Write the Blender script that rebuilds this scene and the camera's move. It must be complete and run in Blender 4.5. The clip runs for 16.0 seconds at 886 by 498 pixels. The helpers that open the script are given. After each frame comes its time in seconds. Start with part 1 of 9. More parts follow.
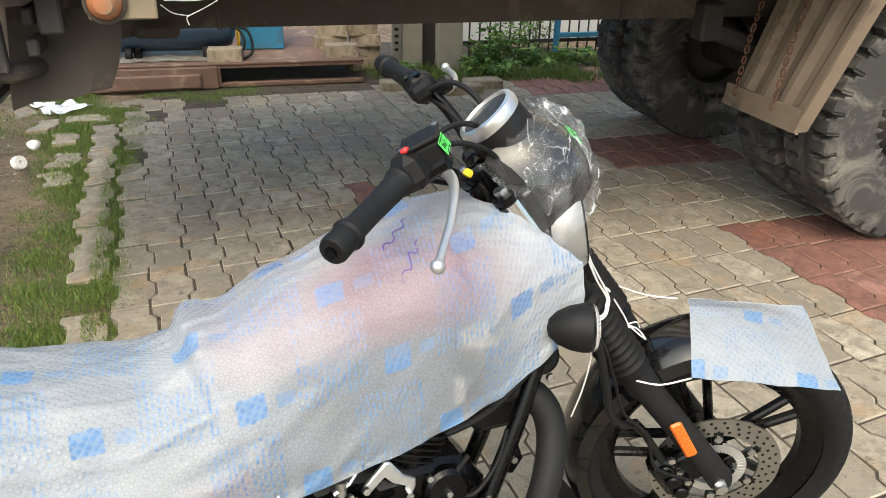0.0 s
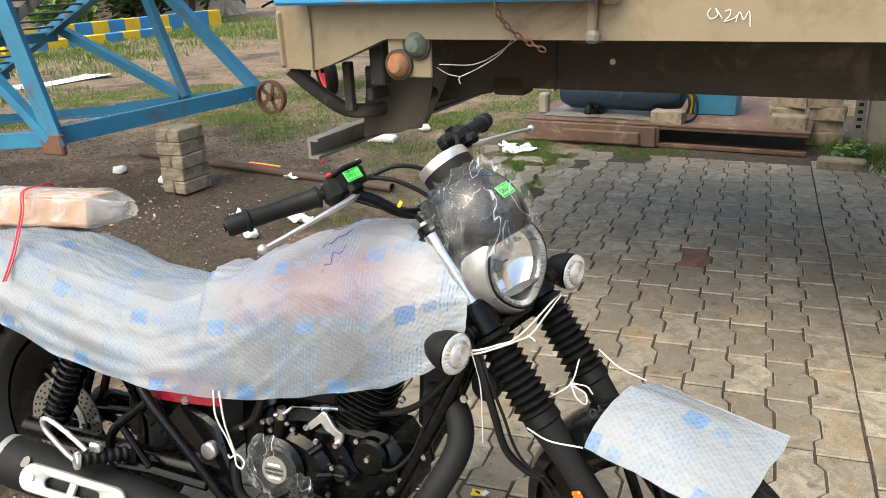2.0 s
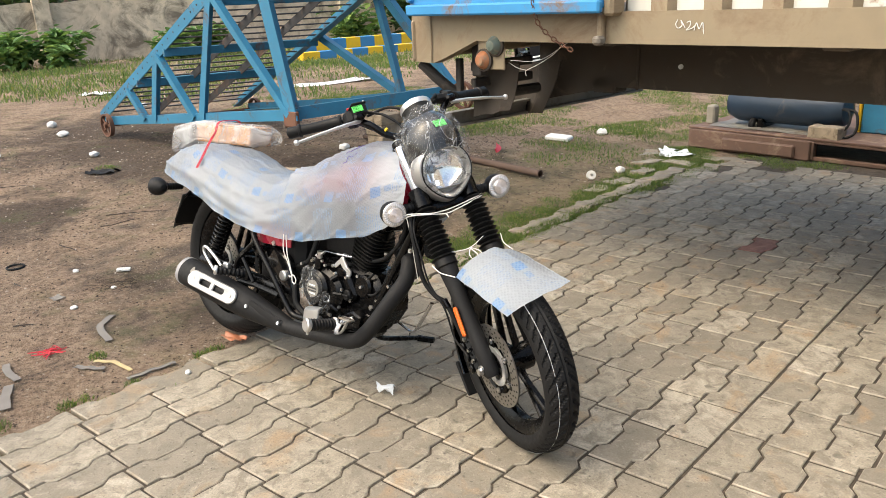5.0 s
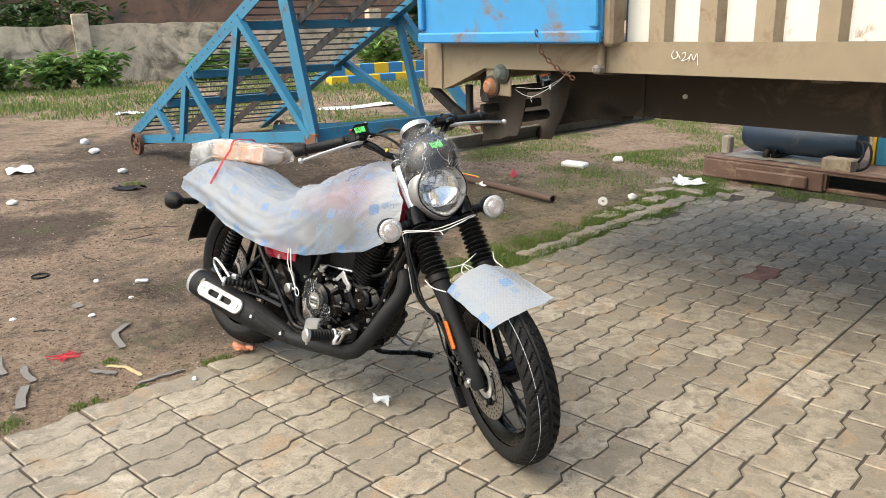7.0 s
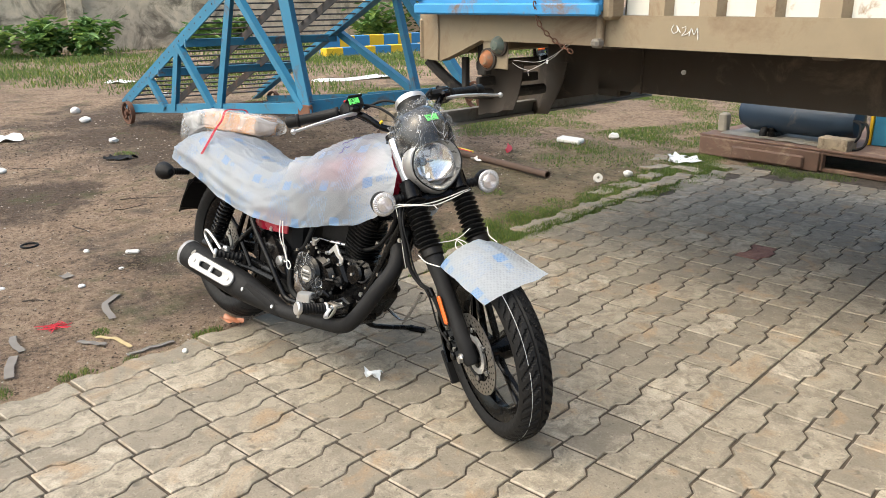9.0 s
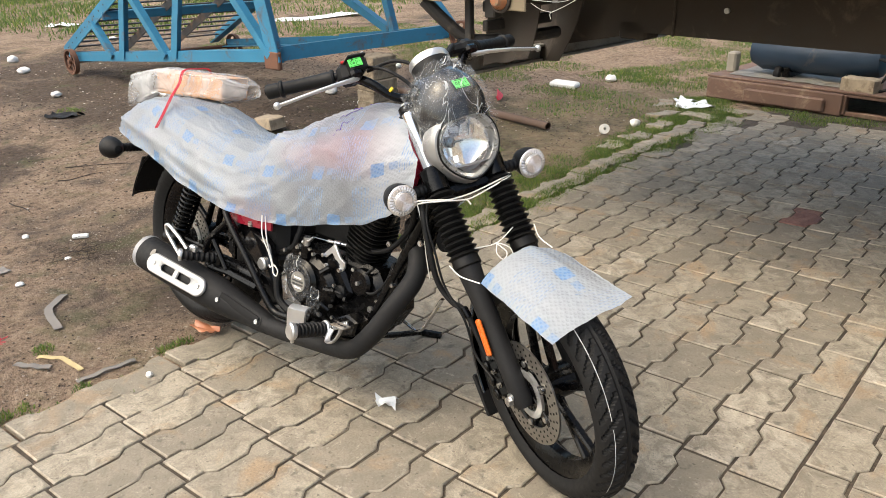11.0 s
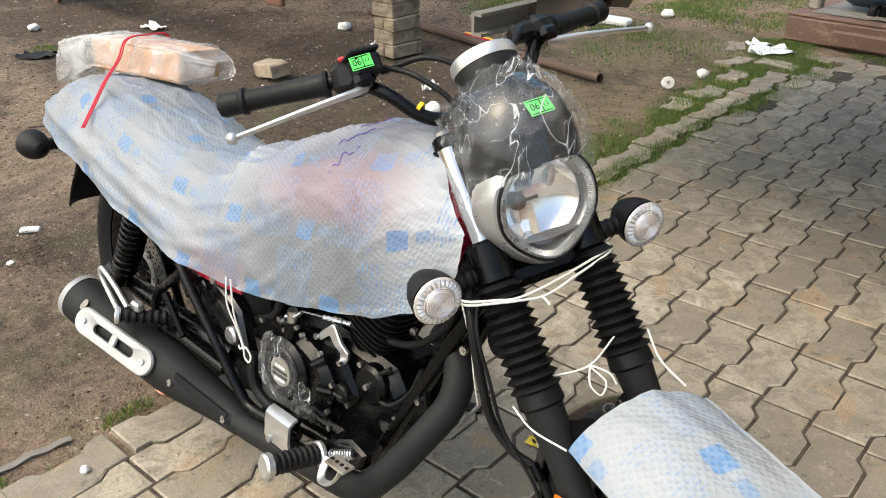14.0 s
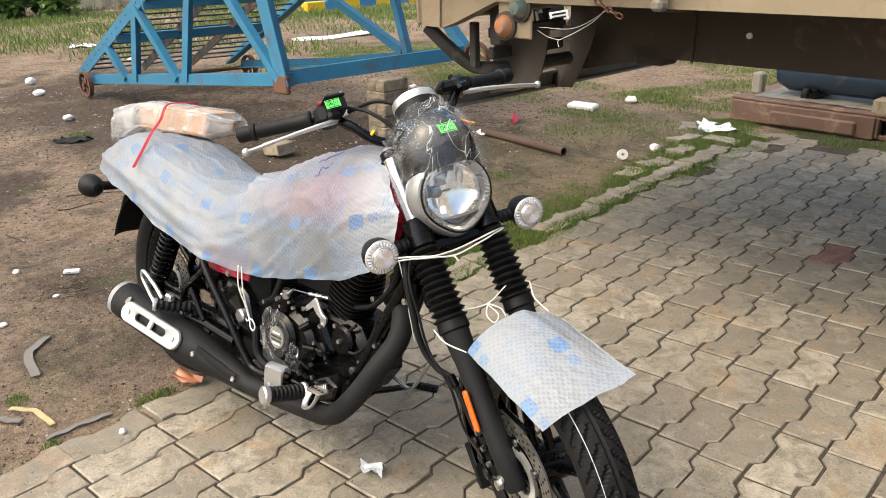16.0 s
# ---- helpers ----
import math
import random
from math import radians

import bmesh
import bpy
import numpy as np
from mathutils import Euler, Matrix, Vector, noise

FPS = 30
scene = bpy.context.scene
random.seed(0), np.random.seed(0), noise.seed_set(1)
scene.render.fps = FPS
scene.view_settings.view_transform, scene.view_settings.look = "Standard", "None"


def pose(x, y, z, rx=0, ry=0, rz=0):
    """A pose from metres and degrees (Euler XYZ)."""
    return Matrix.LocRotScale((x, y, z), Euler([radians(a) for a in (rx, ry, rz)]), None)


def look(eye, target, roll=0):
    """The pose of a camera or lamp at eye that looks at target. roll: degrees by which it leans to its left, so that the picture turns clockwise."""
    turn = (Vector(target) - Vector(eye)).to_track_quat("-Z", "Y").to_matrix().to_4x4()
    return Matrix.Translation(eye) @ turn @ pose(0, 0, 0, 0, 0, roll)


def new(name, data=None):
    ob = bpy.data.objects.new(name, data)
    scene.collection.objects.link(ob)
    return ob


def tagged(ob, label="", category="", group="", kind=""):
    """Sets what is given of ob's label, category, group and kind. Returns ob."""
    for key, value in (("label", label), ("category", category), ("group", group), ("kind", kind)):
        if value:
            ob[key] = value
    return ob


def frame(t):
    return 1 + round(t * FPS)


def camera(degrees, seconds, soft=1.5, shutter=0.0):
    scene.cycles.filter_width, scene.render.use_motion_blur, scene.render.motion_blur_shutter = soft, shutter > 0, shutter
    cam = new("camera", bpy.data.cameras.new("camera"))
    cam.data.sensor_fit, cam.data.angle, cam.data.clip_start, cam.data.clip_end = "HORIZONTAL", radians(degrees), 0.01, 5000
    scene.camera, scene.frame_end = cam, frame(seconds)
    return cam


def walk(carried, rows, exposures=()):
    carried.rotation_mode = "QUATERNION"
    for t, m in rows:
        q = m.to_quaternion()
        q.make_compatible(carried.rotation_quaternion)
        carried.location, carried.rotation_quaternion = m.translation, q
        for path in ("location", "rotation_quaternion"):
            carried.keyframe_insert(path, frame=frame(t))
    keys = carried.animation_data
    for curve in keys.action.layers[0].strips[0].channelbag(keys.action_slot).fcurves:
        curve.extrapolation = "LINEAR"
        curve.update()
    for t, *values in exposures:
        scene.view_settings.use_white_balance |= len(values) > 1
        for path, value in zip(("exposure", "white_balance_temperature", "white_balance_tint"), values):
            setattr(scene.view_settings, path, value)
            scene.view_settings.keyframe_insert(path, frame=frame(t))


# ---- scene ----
cam = camera(60.8, 16.0, soft=0.6)
PATH = [
    (0, (0.089, -0.026, 1.302), (0.005, 1.774, 0.434), 1.4),
    (0.5, (0.323, 0.021, 1.312), (-0.146, 1.772, 0.466), -0.0),
    (1, (0.572, 0.015, 1.335), (-0.253, 1.648, 0.528), -1.2),
    (1.5, (0.854, 0.134, 1.336), (-0.269, 1.606, 0.58), -2.0),
    (2, (1.125, 0.16, 1.338), (-0.23, 1.449, 0.629), -2.5),
    (2.5, (1.376, 0.17, 1.338), (-0.144, 1.286, 0.672), -3.1),
    (3, (1.629, 0.252, 1.328), (0.006, 1.226, 0.682), -3.1),
    (3.5, (1.861, 0.266, 1.329), (0.176, 1.136, 0.693), -3.1),
    (4, (2.082, 0.226, 1.312), (0.365, 1.031, 0.675), -3.0),
    (4.2, (2.151, 0.224, 1.312), (0.427, 1.01, 0.671), -3.0),
    (6.3, (2.49, 0.315, 1.304), (0.721, 1.02, 0.693), -2.0),
    (6.5, (2.491, 0.311, 1.307), (0.717, 1.013, 0.709), -1.9),
    (7, (2.491, 0.306, 1.31), (0.704, 0.999, 0.741), -1.6),
    (7.5, (2.488, 0.303, 1.312), (0.696, 0.994, 0.754), -1.3),
    (8, (2.482, 0.312, 1.31), (0.693, 1.001, 0.74), -1.1),
    (8.5, (2.477, 0.312, 1.3), (0.699, 1.005, 0.699), -0.8),
    (9, (2.467, 0.314, 1.301), (0.704, 1.015, 0.668), -0.7),
    (9.2, (2.438, 0.309, 1.305), (0.683, 1.017, 0.659), -0.6),
    (11.3, (1.776, 0.398, 1.285), (0.125, 1.168, 0.459), -1.4),
    (11.5, (1.716, 0.412, 1.282), (0.085, 1.192, 0.427), -1.3),
    (12, (1.489, 0.419, 1.276), (-0.1, 1.209, 0.353), -1.1),
    (12.5, (1.333, 0.435, 1.28), (-0.229, 1.21, 0.301), -0.7),
    (13, (1.21, 0.547, 1.28), (-0.352, 1.284, 0.272), -0.6),
    (13.5, (1.109, 0.658, 1.277), (-0.473, 1.349, 0.267), -0.9),
    (14, (1.129, 0.645, 1.287), (-0.484, 1.315, 0.313), -1.4),
    (14.5, (1.252, 0.516, 1.31), (-0.394, 1.199, 0.401), -1.9),
    (15, (1.374, 0.432, 1.328), (-0.297, 1.138, 0.486), -2.1),
    (15.5, (1.519, 0.465, 1.328), (-0.176, 1.18, 0.543), -2.1),
    (16, (1.716, 0.542, 1.311), (0.001, 1.245, 0.56), -2.0),
]
walk(cam, [(t, look(eye, target, roll)) for t, eye, target, roll in PATH], [(0, 1.34, 6680, 1), (2.5, 1.30, 6840, 2.5), (3.5, 1.31, 7060, 5.5), (6.5, 1.29, 6870, 4), (9, 1.26, 6800, 3.5), (11.5, 1.27, 6980, 5), (12.5, 1.27, 7000, 5), (13.5, 1.24, 6780, 2), (14.5, 1.24, 6820, 2.5), (16, 1.28, 7020, 5)])

# ---- light: bright overcast daylight ----
world = bpy.data.worlds.new("sky")
scene.world = world
world.use_nodes = True
wn = world.node_tree.nodes
sky = wn.new("ShaderNodeTexSky")
sky.sky_type, sky.sun_disc = "NISHITA", False
sky.sun_elevation, sky.sun_rotation = radians(54), radians(183)
sky.air_density, sky.dust_density, sky.ozone_density = 1.0, 5.0, 1.0
wn["Background"].inputs["Strength"].default_value = 0.15
world.node_tree.links.new(sky.outputs["Color"], wn["Background"].inputs["Color"])
sun = new("sun", bpy.data.lights.new("sun", "SUN"))
sun.data.energy, sun.data.angle, sun.data.color = 0.6, radians(85), (1.0, 0.96, 0.9)
sun.matrix_world = look((0, 0, 10), (0.04, 0.72, 10 - 1.0))

# ---- mesh helpers ----
def frame_of(d):
    d = Vector(d).normalized()
    a = Vector((0, 0, 1)) if abs(d.z) < 0.9 else Vector((1, 0, 0))
    x = a.cross(d).normalized()
    return x, d.cross(x)


def catmull(pts, k=6):
    """A smooth line through the points."""
    p = [Vector(q) for q in pts]
    p = [2 * p[0] - p[1]] + p + [2 * p[-1] - p[-2]]
    out = []
    for i in range(1, len(p) - 2):
        for j in range(k):
            t = j / k
            a, b, c, d = p[i - 1], p[i], p[i + 1], p[i + 2]
            out.append(0.5 * (2 * b + (c - a) * t + (2 * a - 5 * b + 4 * c - d) * t * t + (3 * b - a - 3 * c + d) * t ** 3))
    return out + [p[-2]]


class Geo:
    """Vertices and faces of one mesh."""

    def __init__(self):
        self.v, self.f, self.uv = [], [], None

    def add(self, vs, fs, m=None):
        n = len(self.v)
        self.v += [tuple(m @ Vector(q)) if m else tuple(q) for q in vs]
        self.f += [tuple(i + n for i in q) for q in fs]
        return self

    def box(self, c, s, m=None, ch=0.0):
        """A box of centre c and size s, its edges cut by ch."""
        h = [q / 2 for q in s]
        ch = min(ch, min(h) * 0.9)
        vs, idx = [], {}
        if ch <= 0:
            for x in (-1, 1):
                for y in (-1, 1):
                    for z in (-1, 1):
                        vs.append((c[0] + x * h[0], c[1] + y * h[1], c[2] + z * h[2]))
            fs = [(0, 1, 3, 2), (4, 6, 7, 5), (0, 4, 5, 1), (2, 3, 7, 6), (0, 2, 6, 4), (1, 5, 7, 3)]
            return self.add(vs, fs, m)
        for x in (-1, 1):
            for y in (-1, 1):
                for z in (-1, 1):
                    for k in range(3):
                        g = [h[0] * x, h[1] * y, h[2] * z]
                        for j, sg in enumerate((x, y, z)):
                            if j != k:
                                g[j] -= sg * ch
                        idx[x, y, z, k] = len(vs)
                        vs.append(tuple(c[j] + g[j] for j in range(3)))
        fs = []
        for k in range(3):
            a, b = [j for j in range(3) if j != k]
            for sg in (-1, 1):
                quad = []
                for p, q in ((-1, -1), (1, -1), (1, 1), (-1, 1)):
                    w = [0, 0, 0]
                    w[k], w[a], w[b] = sg, p, q
                    quad.append(idx[(*w, k)])
                fs.append(tuple(quad))
            for p in (-1, 1):
                for q in (-1, 1):
                    w0, w1 = [0, 0, 0], [0, 0, 0]
                    w0[a] = w1[a] = p
                    w0[b] = w1[b] = q
                    w0[k], w1[k] = -1, 1
                    fs.append((idx[(*w0, a)], idx[(*w1, a)], idx[(*w1, b)], idx[(*w0, b)]))
        for x in (-1, 1):
            for y in (-1, 1):
                for z in (-1, 1):
                    fs.append(tuple(idx[x, y, z, k] for k in range(3)))
        return self.add(vs, fs, m)

    def tube(self, pts, r, n=10, cap=True, m=None, flat=1.0):
        """A tube along a line; r is one radius or one for each point."""
        p = [Vector(q) for q in pts]
        rs = r if isinstance(r, (list, tuple)) else [r] * len(p)
        vs, fs = [], []
        x, y = frame_of(p[1] - p[0])
        for i, q in enumerate(p):
            d = (p[min(i + 1, len(p) - 1)] - p[max(i - 1, 0)])
            if d.length < 1e-9:
                d = Vector((0, 0, 1))
            d.normalize()
            x = (x - d * x.dot(d)).normalized()
            y = d.cross(x)
            for k in range(n):
                a = 2 * math.pi * k / n
                vs.append(q + rs[i] * (math.cos(a) * x + flat * math.sin(a) * y))
        for i in range(len(p) - 1):
            for k in range(n):
                fs.append((i * n + k, i * n + (k + 1) % n, (i + 1) * n + (k + 1) % n, (i + 1) * n + k))
        if cap:
            fs.append(tuple(range(n))[::-1])
            fs.append(tuple(range((len(p) - 1) * n, len(p) * n)))
        return self.add(vs, fs, m)

    def cyl(self, a, b, r, r2=None, n=16, m=None, ch=0.0):
        a, b = Vector(a), Vector(b)
        r2 = r if r2 is None else r2
        if ch > 0:
            d = (b - a).normalized()
            return self.tube([a, a + d * ch, b - d * ch, b], [r - ch, r, r2, r2 - ch], n, True, m)
        return self.tube([a, b], [r, r2], n, True, m)

    def lathe(self, prof, n=24, m=None, a0=0.0, a1=360.0):
        """A profile of (radius, height) turned round z."""
        full = abs(a1 - a0) > 359
        cols = n if full else n + 1
        vs, fs = [], []
        for r, h in prof:
            for k in range(cols):
                a = radians(a0 + (a1 - a0) * k / n)
                vs.append((r * math.cos(a), r * math.sin(a), h))
        for i in range(len(prof) - 1):
            for k in range(n):
                j = (k + 1) % cols
                fs.append((i * cols + k, i * cols + j, (i + 1) * cols + j, (i + 1) * cols + k))
        if full and prof[0][0] > 1e-6:
            pass
        return self.add(vs, fs, m)

    def prism(self, poly, z0, z1, m=None, ch=0.0):
        """A flat outline raised from z0 to z1, its upper rim cut by ch."""
        n = len(poly)
        cx, cy = sum(p[0] for p in poly) / n, sum(p[1] for p in poly) / n
        vs = [(x, y, z0) for x, y in poly]
        rings = [vs]
        if ch > 0:
            rings.append([(x, y, z1 - ch) for x, y in poly])
            top = []
            for x, y in poly:
                l = math.hypot(x - cx, y - cy) or 1
                top.append((x - (x - cx) / l * ch * 1.2, y - (y - cy) / l * ch * 1.2, z1))
            rings.append(top)
        else:
            rings.append([(x, y, z1) for x, y in poly])
        allv = [q for r in rings for q in r]
        fs = [tuple(range(n))[::-1]]
        for i in range(len(rings) - 1):
            for k in range(n):
                fs.append((i * n + k, i * n + (k + 1) % n, (i + 1) * n + (k + 1) % n, (i + 1) * n + k))
        fs.append(tuple(range((len(rings) - 1) * n, len(rings) * n)))
        return self.add(allv, fs, m)

    def sheet(self, rows, m=None, close=False):
        """A surface through rows of points."""
        n = len(rows[0])
        vs = [q for r in rows for q in r]
        fs = []
        for i in range(len(rows) - 1):
            for k in range(n if close else n - 1):
                j = (k + 1) % n
                fs.append((i * n + k, i * n + j, (i + 1) * n + j, (i + 1) * n + k))
        return self.add(vs, fs, m)

    def slab(self, rows, thick, m=None):
        """A sheet with thickness along z of the rows' frame normals."""
        n, k = len(rows), len(rows[0])
        P = np.array(rows, float)
        du = np.gradient(P, axis=0)
        dv = np.gradient(P, axis=1)
        N = np.cross(du, dv)
        N /= np.maximum(np.linalg.norm(N, axis=2, keepdims=True), 1e-9)
        Q = P + N * thick
        vs = [tuple(q) for q in P.reshape(-1, 3)] + [tuple(q) for q in Q.reshape(-1, 3)]
        o = n * k
        fs = []
        for i in range(n - 1):
            for j in range(k - 1):
                a, b, c, d = i * k + j, i * k + j + 1, (i + 1) * k + j + 1, (i + 1) * k + j
                fs += [(d, c, b, a), (a + o, b + o, c + o, d + o)]
        for i in range(n - 1):
            for j in (0, k - 1):
                a, b = i * k + j, (i + 1) * k + j
                fs.append((a, b, b + o, a + o) if j == 0 else (b, a, a + o, b + o))
        for j in range(k - 1):
            for i in (0, n - 1):
                a, b = i * k + j, i * k + j + 1
                fs.append((b, a, a + o, b + o) if i == 0 else (a, b, b + o, a + o))
        return self.add(vs, fs, m)

    def mesh(self, name, material, smooth=True, angle=35):
        me = bpy.data.meshes.new(name)
        me.from_pydata(self.v, [], self.f)
        if self.uv is not None:
            lay = me.uv_layers.new(name="UVMap")
            li = np.zeros(len(me.loops), int)
            me.loops.foreach_get("vertex_index", li)
            lay.data.foreach_set("uv", np.array(self.uv, float)[li].ravel())
        if material:
            me.materials.append(material)
        if smooth:
            me.polygons.foreach_set("use_smooth", [True] * len(me.polygons))
            me.set_sharp_from_angle(angle=radians(angle))
        me.update()
        return me


WORLD = {}


def thing(name, at, label, category, group="", kind=""):
    """A top-level Empty at the base of a thing."""
    ob = new(name)
    ob.empty_display_size = 0.1
    ob.location = at
    WORLD[ob] = Matrix.Translation(at)
    return tagged(ob, label, category, group, kind)


def part(name, g, material, parent, label="", m=None, smooth=True, angle=35):
    """One mesh object under a thing or a part; g is in world places, or in the frame m."""
    if m is not None:
        g.v = [tuple(m @ Vector(q)) for q in g.v]
    pm = WORLD[parent]
    inv = pm.inverted()
    g.v = [tuple(inv @ Vector(q)) for q in g.v]
    ob = new(name, g.mesh(name, material, smooth, angle))
    ob.parent = parent
    WORLD[ob] = pm
    if label:
        tagged(ob, label)
    return ob


def solo(name, g, material, label, category, at=None, group="", kind="", m=None, smooth=True, angle=35):
    """A thing of one mesh."""
    if m is not None:
        g.v = [tuple(m @ Vector(q)) for q in g.v]
    if at is None:
        a = np.array(g.v)
        at = (float(a[:, 0].mean()), float(a[:, 1].mean()), float(a[:, 2].min()))
    g.v = [(q[0] - at[0], q[1] - at[1], q[2] - at[2]) for q in g.v]
    ob = new(name, g.mesh(name, material, smooth, angle))
    ob.location = at
    WORLD[ob] = Matrix.Translation(at)
    return tagged(ob, label, category, group, kind)

# ---- materials ----
class Nodes:
    def __init__(self, name):
        self.m = bpy.data.materials.new(name)
        self.m.use_nodes = True
        self.t = self.m.node_tree
        self.b = self.t.nodes["Principled BSDF"]
        self.out = self.t.nodes["Material Output"]

    def n(self, kind, **kw):
        nd = self.t.nodes.new(kind)
        for k, v in kw.items():
            nd.inputs[k].default_value = v
        return nd

    def l(self, a, b):
        self.t.links.new(a, b)

    def coords(self, scale=(1, 1, 1), which="Object"):
        tc = self.n("ShaderNodeTexCoord")
        mp = self.n("ShaderNodeMapping")
        mp.inputs["Scale"].default_value = scale
        self.l(tc.outputs[which], mp.inputs["Vector"])
        return mp.outputs["Vector"]

    def noise(self, vec, scale, detail=4.0, rough=0.6, distort=0.0):
        nd = self.n("ShaderNodeTexNoise", Scale=scale, Detail=detail, Roughness=rough, Distortion=distort)
        self.l(vec, nd.inputs["Vector"])
        return nd.outputs["Fac"]

    def ramp(self, fac, stops):
        r = self.n("ShaderNodeValToRGB")
        e = r.color_ramp.elements
        while len(e) < len(stops):
            e.new(0.5)
        for el, (p, c) in zip(e, stops):
            el.position = p
            el.color = (*c, 1) if len(c) == 3 else c
        self.l(fac, r.inputs["Fac"])
        return r.outputs["Color"]

    def mix(self, fac, a, b, kind="MIX"):
        x = self.n("ShaderNodeMix")
        x.data_type, x.blend_type = "RGBA", kind
        for sock, val in ((x.inputs[0], fac), (x.inputs[6], a), (x.inputs[7], b)):
            if hasattr(val, "is_output"):
                self.l(val, sock)
            elif isinstance(val, (tuple, list)):
                sock.default_value = (*val, 1) if len(val) == 3 else val
            else:
                sock.default_value = val
        return x.outputs[2]

    def math(self, op, a, b=0.0, clamp=False):
        x = self.n("ShaderNodeMath")
        x.operation, x.use_clamp = op, clamp
        for sock, val in ((x.inputs[0], a), (x.inputs[1], b)):
            if hasattr(val, "is_output"):
                self.l(val, sock)
            else:
                sock.default_value = val
        return x.outputs[0]

    def maprange(self, v, a, b, c=0.0, d=1.0):
        x = self.n("ShaderNodeMapRange")
        for k, val in (("From Min", a), ("From Max", b), ("To Min", c), ("To Max", d)):
            x.inputs[k].default_value = val
        self.l(v, x.inputs["Value"])
        return x.outputs[0]

    def bump(self, height, strength=0.3, distance=0.01):
        b = self.n("ShaderNodeBump", Strength=strength, Distance=distance)
        self.l(height, b.inputs["Height"])
        self.l(b.outputs["Normal"], self.b.inputs["Normal"])
        return b

    def base(self, c, rough=0.6, metal=0.0):
        for sock, val in ((self.b.inputs["Base Color"], c), (self.b.inputs["Roughness"], rough), (self.b.inputs["Metallic"], metal)):
            if hasattr(val, "is_output"):
                self.l(val, sock)
            elif isinstance(val, (tuple, list)):
                sock.default_value = (*val, 1)
            else:
                sock.default_value = val


def warped(self, v, scale, amount):
    """Coordinates pushed about by a noise."""
    nz = self.n("ShaderNodeTexNoise", Scale=scale, Detail=2.0)
    self.l(v, nz.inputs["Vector"])
    sc = self.n("ShaderNodeVectorMath")
    sc.operation = "SCALE"
    sc.inputs["Scale"].default_value = amount
    self.l(nz.outputs["Color"], sc.inputs[0])
    ad = self.n("ShaderNodeVectorMath")
    self.l(v, ad.inputs[0])
    self.l(sc.outputs[0], ad.inputs[1])
    return ad.outputs[0]


Nodes.warped = warped


def plain(name, c, rough=0.5, metal=0.0, vary=0.25, scale=30.0, bump=0.1, coat=0.0, dirt=None, dirt_amount=0.5, dscale=4.0, dist=0.002):
    """A surface with grain at two scales, and stains of the colour dirt."""
    s = Nodes(name)
    v = s.coords()
    a, b = s.noise(v, scale, 5), s.noise(v, scale * 0.13, 3)
    dark = tuple(q * (1 - vary) for q in c)
    light = tuple(min(1, q * (1 + vary * 0.6)) for q in c)
    col = s.ramp(s.mix(0.5, a, b), [(0.3, dark), (0.7, light)])
    r = s.maprange(a, 0.3, 0.7, max(0.02, rough - 0.1), min(1, rough + 0.12))
    if dirt:
        f = s.maprange(s.noise(v, dscale, 6, 0.7, 0.6), 0.62 - 0.25 * dirt_amount, 0.75 - 0.2 * dirt_amount)
        col = s.mix(f, col, dirt)
        r = s.math("MAXIMUM", r, s.math("MULTIPLY", f, 0.8))
    s.base(col, r, metal)
    if max(c) < 0.02:
        s.b.inputs["Specular IOR Level"].default_value = 0.22
    if coat:
        s.b.inputs["Coat Weight"].default_value = coat
        s.b.inputs["Coat Roughness"].default_value = 0.06
    if bump:
        s.bump(a, bump, dist)
    return s.m


BLACK_GLOSS = plain("black_gloss_paint", (0.004, 0.004, 0.0045), 0.18, 0.0, 0.3, 40, 0.02, 0.6)
BLACK_SATIN = plain("black_satin_metal", (0.0022, 0.0022, 0.0025), 0.23, 0.0, 0.3, 60, 0.06)
BLACK_PLASTIC = plain("black_plastic", (0.007, 0.007, 0.0075), 0.55, 0.0, 0.25, 120, 0.1)
EXHAUST = plain("matt_black_exhaust", (0.0115, 0.0115, 0.0122), 0.62, 0.0, 0.25, 90, 0.1)
RUBBER = plain("tyre_rubber", (0.008, 0.008, 0.0085), 0.65, 0.0, 0.3, 80, 0.15)
GAITER = plain("rubber_gaiter", (0.005, 0.005, 0.0053), 0.5, 0.0, 0.3, 60, 0.08)
CHROME = plain("chrome", (0.75, 0.75, 0.76), 0.12, 1.0, 0.08, 30, 0.0)
STEEL = plain("bolt_steel", (0.55, 0.55, 0.55), 0.3, 1.0, 0.15, 60, 0.05)
ALLOY = plain("brushed_alloy", (0.62, 0.62, 0.62), 0.38, 0.9, 0.12, 80, 0.05)
SHIELD = plain("dull_cast_alloy", (0.34, 0.34, 0.34), 0.5, 0.7, 0.12, 120, 0.15)
DISC_STEEL = plain("brake_disc_steel", (0.36, 0.35, 0.335), 0.38, 1.0, 0.15, 60, 0.05)
SILVER_PAINT = plain("silver_grey_paint", (0.30, 0.295, 0.285), 0.35, 0.5, 0.08, 60, 0.02, 0.3)
RED_PAINT = plain("red_gloss_paint", (0.28, 0.012, 0.03), 0.25, 0.0, 0.15, 20, 0.0, 0.5)
ORANGE = plain("orange_reflector", (0.75, 0.13, 0.01), 0.25, 0.0, 0.1, 300, 0.3, 0.5)
GREEN_LABEL = plain("green_sticker", (0.10, 0.75, 0.12), 0.5, 0.0, 0.06, 60, 0.0)
INK = plain("black_ink", (0.01, 0.012, 0.01), 0.6)
WHITE_LABEL = plain("white_label", (0.7, 0.7, 0.7), 0.5, 0.0, 0.08, 40, 0.0)
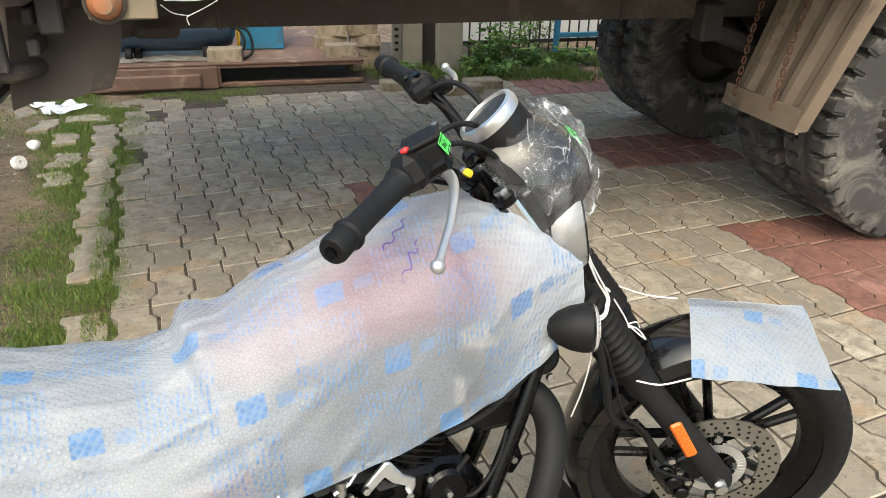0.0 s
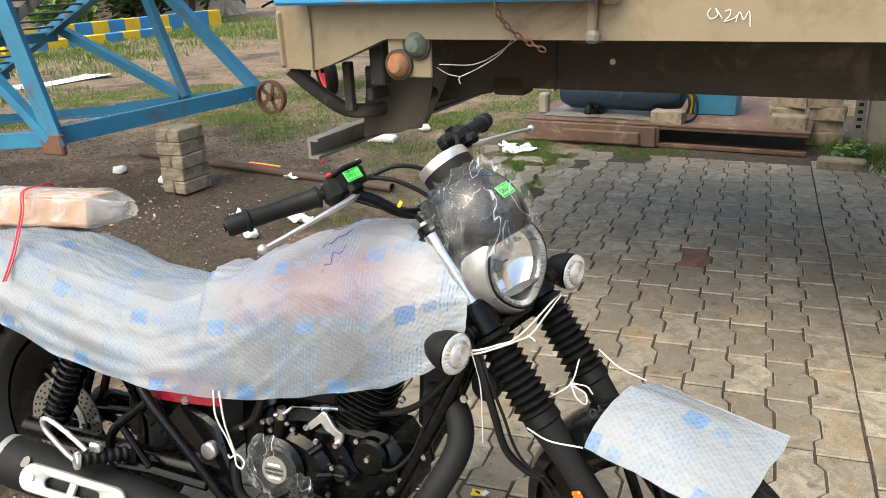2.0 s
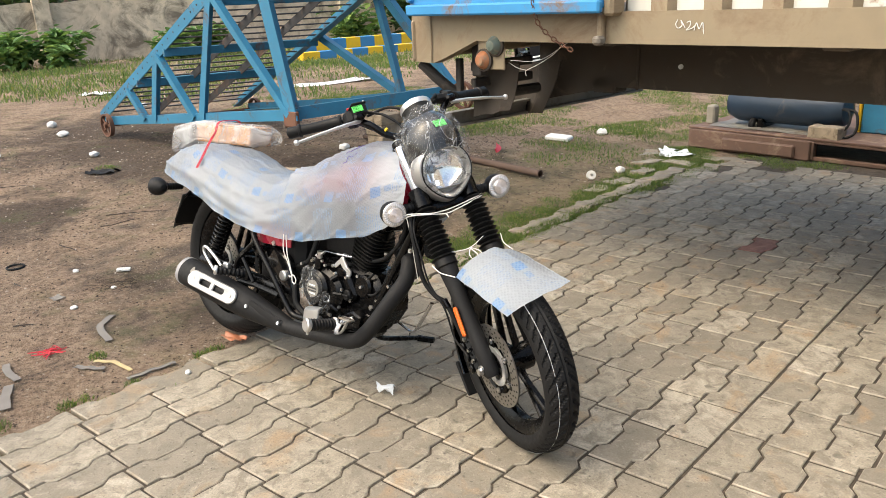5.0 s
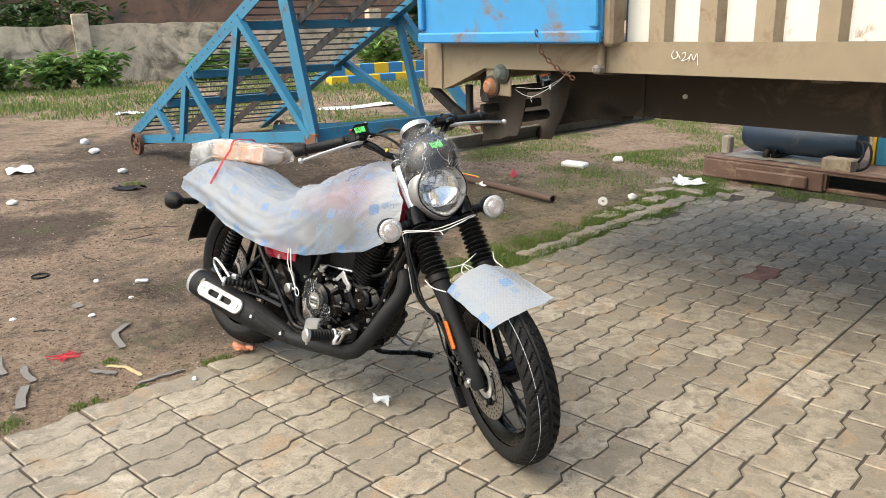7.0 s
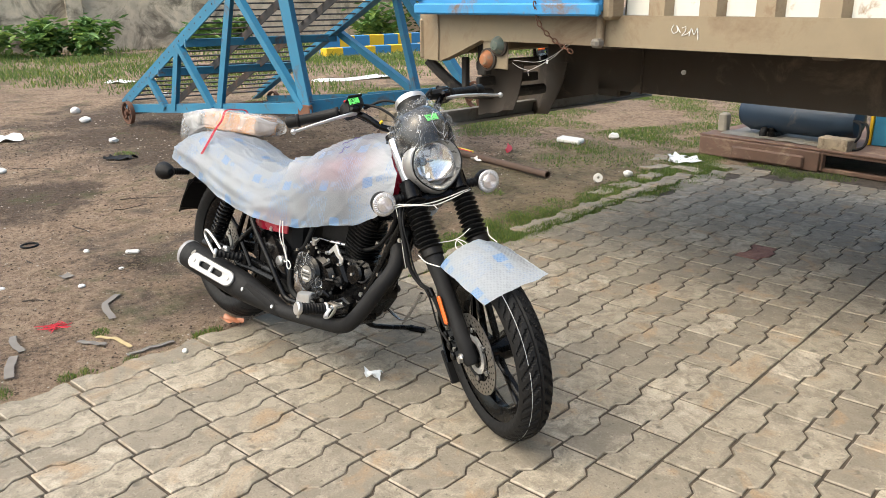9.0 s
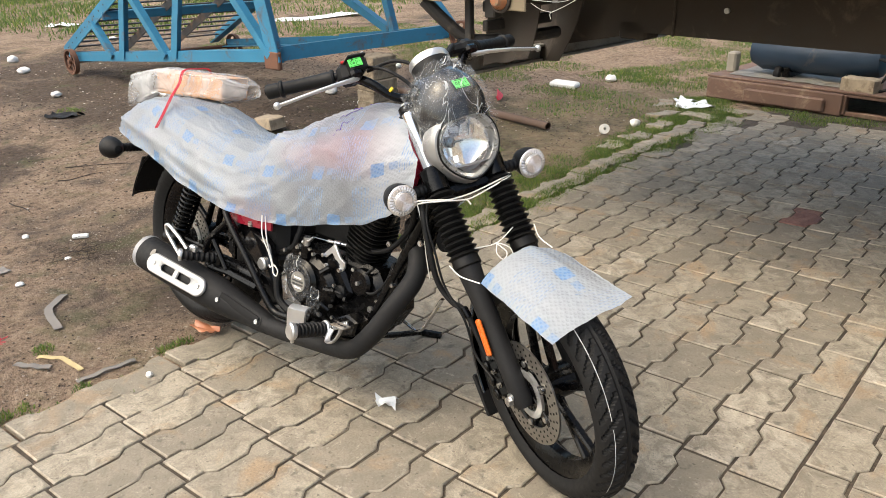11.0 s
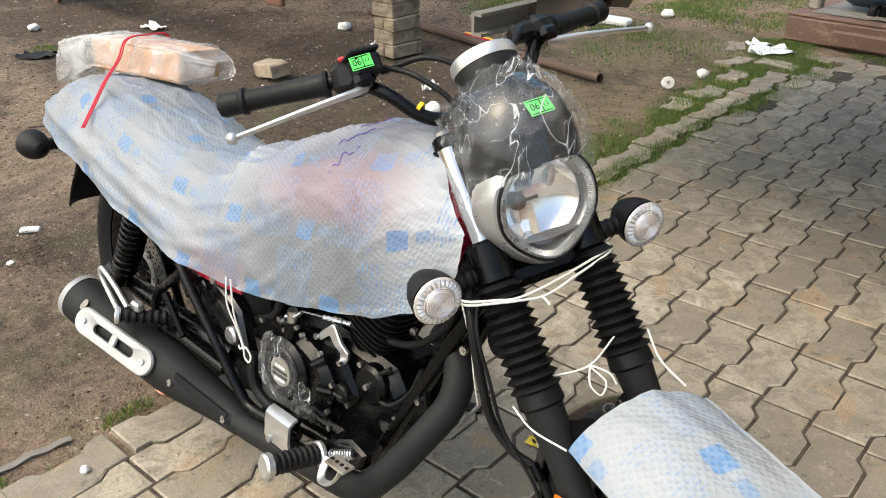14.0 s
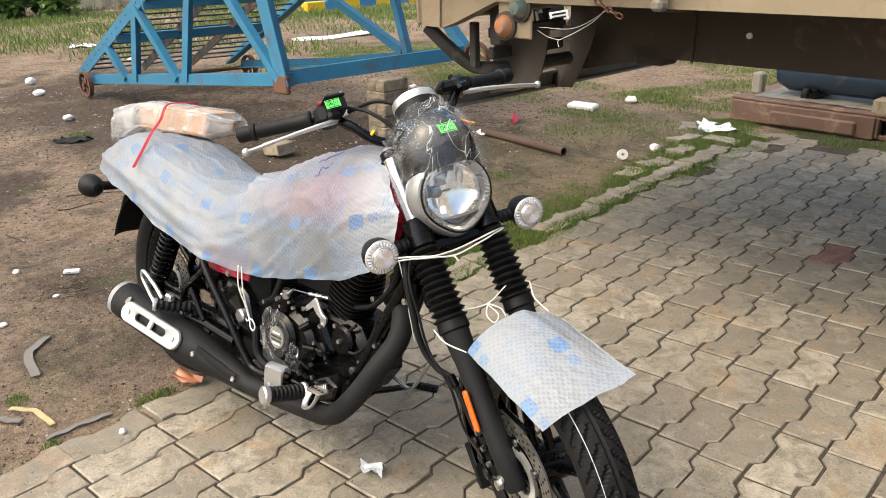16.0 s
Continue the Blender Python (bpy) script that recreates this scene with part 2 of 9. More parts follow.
WHITE_STRING = plain("white_string", (0.72, 0.70, 0.66), 0.8, 0.0, 0.15, 300, 0.3)
RED_STRING = plain("red_string", (0.6, 0.03, 0.05), 0.6, 0.0, 0.15, 300, 0.2)
PURPLE_INK = plain("purple_marker_ink", (0.10, 0.05, 0.30), 0.5)
YELLOW = plain("yellow_tag", (0.75, 0.55, 0.03), 0.5)
CARDBOARD = plain("cardboard", (0.50, 0.27, 0.13), 0.8, 0.0, 0.14, 25, 0.1)
FOAM = plain("white_foam", (0.74, 0.73, 0.70), 0.8, 0.0, 0.12, 60, 0.2, dirt=(0.3, 0.25, 0.2), dirt_amount=0.2)
CREAM = plain("faded_cream_truck_paint", (0.25, 0.198, 0.128), 0.6, 0.0, 0.16, 14, 0.1, dirt=(0.19, 0.13, 0.08), dirt_amount=0.5, dscale=3.5)
RIB_WHITE = plain("white_panel_paint", (0.62, 0.62, 0.57), 0.55, 0.0, 0.1, 14, 0.08, dirt=(0.25, 0.14, 0.07), dirt_amount=0.12, dscale=9)
RIB_BROWN = plain("shaded_grimy_rib_paint", (0.28, 0.22, 0.145), 0.65, 0.0, 0.2, 14, 0.08, dirt=(0.16, 0.09, 0.05), dirt_amount=0.45, dscale=5)
CHASSIS = plain("dusty_chassis_paint", (0.052, 0.040, 0.030), 0.75, 0.0, 0.3, 12, 0.15, dirt=(0.13, 0.10, 0.075), dirt_amount=0.4, dscale=3)
DARK_STEEL = plain("dark_dusty_steel", (0.034, 0.030, 0.027), 0.75, 0.0, 0.35, 20, 0.2, dirt=(0.12, 0.095, 0.07), dirt_amount=0.3)
BLUE = plain("faded_blue_paint", (0.026, 0.175, 0.305), 0.5, 0.0, 0.25, 12, 0.1, dirt=(0.10, 0.065, 0.05), dirt_amount=0.22, dscale=5)
BLUE_PANEL = plain("blue_panel_paint", (0.035, 0.25, 0.52), 0.45, 0.0, 0.15, 10, 0.08, dirt=(0.16, 0.12, 0.10), dirt_amount=0.3, dscale=7)
RUST = plain("rust", (0.14, 0.065, 0.04), 0.85, 0.0, 0.4, 25, 0.4)
SLAT_STEEL = plain("dark_slat_steel", (0.05, 0.05, 0.055), 0.7, 0.0, 0.4, 15, 0.2, dirt=(0.12, 0.075, 0.05), dirt_amount=0.4)
TRUCK_TYRE = plain("worn_truck_tyre", (0.042, 0.040, 0.038), 0.85, 0.0, 0.3, 18, 0.3, dirt=(0.16, 0.145, 0.125), dirt_amount=0.5, dscale=5)
GALV = plain("weathered_grey_steel", (0.22, 0.205, 0.18), 0.65, 0.2, 0.25, 16, 0.15, dirt=(0.12, 0.09, 0.06), dirt_amount=0.35)
RED_OXIDE = plain("red_oxide_steel", (0.15, 0.088, 0.064), 0.75, 0.0, 0.3, 14, 0.25, dirt=(0.28, 0.2, 0.14), dirt_amount=0.3)
CONCRETE = plain("concrete", (0.32, 0.29, 0.24), 0.9, 0.0, 0.25, 12, 0.4, dirt=(0.15, 0.13, 0.1), dirt_amount=0.3, dscale=3)
BLOCK = plain("concrete_block", (0.29, 0.235, 0.17), 0.9, 0.0, 0.4, 22, 0.5, dirt=(0.12, 0.09, 0.06), dirt_amount=0.5, dscale=8)
WALL = plain("grey_compound_wall", (0.62, 0.515, 0.385), 0.95, 0.0, 0.45, 4, 0.5, dirt=(0.19, 0.155, 0.115), dirt_amount=0.55, dscale=1.3, dist=0.02)
YELLOW_PAINT = plain("yellow_kerb_paint", (0.75, 0.47, 0.02), 0.7, 0.0, 0.15, 6, 0.2)
KERB_BLUE = plain("blue_kerb_paint", (0.04, 0.22, 0.45), 0.7, 0.0, 0.15, 6, 0.2)
WHITE_PAINT = plain("white_wall_paint", (0.7, 0.7, 0.68), 0.75, 0.0, 0.08, 8, 0.1)
NAVY = plain("dark_blue_tank_paint", (0.02, 0.04, 0.07), 0.4, 0.0, 0.2, 8, 0.05, dirt=(0.1, 0.09, 0.08), dirt_amount=0.2)


def leafy(name, c):
    """Leaves with a different green for each one, lit through a little."""
    s = Nodes(name)
    g = s.n("ShaderNodeNewGeometry")
    col = s.ramp(g.outputs["Random Per Island"], [(0.0, tuple(q * 0.55 for q in c)), (0.55, c), (1.0, (c[0] * 1.9, c[1] * 1.35, c[2] * 1.1))])
    s.base(col, 0.6)
    tr = s.n("ShaderNodeBsdfTranslucent")
    s.l(col, tr.inputs["Color"])
    mx = s.n("ShaderNodeMixShader", Fac=0.25)
    s.l(s.b.outputs[0], mx.inputs[1])
    s.l(tr.outputs[0], mx.inputs[2])
    s.l(mx.outputs[0], s.out.inputs["Surface"])
    return s.m


GRASS = leafy("grass_blades", (0.115, 0.19, 0.040))
LEAF = leafy("weed_leaves", (0.14, 0.27, 0.075))
DARK_LEAF = leafy("tree_leaves", (0.04, 0.085, 0.025))


def paver_material(name, c1, c2, c3, random_from="object"):
    """Weathered concrete block, a different tone for each."""
    s = Nodes(name)
    if random_from == "object":
        r = s.n("ShaderNodeObjectInfo").outputs["Random"]
    else:
        r = s.n("ShaderNodeNewGeometry").outputs["Random Per Island"]
    g = s.n("ShaderNodeNewGeometry").outputs["Position"]
    fine = s.noise(g, 150.0, 5, 0.8)
    mid = s.noise(g, 13.0, 8, 0.74, 0.7)
    big = s.noise(g, 1.3, 4, 0.65)
    tone = s.ramp(r, [(0.0, tuple(q * 0.78 for q in c1)), (0.3, c1), (0.55, c2), (0.8, tuple(q * 1.08 for q in c2)), (1.0, tuple(q * 1.08 for q in c3))])
    # soft grey-brown weathering inside each block, then wide damp areas
    col = s.mix(s.math("MULTIPLY", s.maprange(mid, 0.43, 0.59), 0.9), tone, tuple(q * 0.56 for q in c2))
    col = s.mix(s.maprange(big, 0.42, 0.62, 0, 0.45), col, tuple(q * 0.62 for q in c1))
    ochre = s.maprange(s.noise(g, 5.5, 4, 0.6, 0.8), 0.55, 0.68)
    col = s.mix(s.math("MULTIPLY", ochre, 0.6), col, (c2[0] * 0.95, c2[1] * 0.70, c2[2] * 0.48))
    pale = s.maprange(s.noise(g, 8.0, 5, 0.7, 0.4), 0.56, 0.70)
    col = s.mix(s.math("MULTIPLY", pale, 0.45), col, tuple(min(1.0, q * 1.25) for q in c3))
    # oily round spots and pale scuffs
    spots = s.maprange(s.noise(g, 19.0, 3, 0.5), 0.63, 0.70)
    col = s.mix(s.math("MULTIPLY", spots, 0.6), col, (0.055, 0.046, 0.038))
    scuff = s.maprange(s.noise(s.warped(g, 5.0, 0.25), 42.0, 5, 0.8, 1.2), 0.60, 0.66)
    col = s.mix(s.math("MULTIPLY", scuff, 0.35), col, tuple(min(1.0, q * 1.45) for q in c3))
    col = s.mix(s.math("MULTIPLY", s.maprange(fine, 0.60, 0.40), 0.42), col, tuple(q * 0.42 for q in c1))
    pits = s.maprange(s.noise(g, 75.0, 2, 0.5), 0.34, 0.29)
    col = s.mix(s.math("MULTIPLY", pits, 0.5), col, (0.045, 0.036, 0.028))
    # pale wear on the chamfered edges
    nz = s.n("ShaderNodeSeparateXYZ")
    s.l(s.n("ShaderNodeNewGeometry").outputs["True Normal"], nz.inputs[0])
    rim = s.math("MULTIPLY", s.math("LESS_THAN", nz.outputs[2], 0.93), s.math("GREATER_THAN", nz.outputs[2], 0.3))
    col = s.mix(s.math("MULTIPLY", rim, s.maprange(s.noise(g, 9.0, 4, 0.7), 0.40, 0.60, 0.0, 0.35)), col, tuple(min(1.0, q * 1.5) for q in c3))
    s.base(col, s.maprange(mid, 0.3, 0.7, 0.62, 0.88))
    h = s.math("ADD", s.math("MULTIPLY", fine, 0.5), s.math("SUBTRACT", mid, s.math("MULTIPLY", pits, 0.3)))
    s.bump(h, 0.7, 0.004)
    return s.m


P_COL = ((0.285, 0.245, 0.186), (0.37, 0.32, 0.245), (0.45, 0.395, 0.315))
R_COL = ((0.22, 0.10, 0.075), (0.26, 0.125, 0.095), (0.30, 0.16, 0.125))
PAVER = paver_material("grey_paver", *P_COL)
PAVER_FAR = paver_material("grey_paver_run", *P_COL, random_from="island")
PAVER_RED = paver_material("red_paver", *R_COL)
PAVER_RED_FAR = paver_material("red_paver_run", *R_COL, random_from="island")


def ground_material():
    """Trodden earth with darker damp patches, gravel and thin grass."""
    s = Nodes("earth")
    g = s.n("ShaderNodeNewGeometry").outputs["Position"]
    big, mid, fine, grit = s.noise(g, 0.45, 5, 0.6, 0.6), s.noise(g, 2.2, 6, 0.65, 0.4), s.noise(g, 26, 8, 0.8, 0.3), s.noise(g, 120, 3, 0.7)
    col = s.ramp(s.mix(0.68, mid, fine), [(0.37, (0.055, 0.039, 0.027)), (0.47, (0.255, 0.173, 0.114)), (0.58, (0.43, 0.31, 0.215))])
    damp = s.maprange(s.mix(0.4, big, mid), 0.53, 0.60)
    col = s.mix(s.math("MULTIPLY", damp, 0.8), col, (0.050, 0.035, 0.024))

    def patch(x, y, reach, edge, wobble):
        ds = s.n("ShaderNodeVectorMath")
        ds.operation = "DISTANCE"
        s.l(g, ds.inputs[0])
        ds.inputs[1].default_value = (x, y, 0)
        return s.maprange(s.math("ADD", ds.outputs["Value"], s.math("MULTIPLY", s.math("SUBTRACT", s.mix(0.5, mid, big), 0.5), wobble)), reach, reach + edge, 1.0, 0.0)

    dug = patch(-7.4, 0.45, 0.9, 0.9, 6.0)
    for x, y, reach, edge, wobble in ((-3.3, 1.9, 1.0, 0.6, 4.0), (-6.0, 0.25, 0.6, 0.7, 4.0), (-4.8, 0.9, 0.75, 0.6, 4.0), (-3.5, -0.6, 0.35, 0.4, 3.0), (-2.3, 1.5, 0.5, 0.5, 3.0), (-1.05, 0.55, 0.12, 0.25, 1.2), (-1.5, 1.4, 0.25, 0.3, 2.0)):
        dug = s.math("MAXIMUM", dug, patch(x, y, reach, edge, wobble))
    col = s.mix(s.math("MULTIPLY", dug, 0.92), col, s.mix(s.maprange(fine, 0.35, 0.65), (0.026, 0.017, 0.010), (0.125, 0.083, 0.053)))
    stones = s.maprange(grit, 0.585, 0.62)
    dry = s.math("SUBTRACT", 1.0, s.math("MULTIPLY", dug, 0.75))
    col = s.mix(s.math("MULTIPLY", s.math("MULTIPLY", stones, dry), 0.6), col, (0.40, 0.32, 0.24))
    chips = s.maprange(s.noise(g, 55.0, 2, 0.5), 0.68, 0.71)
    col = s.mix(s.math("MULTIPLY", s.math("MULTIPLY", chips, dry), 0.8), col, (0.48, 0.41, 0.32))
    straw = s.maprange(s.noise(g, 48.0, 5, 0.8, 1.5), 0.57, 0.62)
    col = s.mix(s.math("MULTIPLY", straw, 0.7), col, (0.040, 0.028, 0.020))
    moss = s.maprange(s.mix(0.5, s.noise(g, 0.7, 5, 0.7, 0.8), s.noise(g, 5, 4)), 0.54, 0.63)
    verge = s.math("MULTIPLY", s.math("MAXIMUM", patch(-2.3, 3.6, 0.9, 0.5, 5.0), patch(-1.6, 2.7, 0.4, 0.4, 4.0)), s.maprange(fine, 0.38, 0.55))
    moss = s.math("MAXIMUM", moss, verge)
    col = s.mix(s.math("MULTIPLY", moss, 0.4), col, (0.085, 0.11, 0.03))
    s.base(col, 0.95)
    s.bump(s.math("ADD", s.math("MULTIPLY", fine, 1.0), s.math("MULTIPLY", grit, 0.6)), 1.0, 0.04)
    return s.m


EARTH = ground_material()


def film_material(name, wrap, haze=0.0):
    """Thin plastic: clear crumpled film, or white bubble wrap with blue print."""
    s = Nodes(name)
    tr = s.n("ShaderNodeBsdfTransparent")
    mx = s.n("ShaderNodeMixShader")
    s.b.inputs["Specular IOR Level"].default_value = 0.6
    if wrap:
        uv = s.coords((1, 1, 1), "UV")
        vo = s.n("ShaderNodeTexVoronoi", Scale=105.0, Randomness=0.3)
        turn = s.n("ShaderNodeMapping")
        turn.inputs["Rotation"].default_value = (0, 0, radians(33))
        s.l(uv, turn.inputs["Vector"])
        s.l(turn.outputs["Vector"], vo.inputs["Vector"])
        bub = s.maprange(vo.outputs["Distance"], 0.22, 0.5, 1.0, 0.0)
        rim = s.math("MULTIPLY", s.maprange(vo.outputs["Distance"], 0.24, 0.36), s.maprange(vo.outputs["Distance"], 0.36, 0.5, 1.0, 0.0))
        sep = s.n("ShaderNodeSeparateXYZ")
        warp = s.n("ShaderNodeVectorMath")
        nz = s.n("ShaderNodeTexNoise", Scale=6.0, Detail=2.0)
        s.l(uv, nz.inputs["Vector"])
        sc = s.n("ShaderNodeVectorMath")
        sc.operation = "SCALE"
        sc.inputs["Scale"].default_value = 0.03
        s.l(nz.outputs["Color"], sc.inputs[0])
        s.l(uv, warp.inputs[0])
        s.l(sc.outputs[0], warp.inputs[1])
        s.l(warp.outputs[0], sep.inputs[0])

        def inside(val, a, b):
            return s.math("MULTIPLY", s.math("GREATER_THAN", val, a), s.math("LESS_THAN", val, b))

        cu = s.math("DIVIDE", sep.outputs[0], 0.205)
        row = s.math("FLOOR", s.math("DIVIDE", sep.outputs[1], 0.135))
        cu = s.math("ADD", cu, s.math("MULTIPLY", row, 0.37))
        u, v = s.math("FRACT", cu), s.math("FRACT", s.math("DIVIDE", sep.outputs[1], 0.135))
        sq = s.math("MULTIPLY", inside(u, 0.08, 0.27), inside(v, 0.10, 0.36))
        sq2 = s.math("MULTIPLY", inside(u, 0.34, 0.46), inside(v, 0.16, 0.30))
        lines = s.math("MULTIPLY", inside(u, 0.48, 0.97), inside(v, 0.06, 0.95))
        stripe = s.math("GREATER_THAN", s.math("FRACT", s.math("MULTIPLY", u, 26.0)), 0.55)
        dash = s.math("MULTIPLY", s.maprange(s.noise(uv, 110.0, 1), 0.44, 0.50), s.maprange(s.noise(uv, 6.0, 2), 0.38, 0.46))
        lines = s.math("MULTIPLY", s.math("MULTIPLY", lines, s.math("MULTIPLY", stripe, dash)), 1.0 if haze == 0.0 else 0.6)
        worn = s.math("MULTIPLY", s.maprange(s.noise(uv, 14.0, 4), 0.30, 0.42, 0.35, 0.85), s.maprange(bub, 0, 1, 0.65, 1.0))
        ink = s.math("MULTIPLY", s.math("MAXIMUM", s.math("MAXIMUM", sq, s.math("MULTIPLY", sq2, 0.7)), lines), worn, True)
        col = s.mix(ink, (0.42, 0.45, 0.485) if haze == 0.0 else (0.375, 0.405, 0.44), (0.025, 0.21, 0.52))
        s.base(col, s.maprange(bub, 0, 1, 0.4, 0.16))
        fold = s.noise(uv, 9.0, 3)
        cre = s.n("ShaderNodeTexVoronoi", Scale=11.0)
        cre.feature = "DISTANCE_TO_EDGE"
        s.l(s.warped(uv, 8.0, 0.10), cre.inputs["Vector"])
        crease = s.math("MULTIPLY", s.maprange(cre.outputs["Distance"], 0.0, 0.10, 1.0, 0.0), s.maprange(s.noise(uv, 5.0, 2), 0.4, 0.6))
        fold = s.math("ADD", fold, s.math("MULTIPLY", crease, 0.5))
        s.bump(s.math("ADD", s.math("MULTIPLY", bub, 0.20), s.math("MULTIPLY", fold, 0.35)), 0.8, 0.0042)
        trans = s.n("ShaderNodeBsdfTranslucent")
        trans.inputs["Color"].default_value = (0.62, 0.66, 0.72, 1)
        m1 = s.n("ShaderNodeMixShader", Fac=0.35)
        s.l(s.b.outputs[0], m1.inputs[1])
        s.l(trans.outputs[0], m1.inputs[2])
        clear = s.maprange(s.noise(uv, 3.0, 3), 0.35, 0.68, 0.10, 0.28)
        single = s.maprange(s.math("ADD", sep.outputs[0], s.math("MULTIPLY", s.noise(uv, 4.0, 3), 0.3)), 0.66, 0.90)
        single = s.math("MULTIPLY", single, s.maprange(sep.outputs[0], 0.96, 1.06, 1.0, 0.0))
        clear = s.math("ADD", clear, s.math("MULTIPLY", single, 0.26))
        clear = s.math("ADD", s.math("SUBTRACT", clear, s.math("MULTIPLY", bub, 0.08)), s.math("MULTIPLY", rim, 0.14))
        clear = s.math("MULTIPLY", clear, s.math("SUBTRACT", 1.0 - haze, s.math("MULTIPLY", ink, 1.0 - haze)))
        clear = s.math("MULTIPLY", clear, s.maprange(sep.outputs[0], 0.90, 1.0, 1.0, 0.2))
        s.l(clear, mx.inputs["Fac"])
        s.l(m1.outputs[0], mx.inputs[1])
    else:
        v = s.coords()
        fold = s.noise(v, 13.0, 2, 0.45, 1.2)
        long = s.n("ShaderNodeMapping")
        long.inputs["Rotation"].default_value = (0.5, 0.4, 0.3)
        long.inputs["Scale"].default_value = (1.0, 0.9, 0.28)
        s.l(v, long.inputs["Vector"])
        n1 = s.noise(long.outputs["Vector"], 17.0, 2, 0.5, 0.6)
        n2 = s.noise(long.outputs["Vector"], 30.0, 1, 0.5, 0.3)
        # Pale lines drawn into the film as the bright streaks on its creases.
        e1 = s.maprange(s.math("ABSOLUTE", s.math("SUBTRACT", n1, 0.5)), 0.0, 0.011, 1.0, 0.0)
        e2 = s.maprange(s.math("ABSOLUTE", s.math("SUBTRACT", n2, 0.56)), 0.0, 0.008, 0.5, 0.0)
        edge = s.math("MAXIMUM", e1, e2)
        s.base((0.75, 0.77, 0.79), 0.07)
        s.bump(s.math("ADD", s.math("MULTIPLY", fold, 0.5), s.math("MULTIPLY", edge, 0.08)), 1.0, 0.009)
        f = s.math("SUBTRACT", 0.96, s.math("MULTIPLY", edge, 0.5))
        lw = s.n("ShaderNodeTexNoise", Scale=16.0, Detail=4.0)
        s.l(v, lw.inputs["Vector"])
        f = s.math("SUBTRACT", f, s.maprange(lw.outputs["Fac"], 0.52, 0.64, 0.0, 0.10), True)
        s.l(f, mx.inputs["Fac"])
        s.l(s.b.outputs[0], mx.inputs[1])
    s.l(tr.outputs[0], mx.inputs[2])
    s.l(mx.outputs[0], s.out.inputs["Surface"])
    return s.m


WRAP = film_material("printed_bubble_wrap", True)
FILM = film_material("clear_plastic_film", False)
BAG = plain("milky_plastic_bag", (0.75, 0.77, 0.78), 0.35, 0.0, 0.08, 12, 0.4)


def bag_material():
    s = Nodes("milky_bag_film")
    v = s.coords()
    fold = s.noise(v, 20.0, 3, 0.5, 2.0)
    s.base((0.78, 0.79, 0.8), 0.25)
    s.bump(fold, 0.8, 0.012)
    tr = s.n("ShaderNodeBsdfTransparent")
    mx = s.n("ShaderNodeMixShader")
    s.l(s.maprange(s.noise(v, 8.0, 3, 0.5, 1.0), 0.35, 0.62, 0.52, 0.86), mx.inputs["Fac"])
    s.l(s.b.outputs[0], mx.inputs[1])
    s.l(tr.outputs[0], mx.inputs[2])
    s.l(mx.outputs[0], s.out.inputs["Surface"])
    return s.m


BAG_FILM = bag_material()


def lens_material():
    """Thin clear glass: see-through with a gloss on top."""
    s = Nodes("clear_lens")
    gl = s.n("ShaderNodeBsdfGlossy", Roughness=0.03)
    tr = s.n("ShaderNodeBsdfTransparent")
    mx = s.n("ShaderNodeMixShader")
    mx.inputs["Fac"].default_value = 0.10
    s.l(tr.outputs[0], mx.inputs[1])
    s.l(gl.outputs[0], mx.inputs[2])
    s.l(mx.outputs[0], s.out.inputs["Surface"])
    return s.m


LENS = lens_material()

# ---- ground ----
PL, PW = 0.2539, 0.1285
PU, PV = Vector((math.cos(radians(19.3)), math.sin(radians(19.3)), 0)), Vector((math.cos(radians(113.8)), math.sin(radians(113.8)), 0))
P0 = Vector((-0.0813, -0.2317, 0))


def grid(a, b):
    """The place of the pavement's grid point: a blocks across, b blocks along."""
    return P0 + PU * (PW * a) + PV * (PL * b)


def grid_of(x, y):
    """The grid place of a point."""
    q = Vector((x, y, 0)) - P0
    det = PU.x * PV.y - PU.y * PV.x
    return (q.x * PV.y - q.y * PV.x) / det / PW, (PU.x * q.y - PU.y * q.x) / det / PL


EDGE = [tuple(grid(a, b))[:2] for a, b in ((-0.95, -11), (-0.95, 0), (-1.0, 1.4), (-0.7, 2.6), (-0.6, 4.5), (-0.65, 8), (-0.75, 10), (-0.55, 13), (-0.5, 16), (0.0, 18), (0.6, 21))]


def edge_x(y):
    """The pavement's ragged border: its x at y."""
    for (x0, y0), (x1, y1) in zip(EDGE, EDGE[1:]):
        if y <= y1 or (x1, y1) == EDGE[-1]:
            return x0 + (x1 - x0) * (y - y0) / (y1 - y0)
    return EDGE[-1][0]


def paved(x, y):
    a, b = grid_of(x, y)
    return x > edge_x(y) and x < 7.5 and y > -3.8 and b < 21.3 + 0.06 * max(0.0, a - 14)


def earth_height(x, y):
    n = noise.noise(Vector((x * 0.9, y * 0.9, 1.3))) * 0.035 + noise.noise(Vector((x * 4, y * 4, 5.1))) * 0.014
    n += noise.noise(Vector((x * 14, y * 14, 2.0))) * 0.007
    d = edge_x(y) - x
    k = min(1.0, max(0.0, d / 0.5))
    far = min(1.0, max(0.0, (math.hypot(x, y) - 12) / 10))
    return -0.02 + n * k * (1 - far) if d > -0.06 else -0.022


def axis_steps(a, b, step, far):
    fine = list(np.arange(a, b, step))
    out, d = [], step
    x = fine[-1]
    while x < far:
        d *= 1.35
        x += d
        out.append(x)
    low, d, x = [], step, a
    while x > -far:
        d *= 1.35
        x -= d
        low.append(x)
    return low[::-1] + fine + out


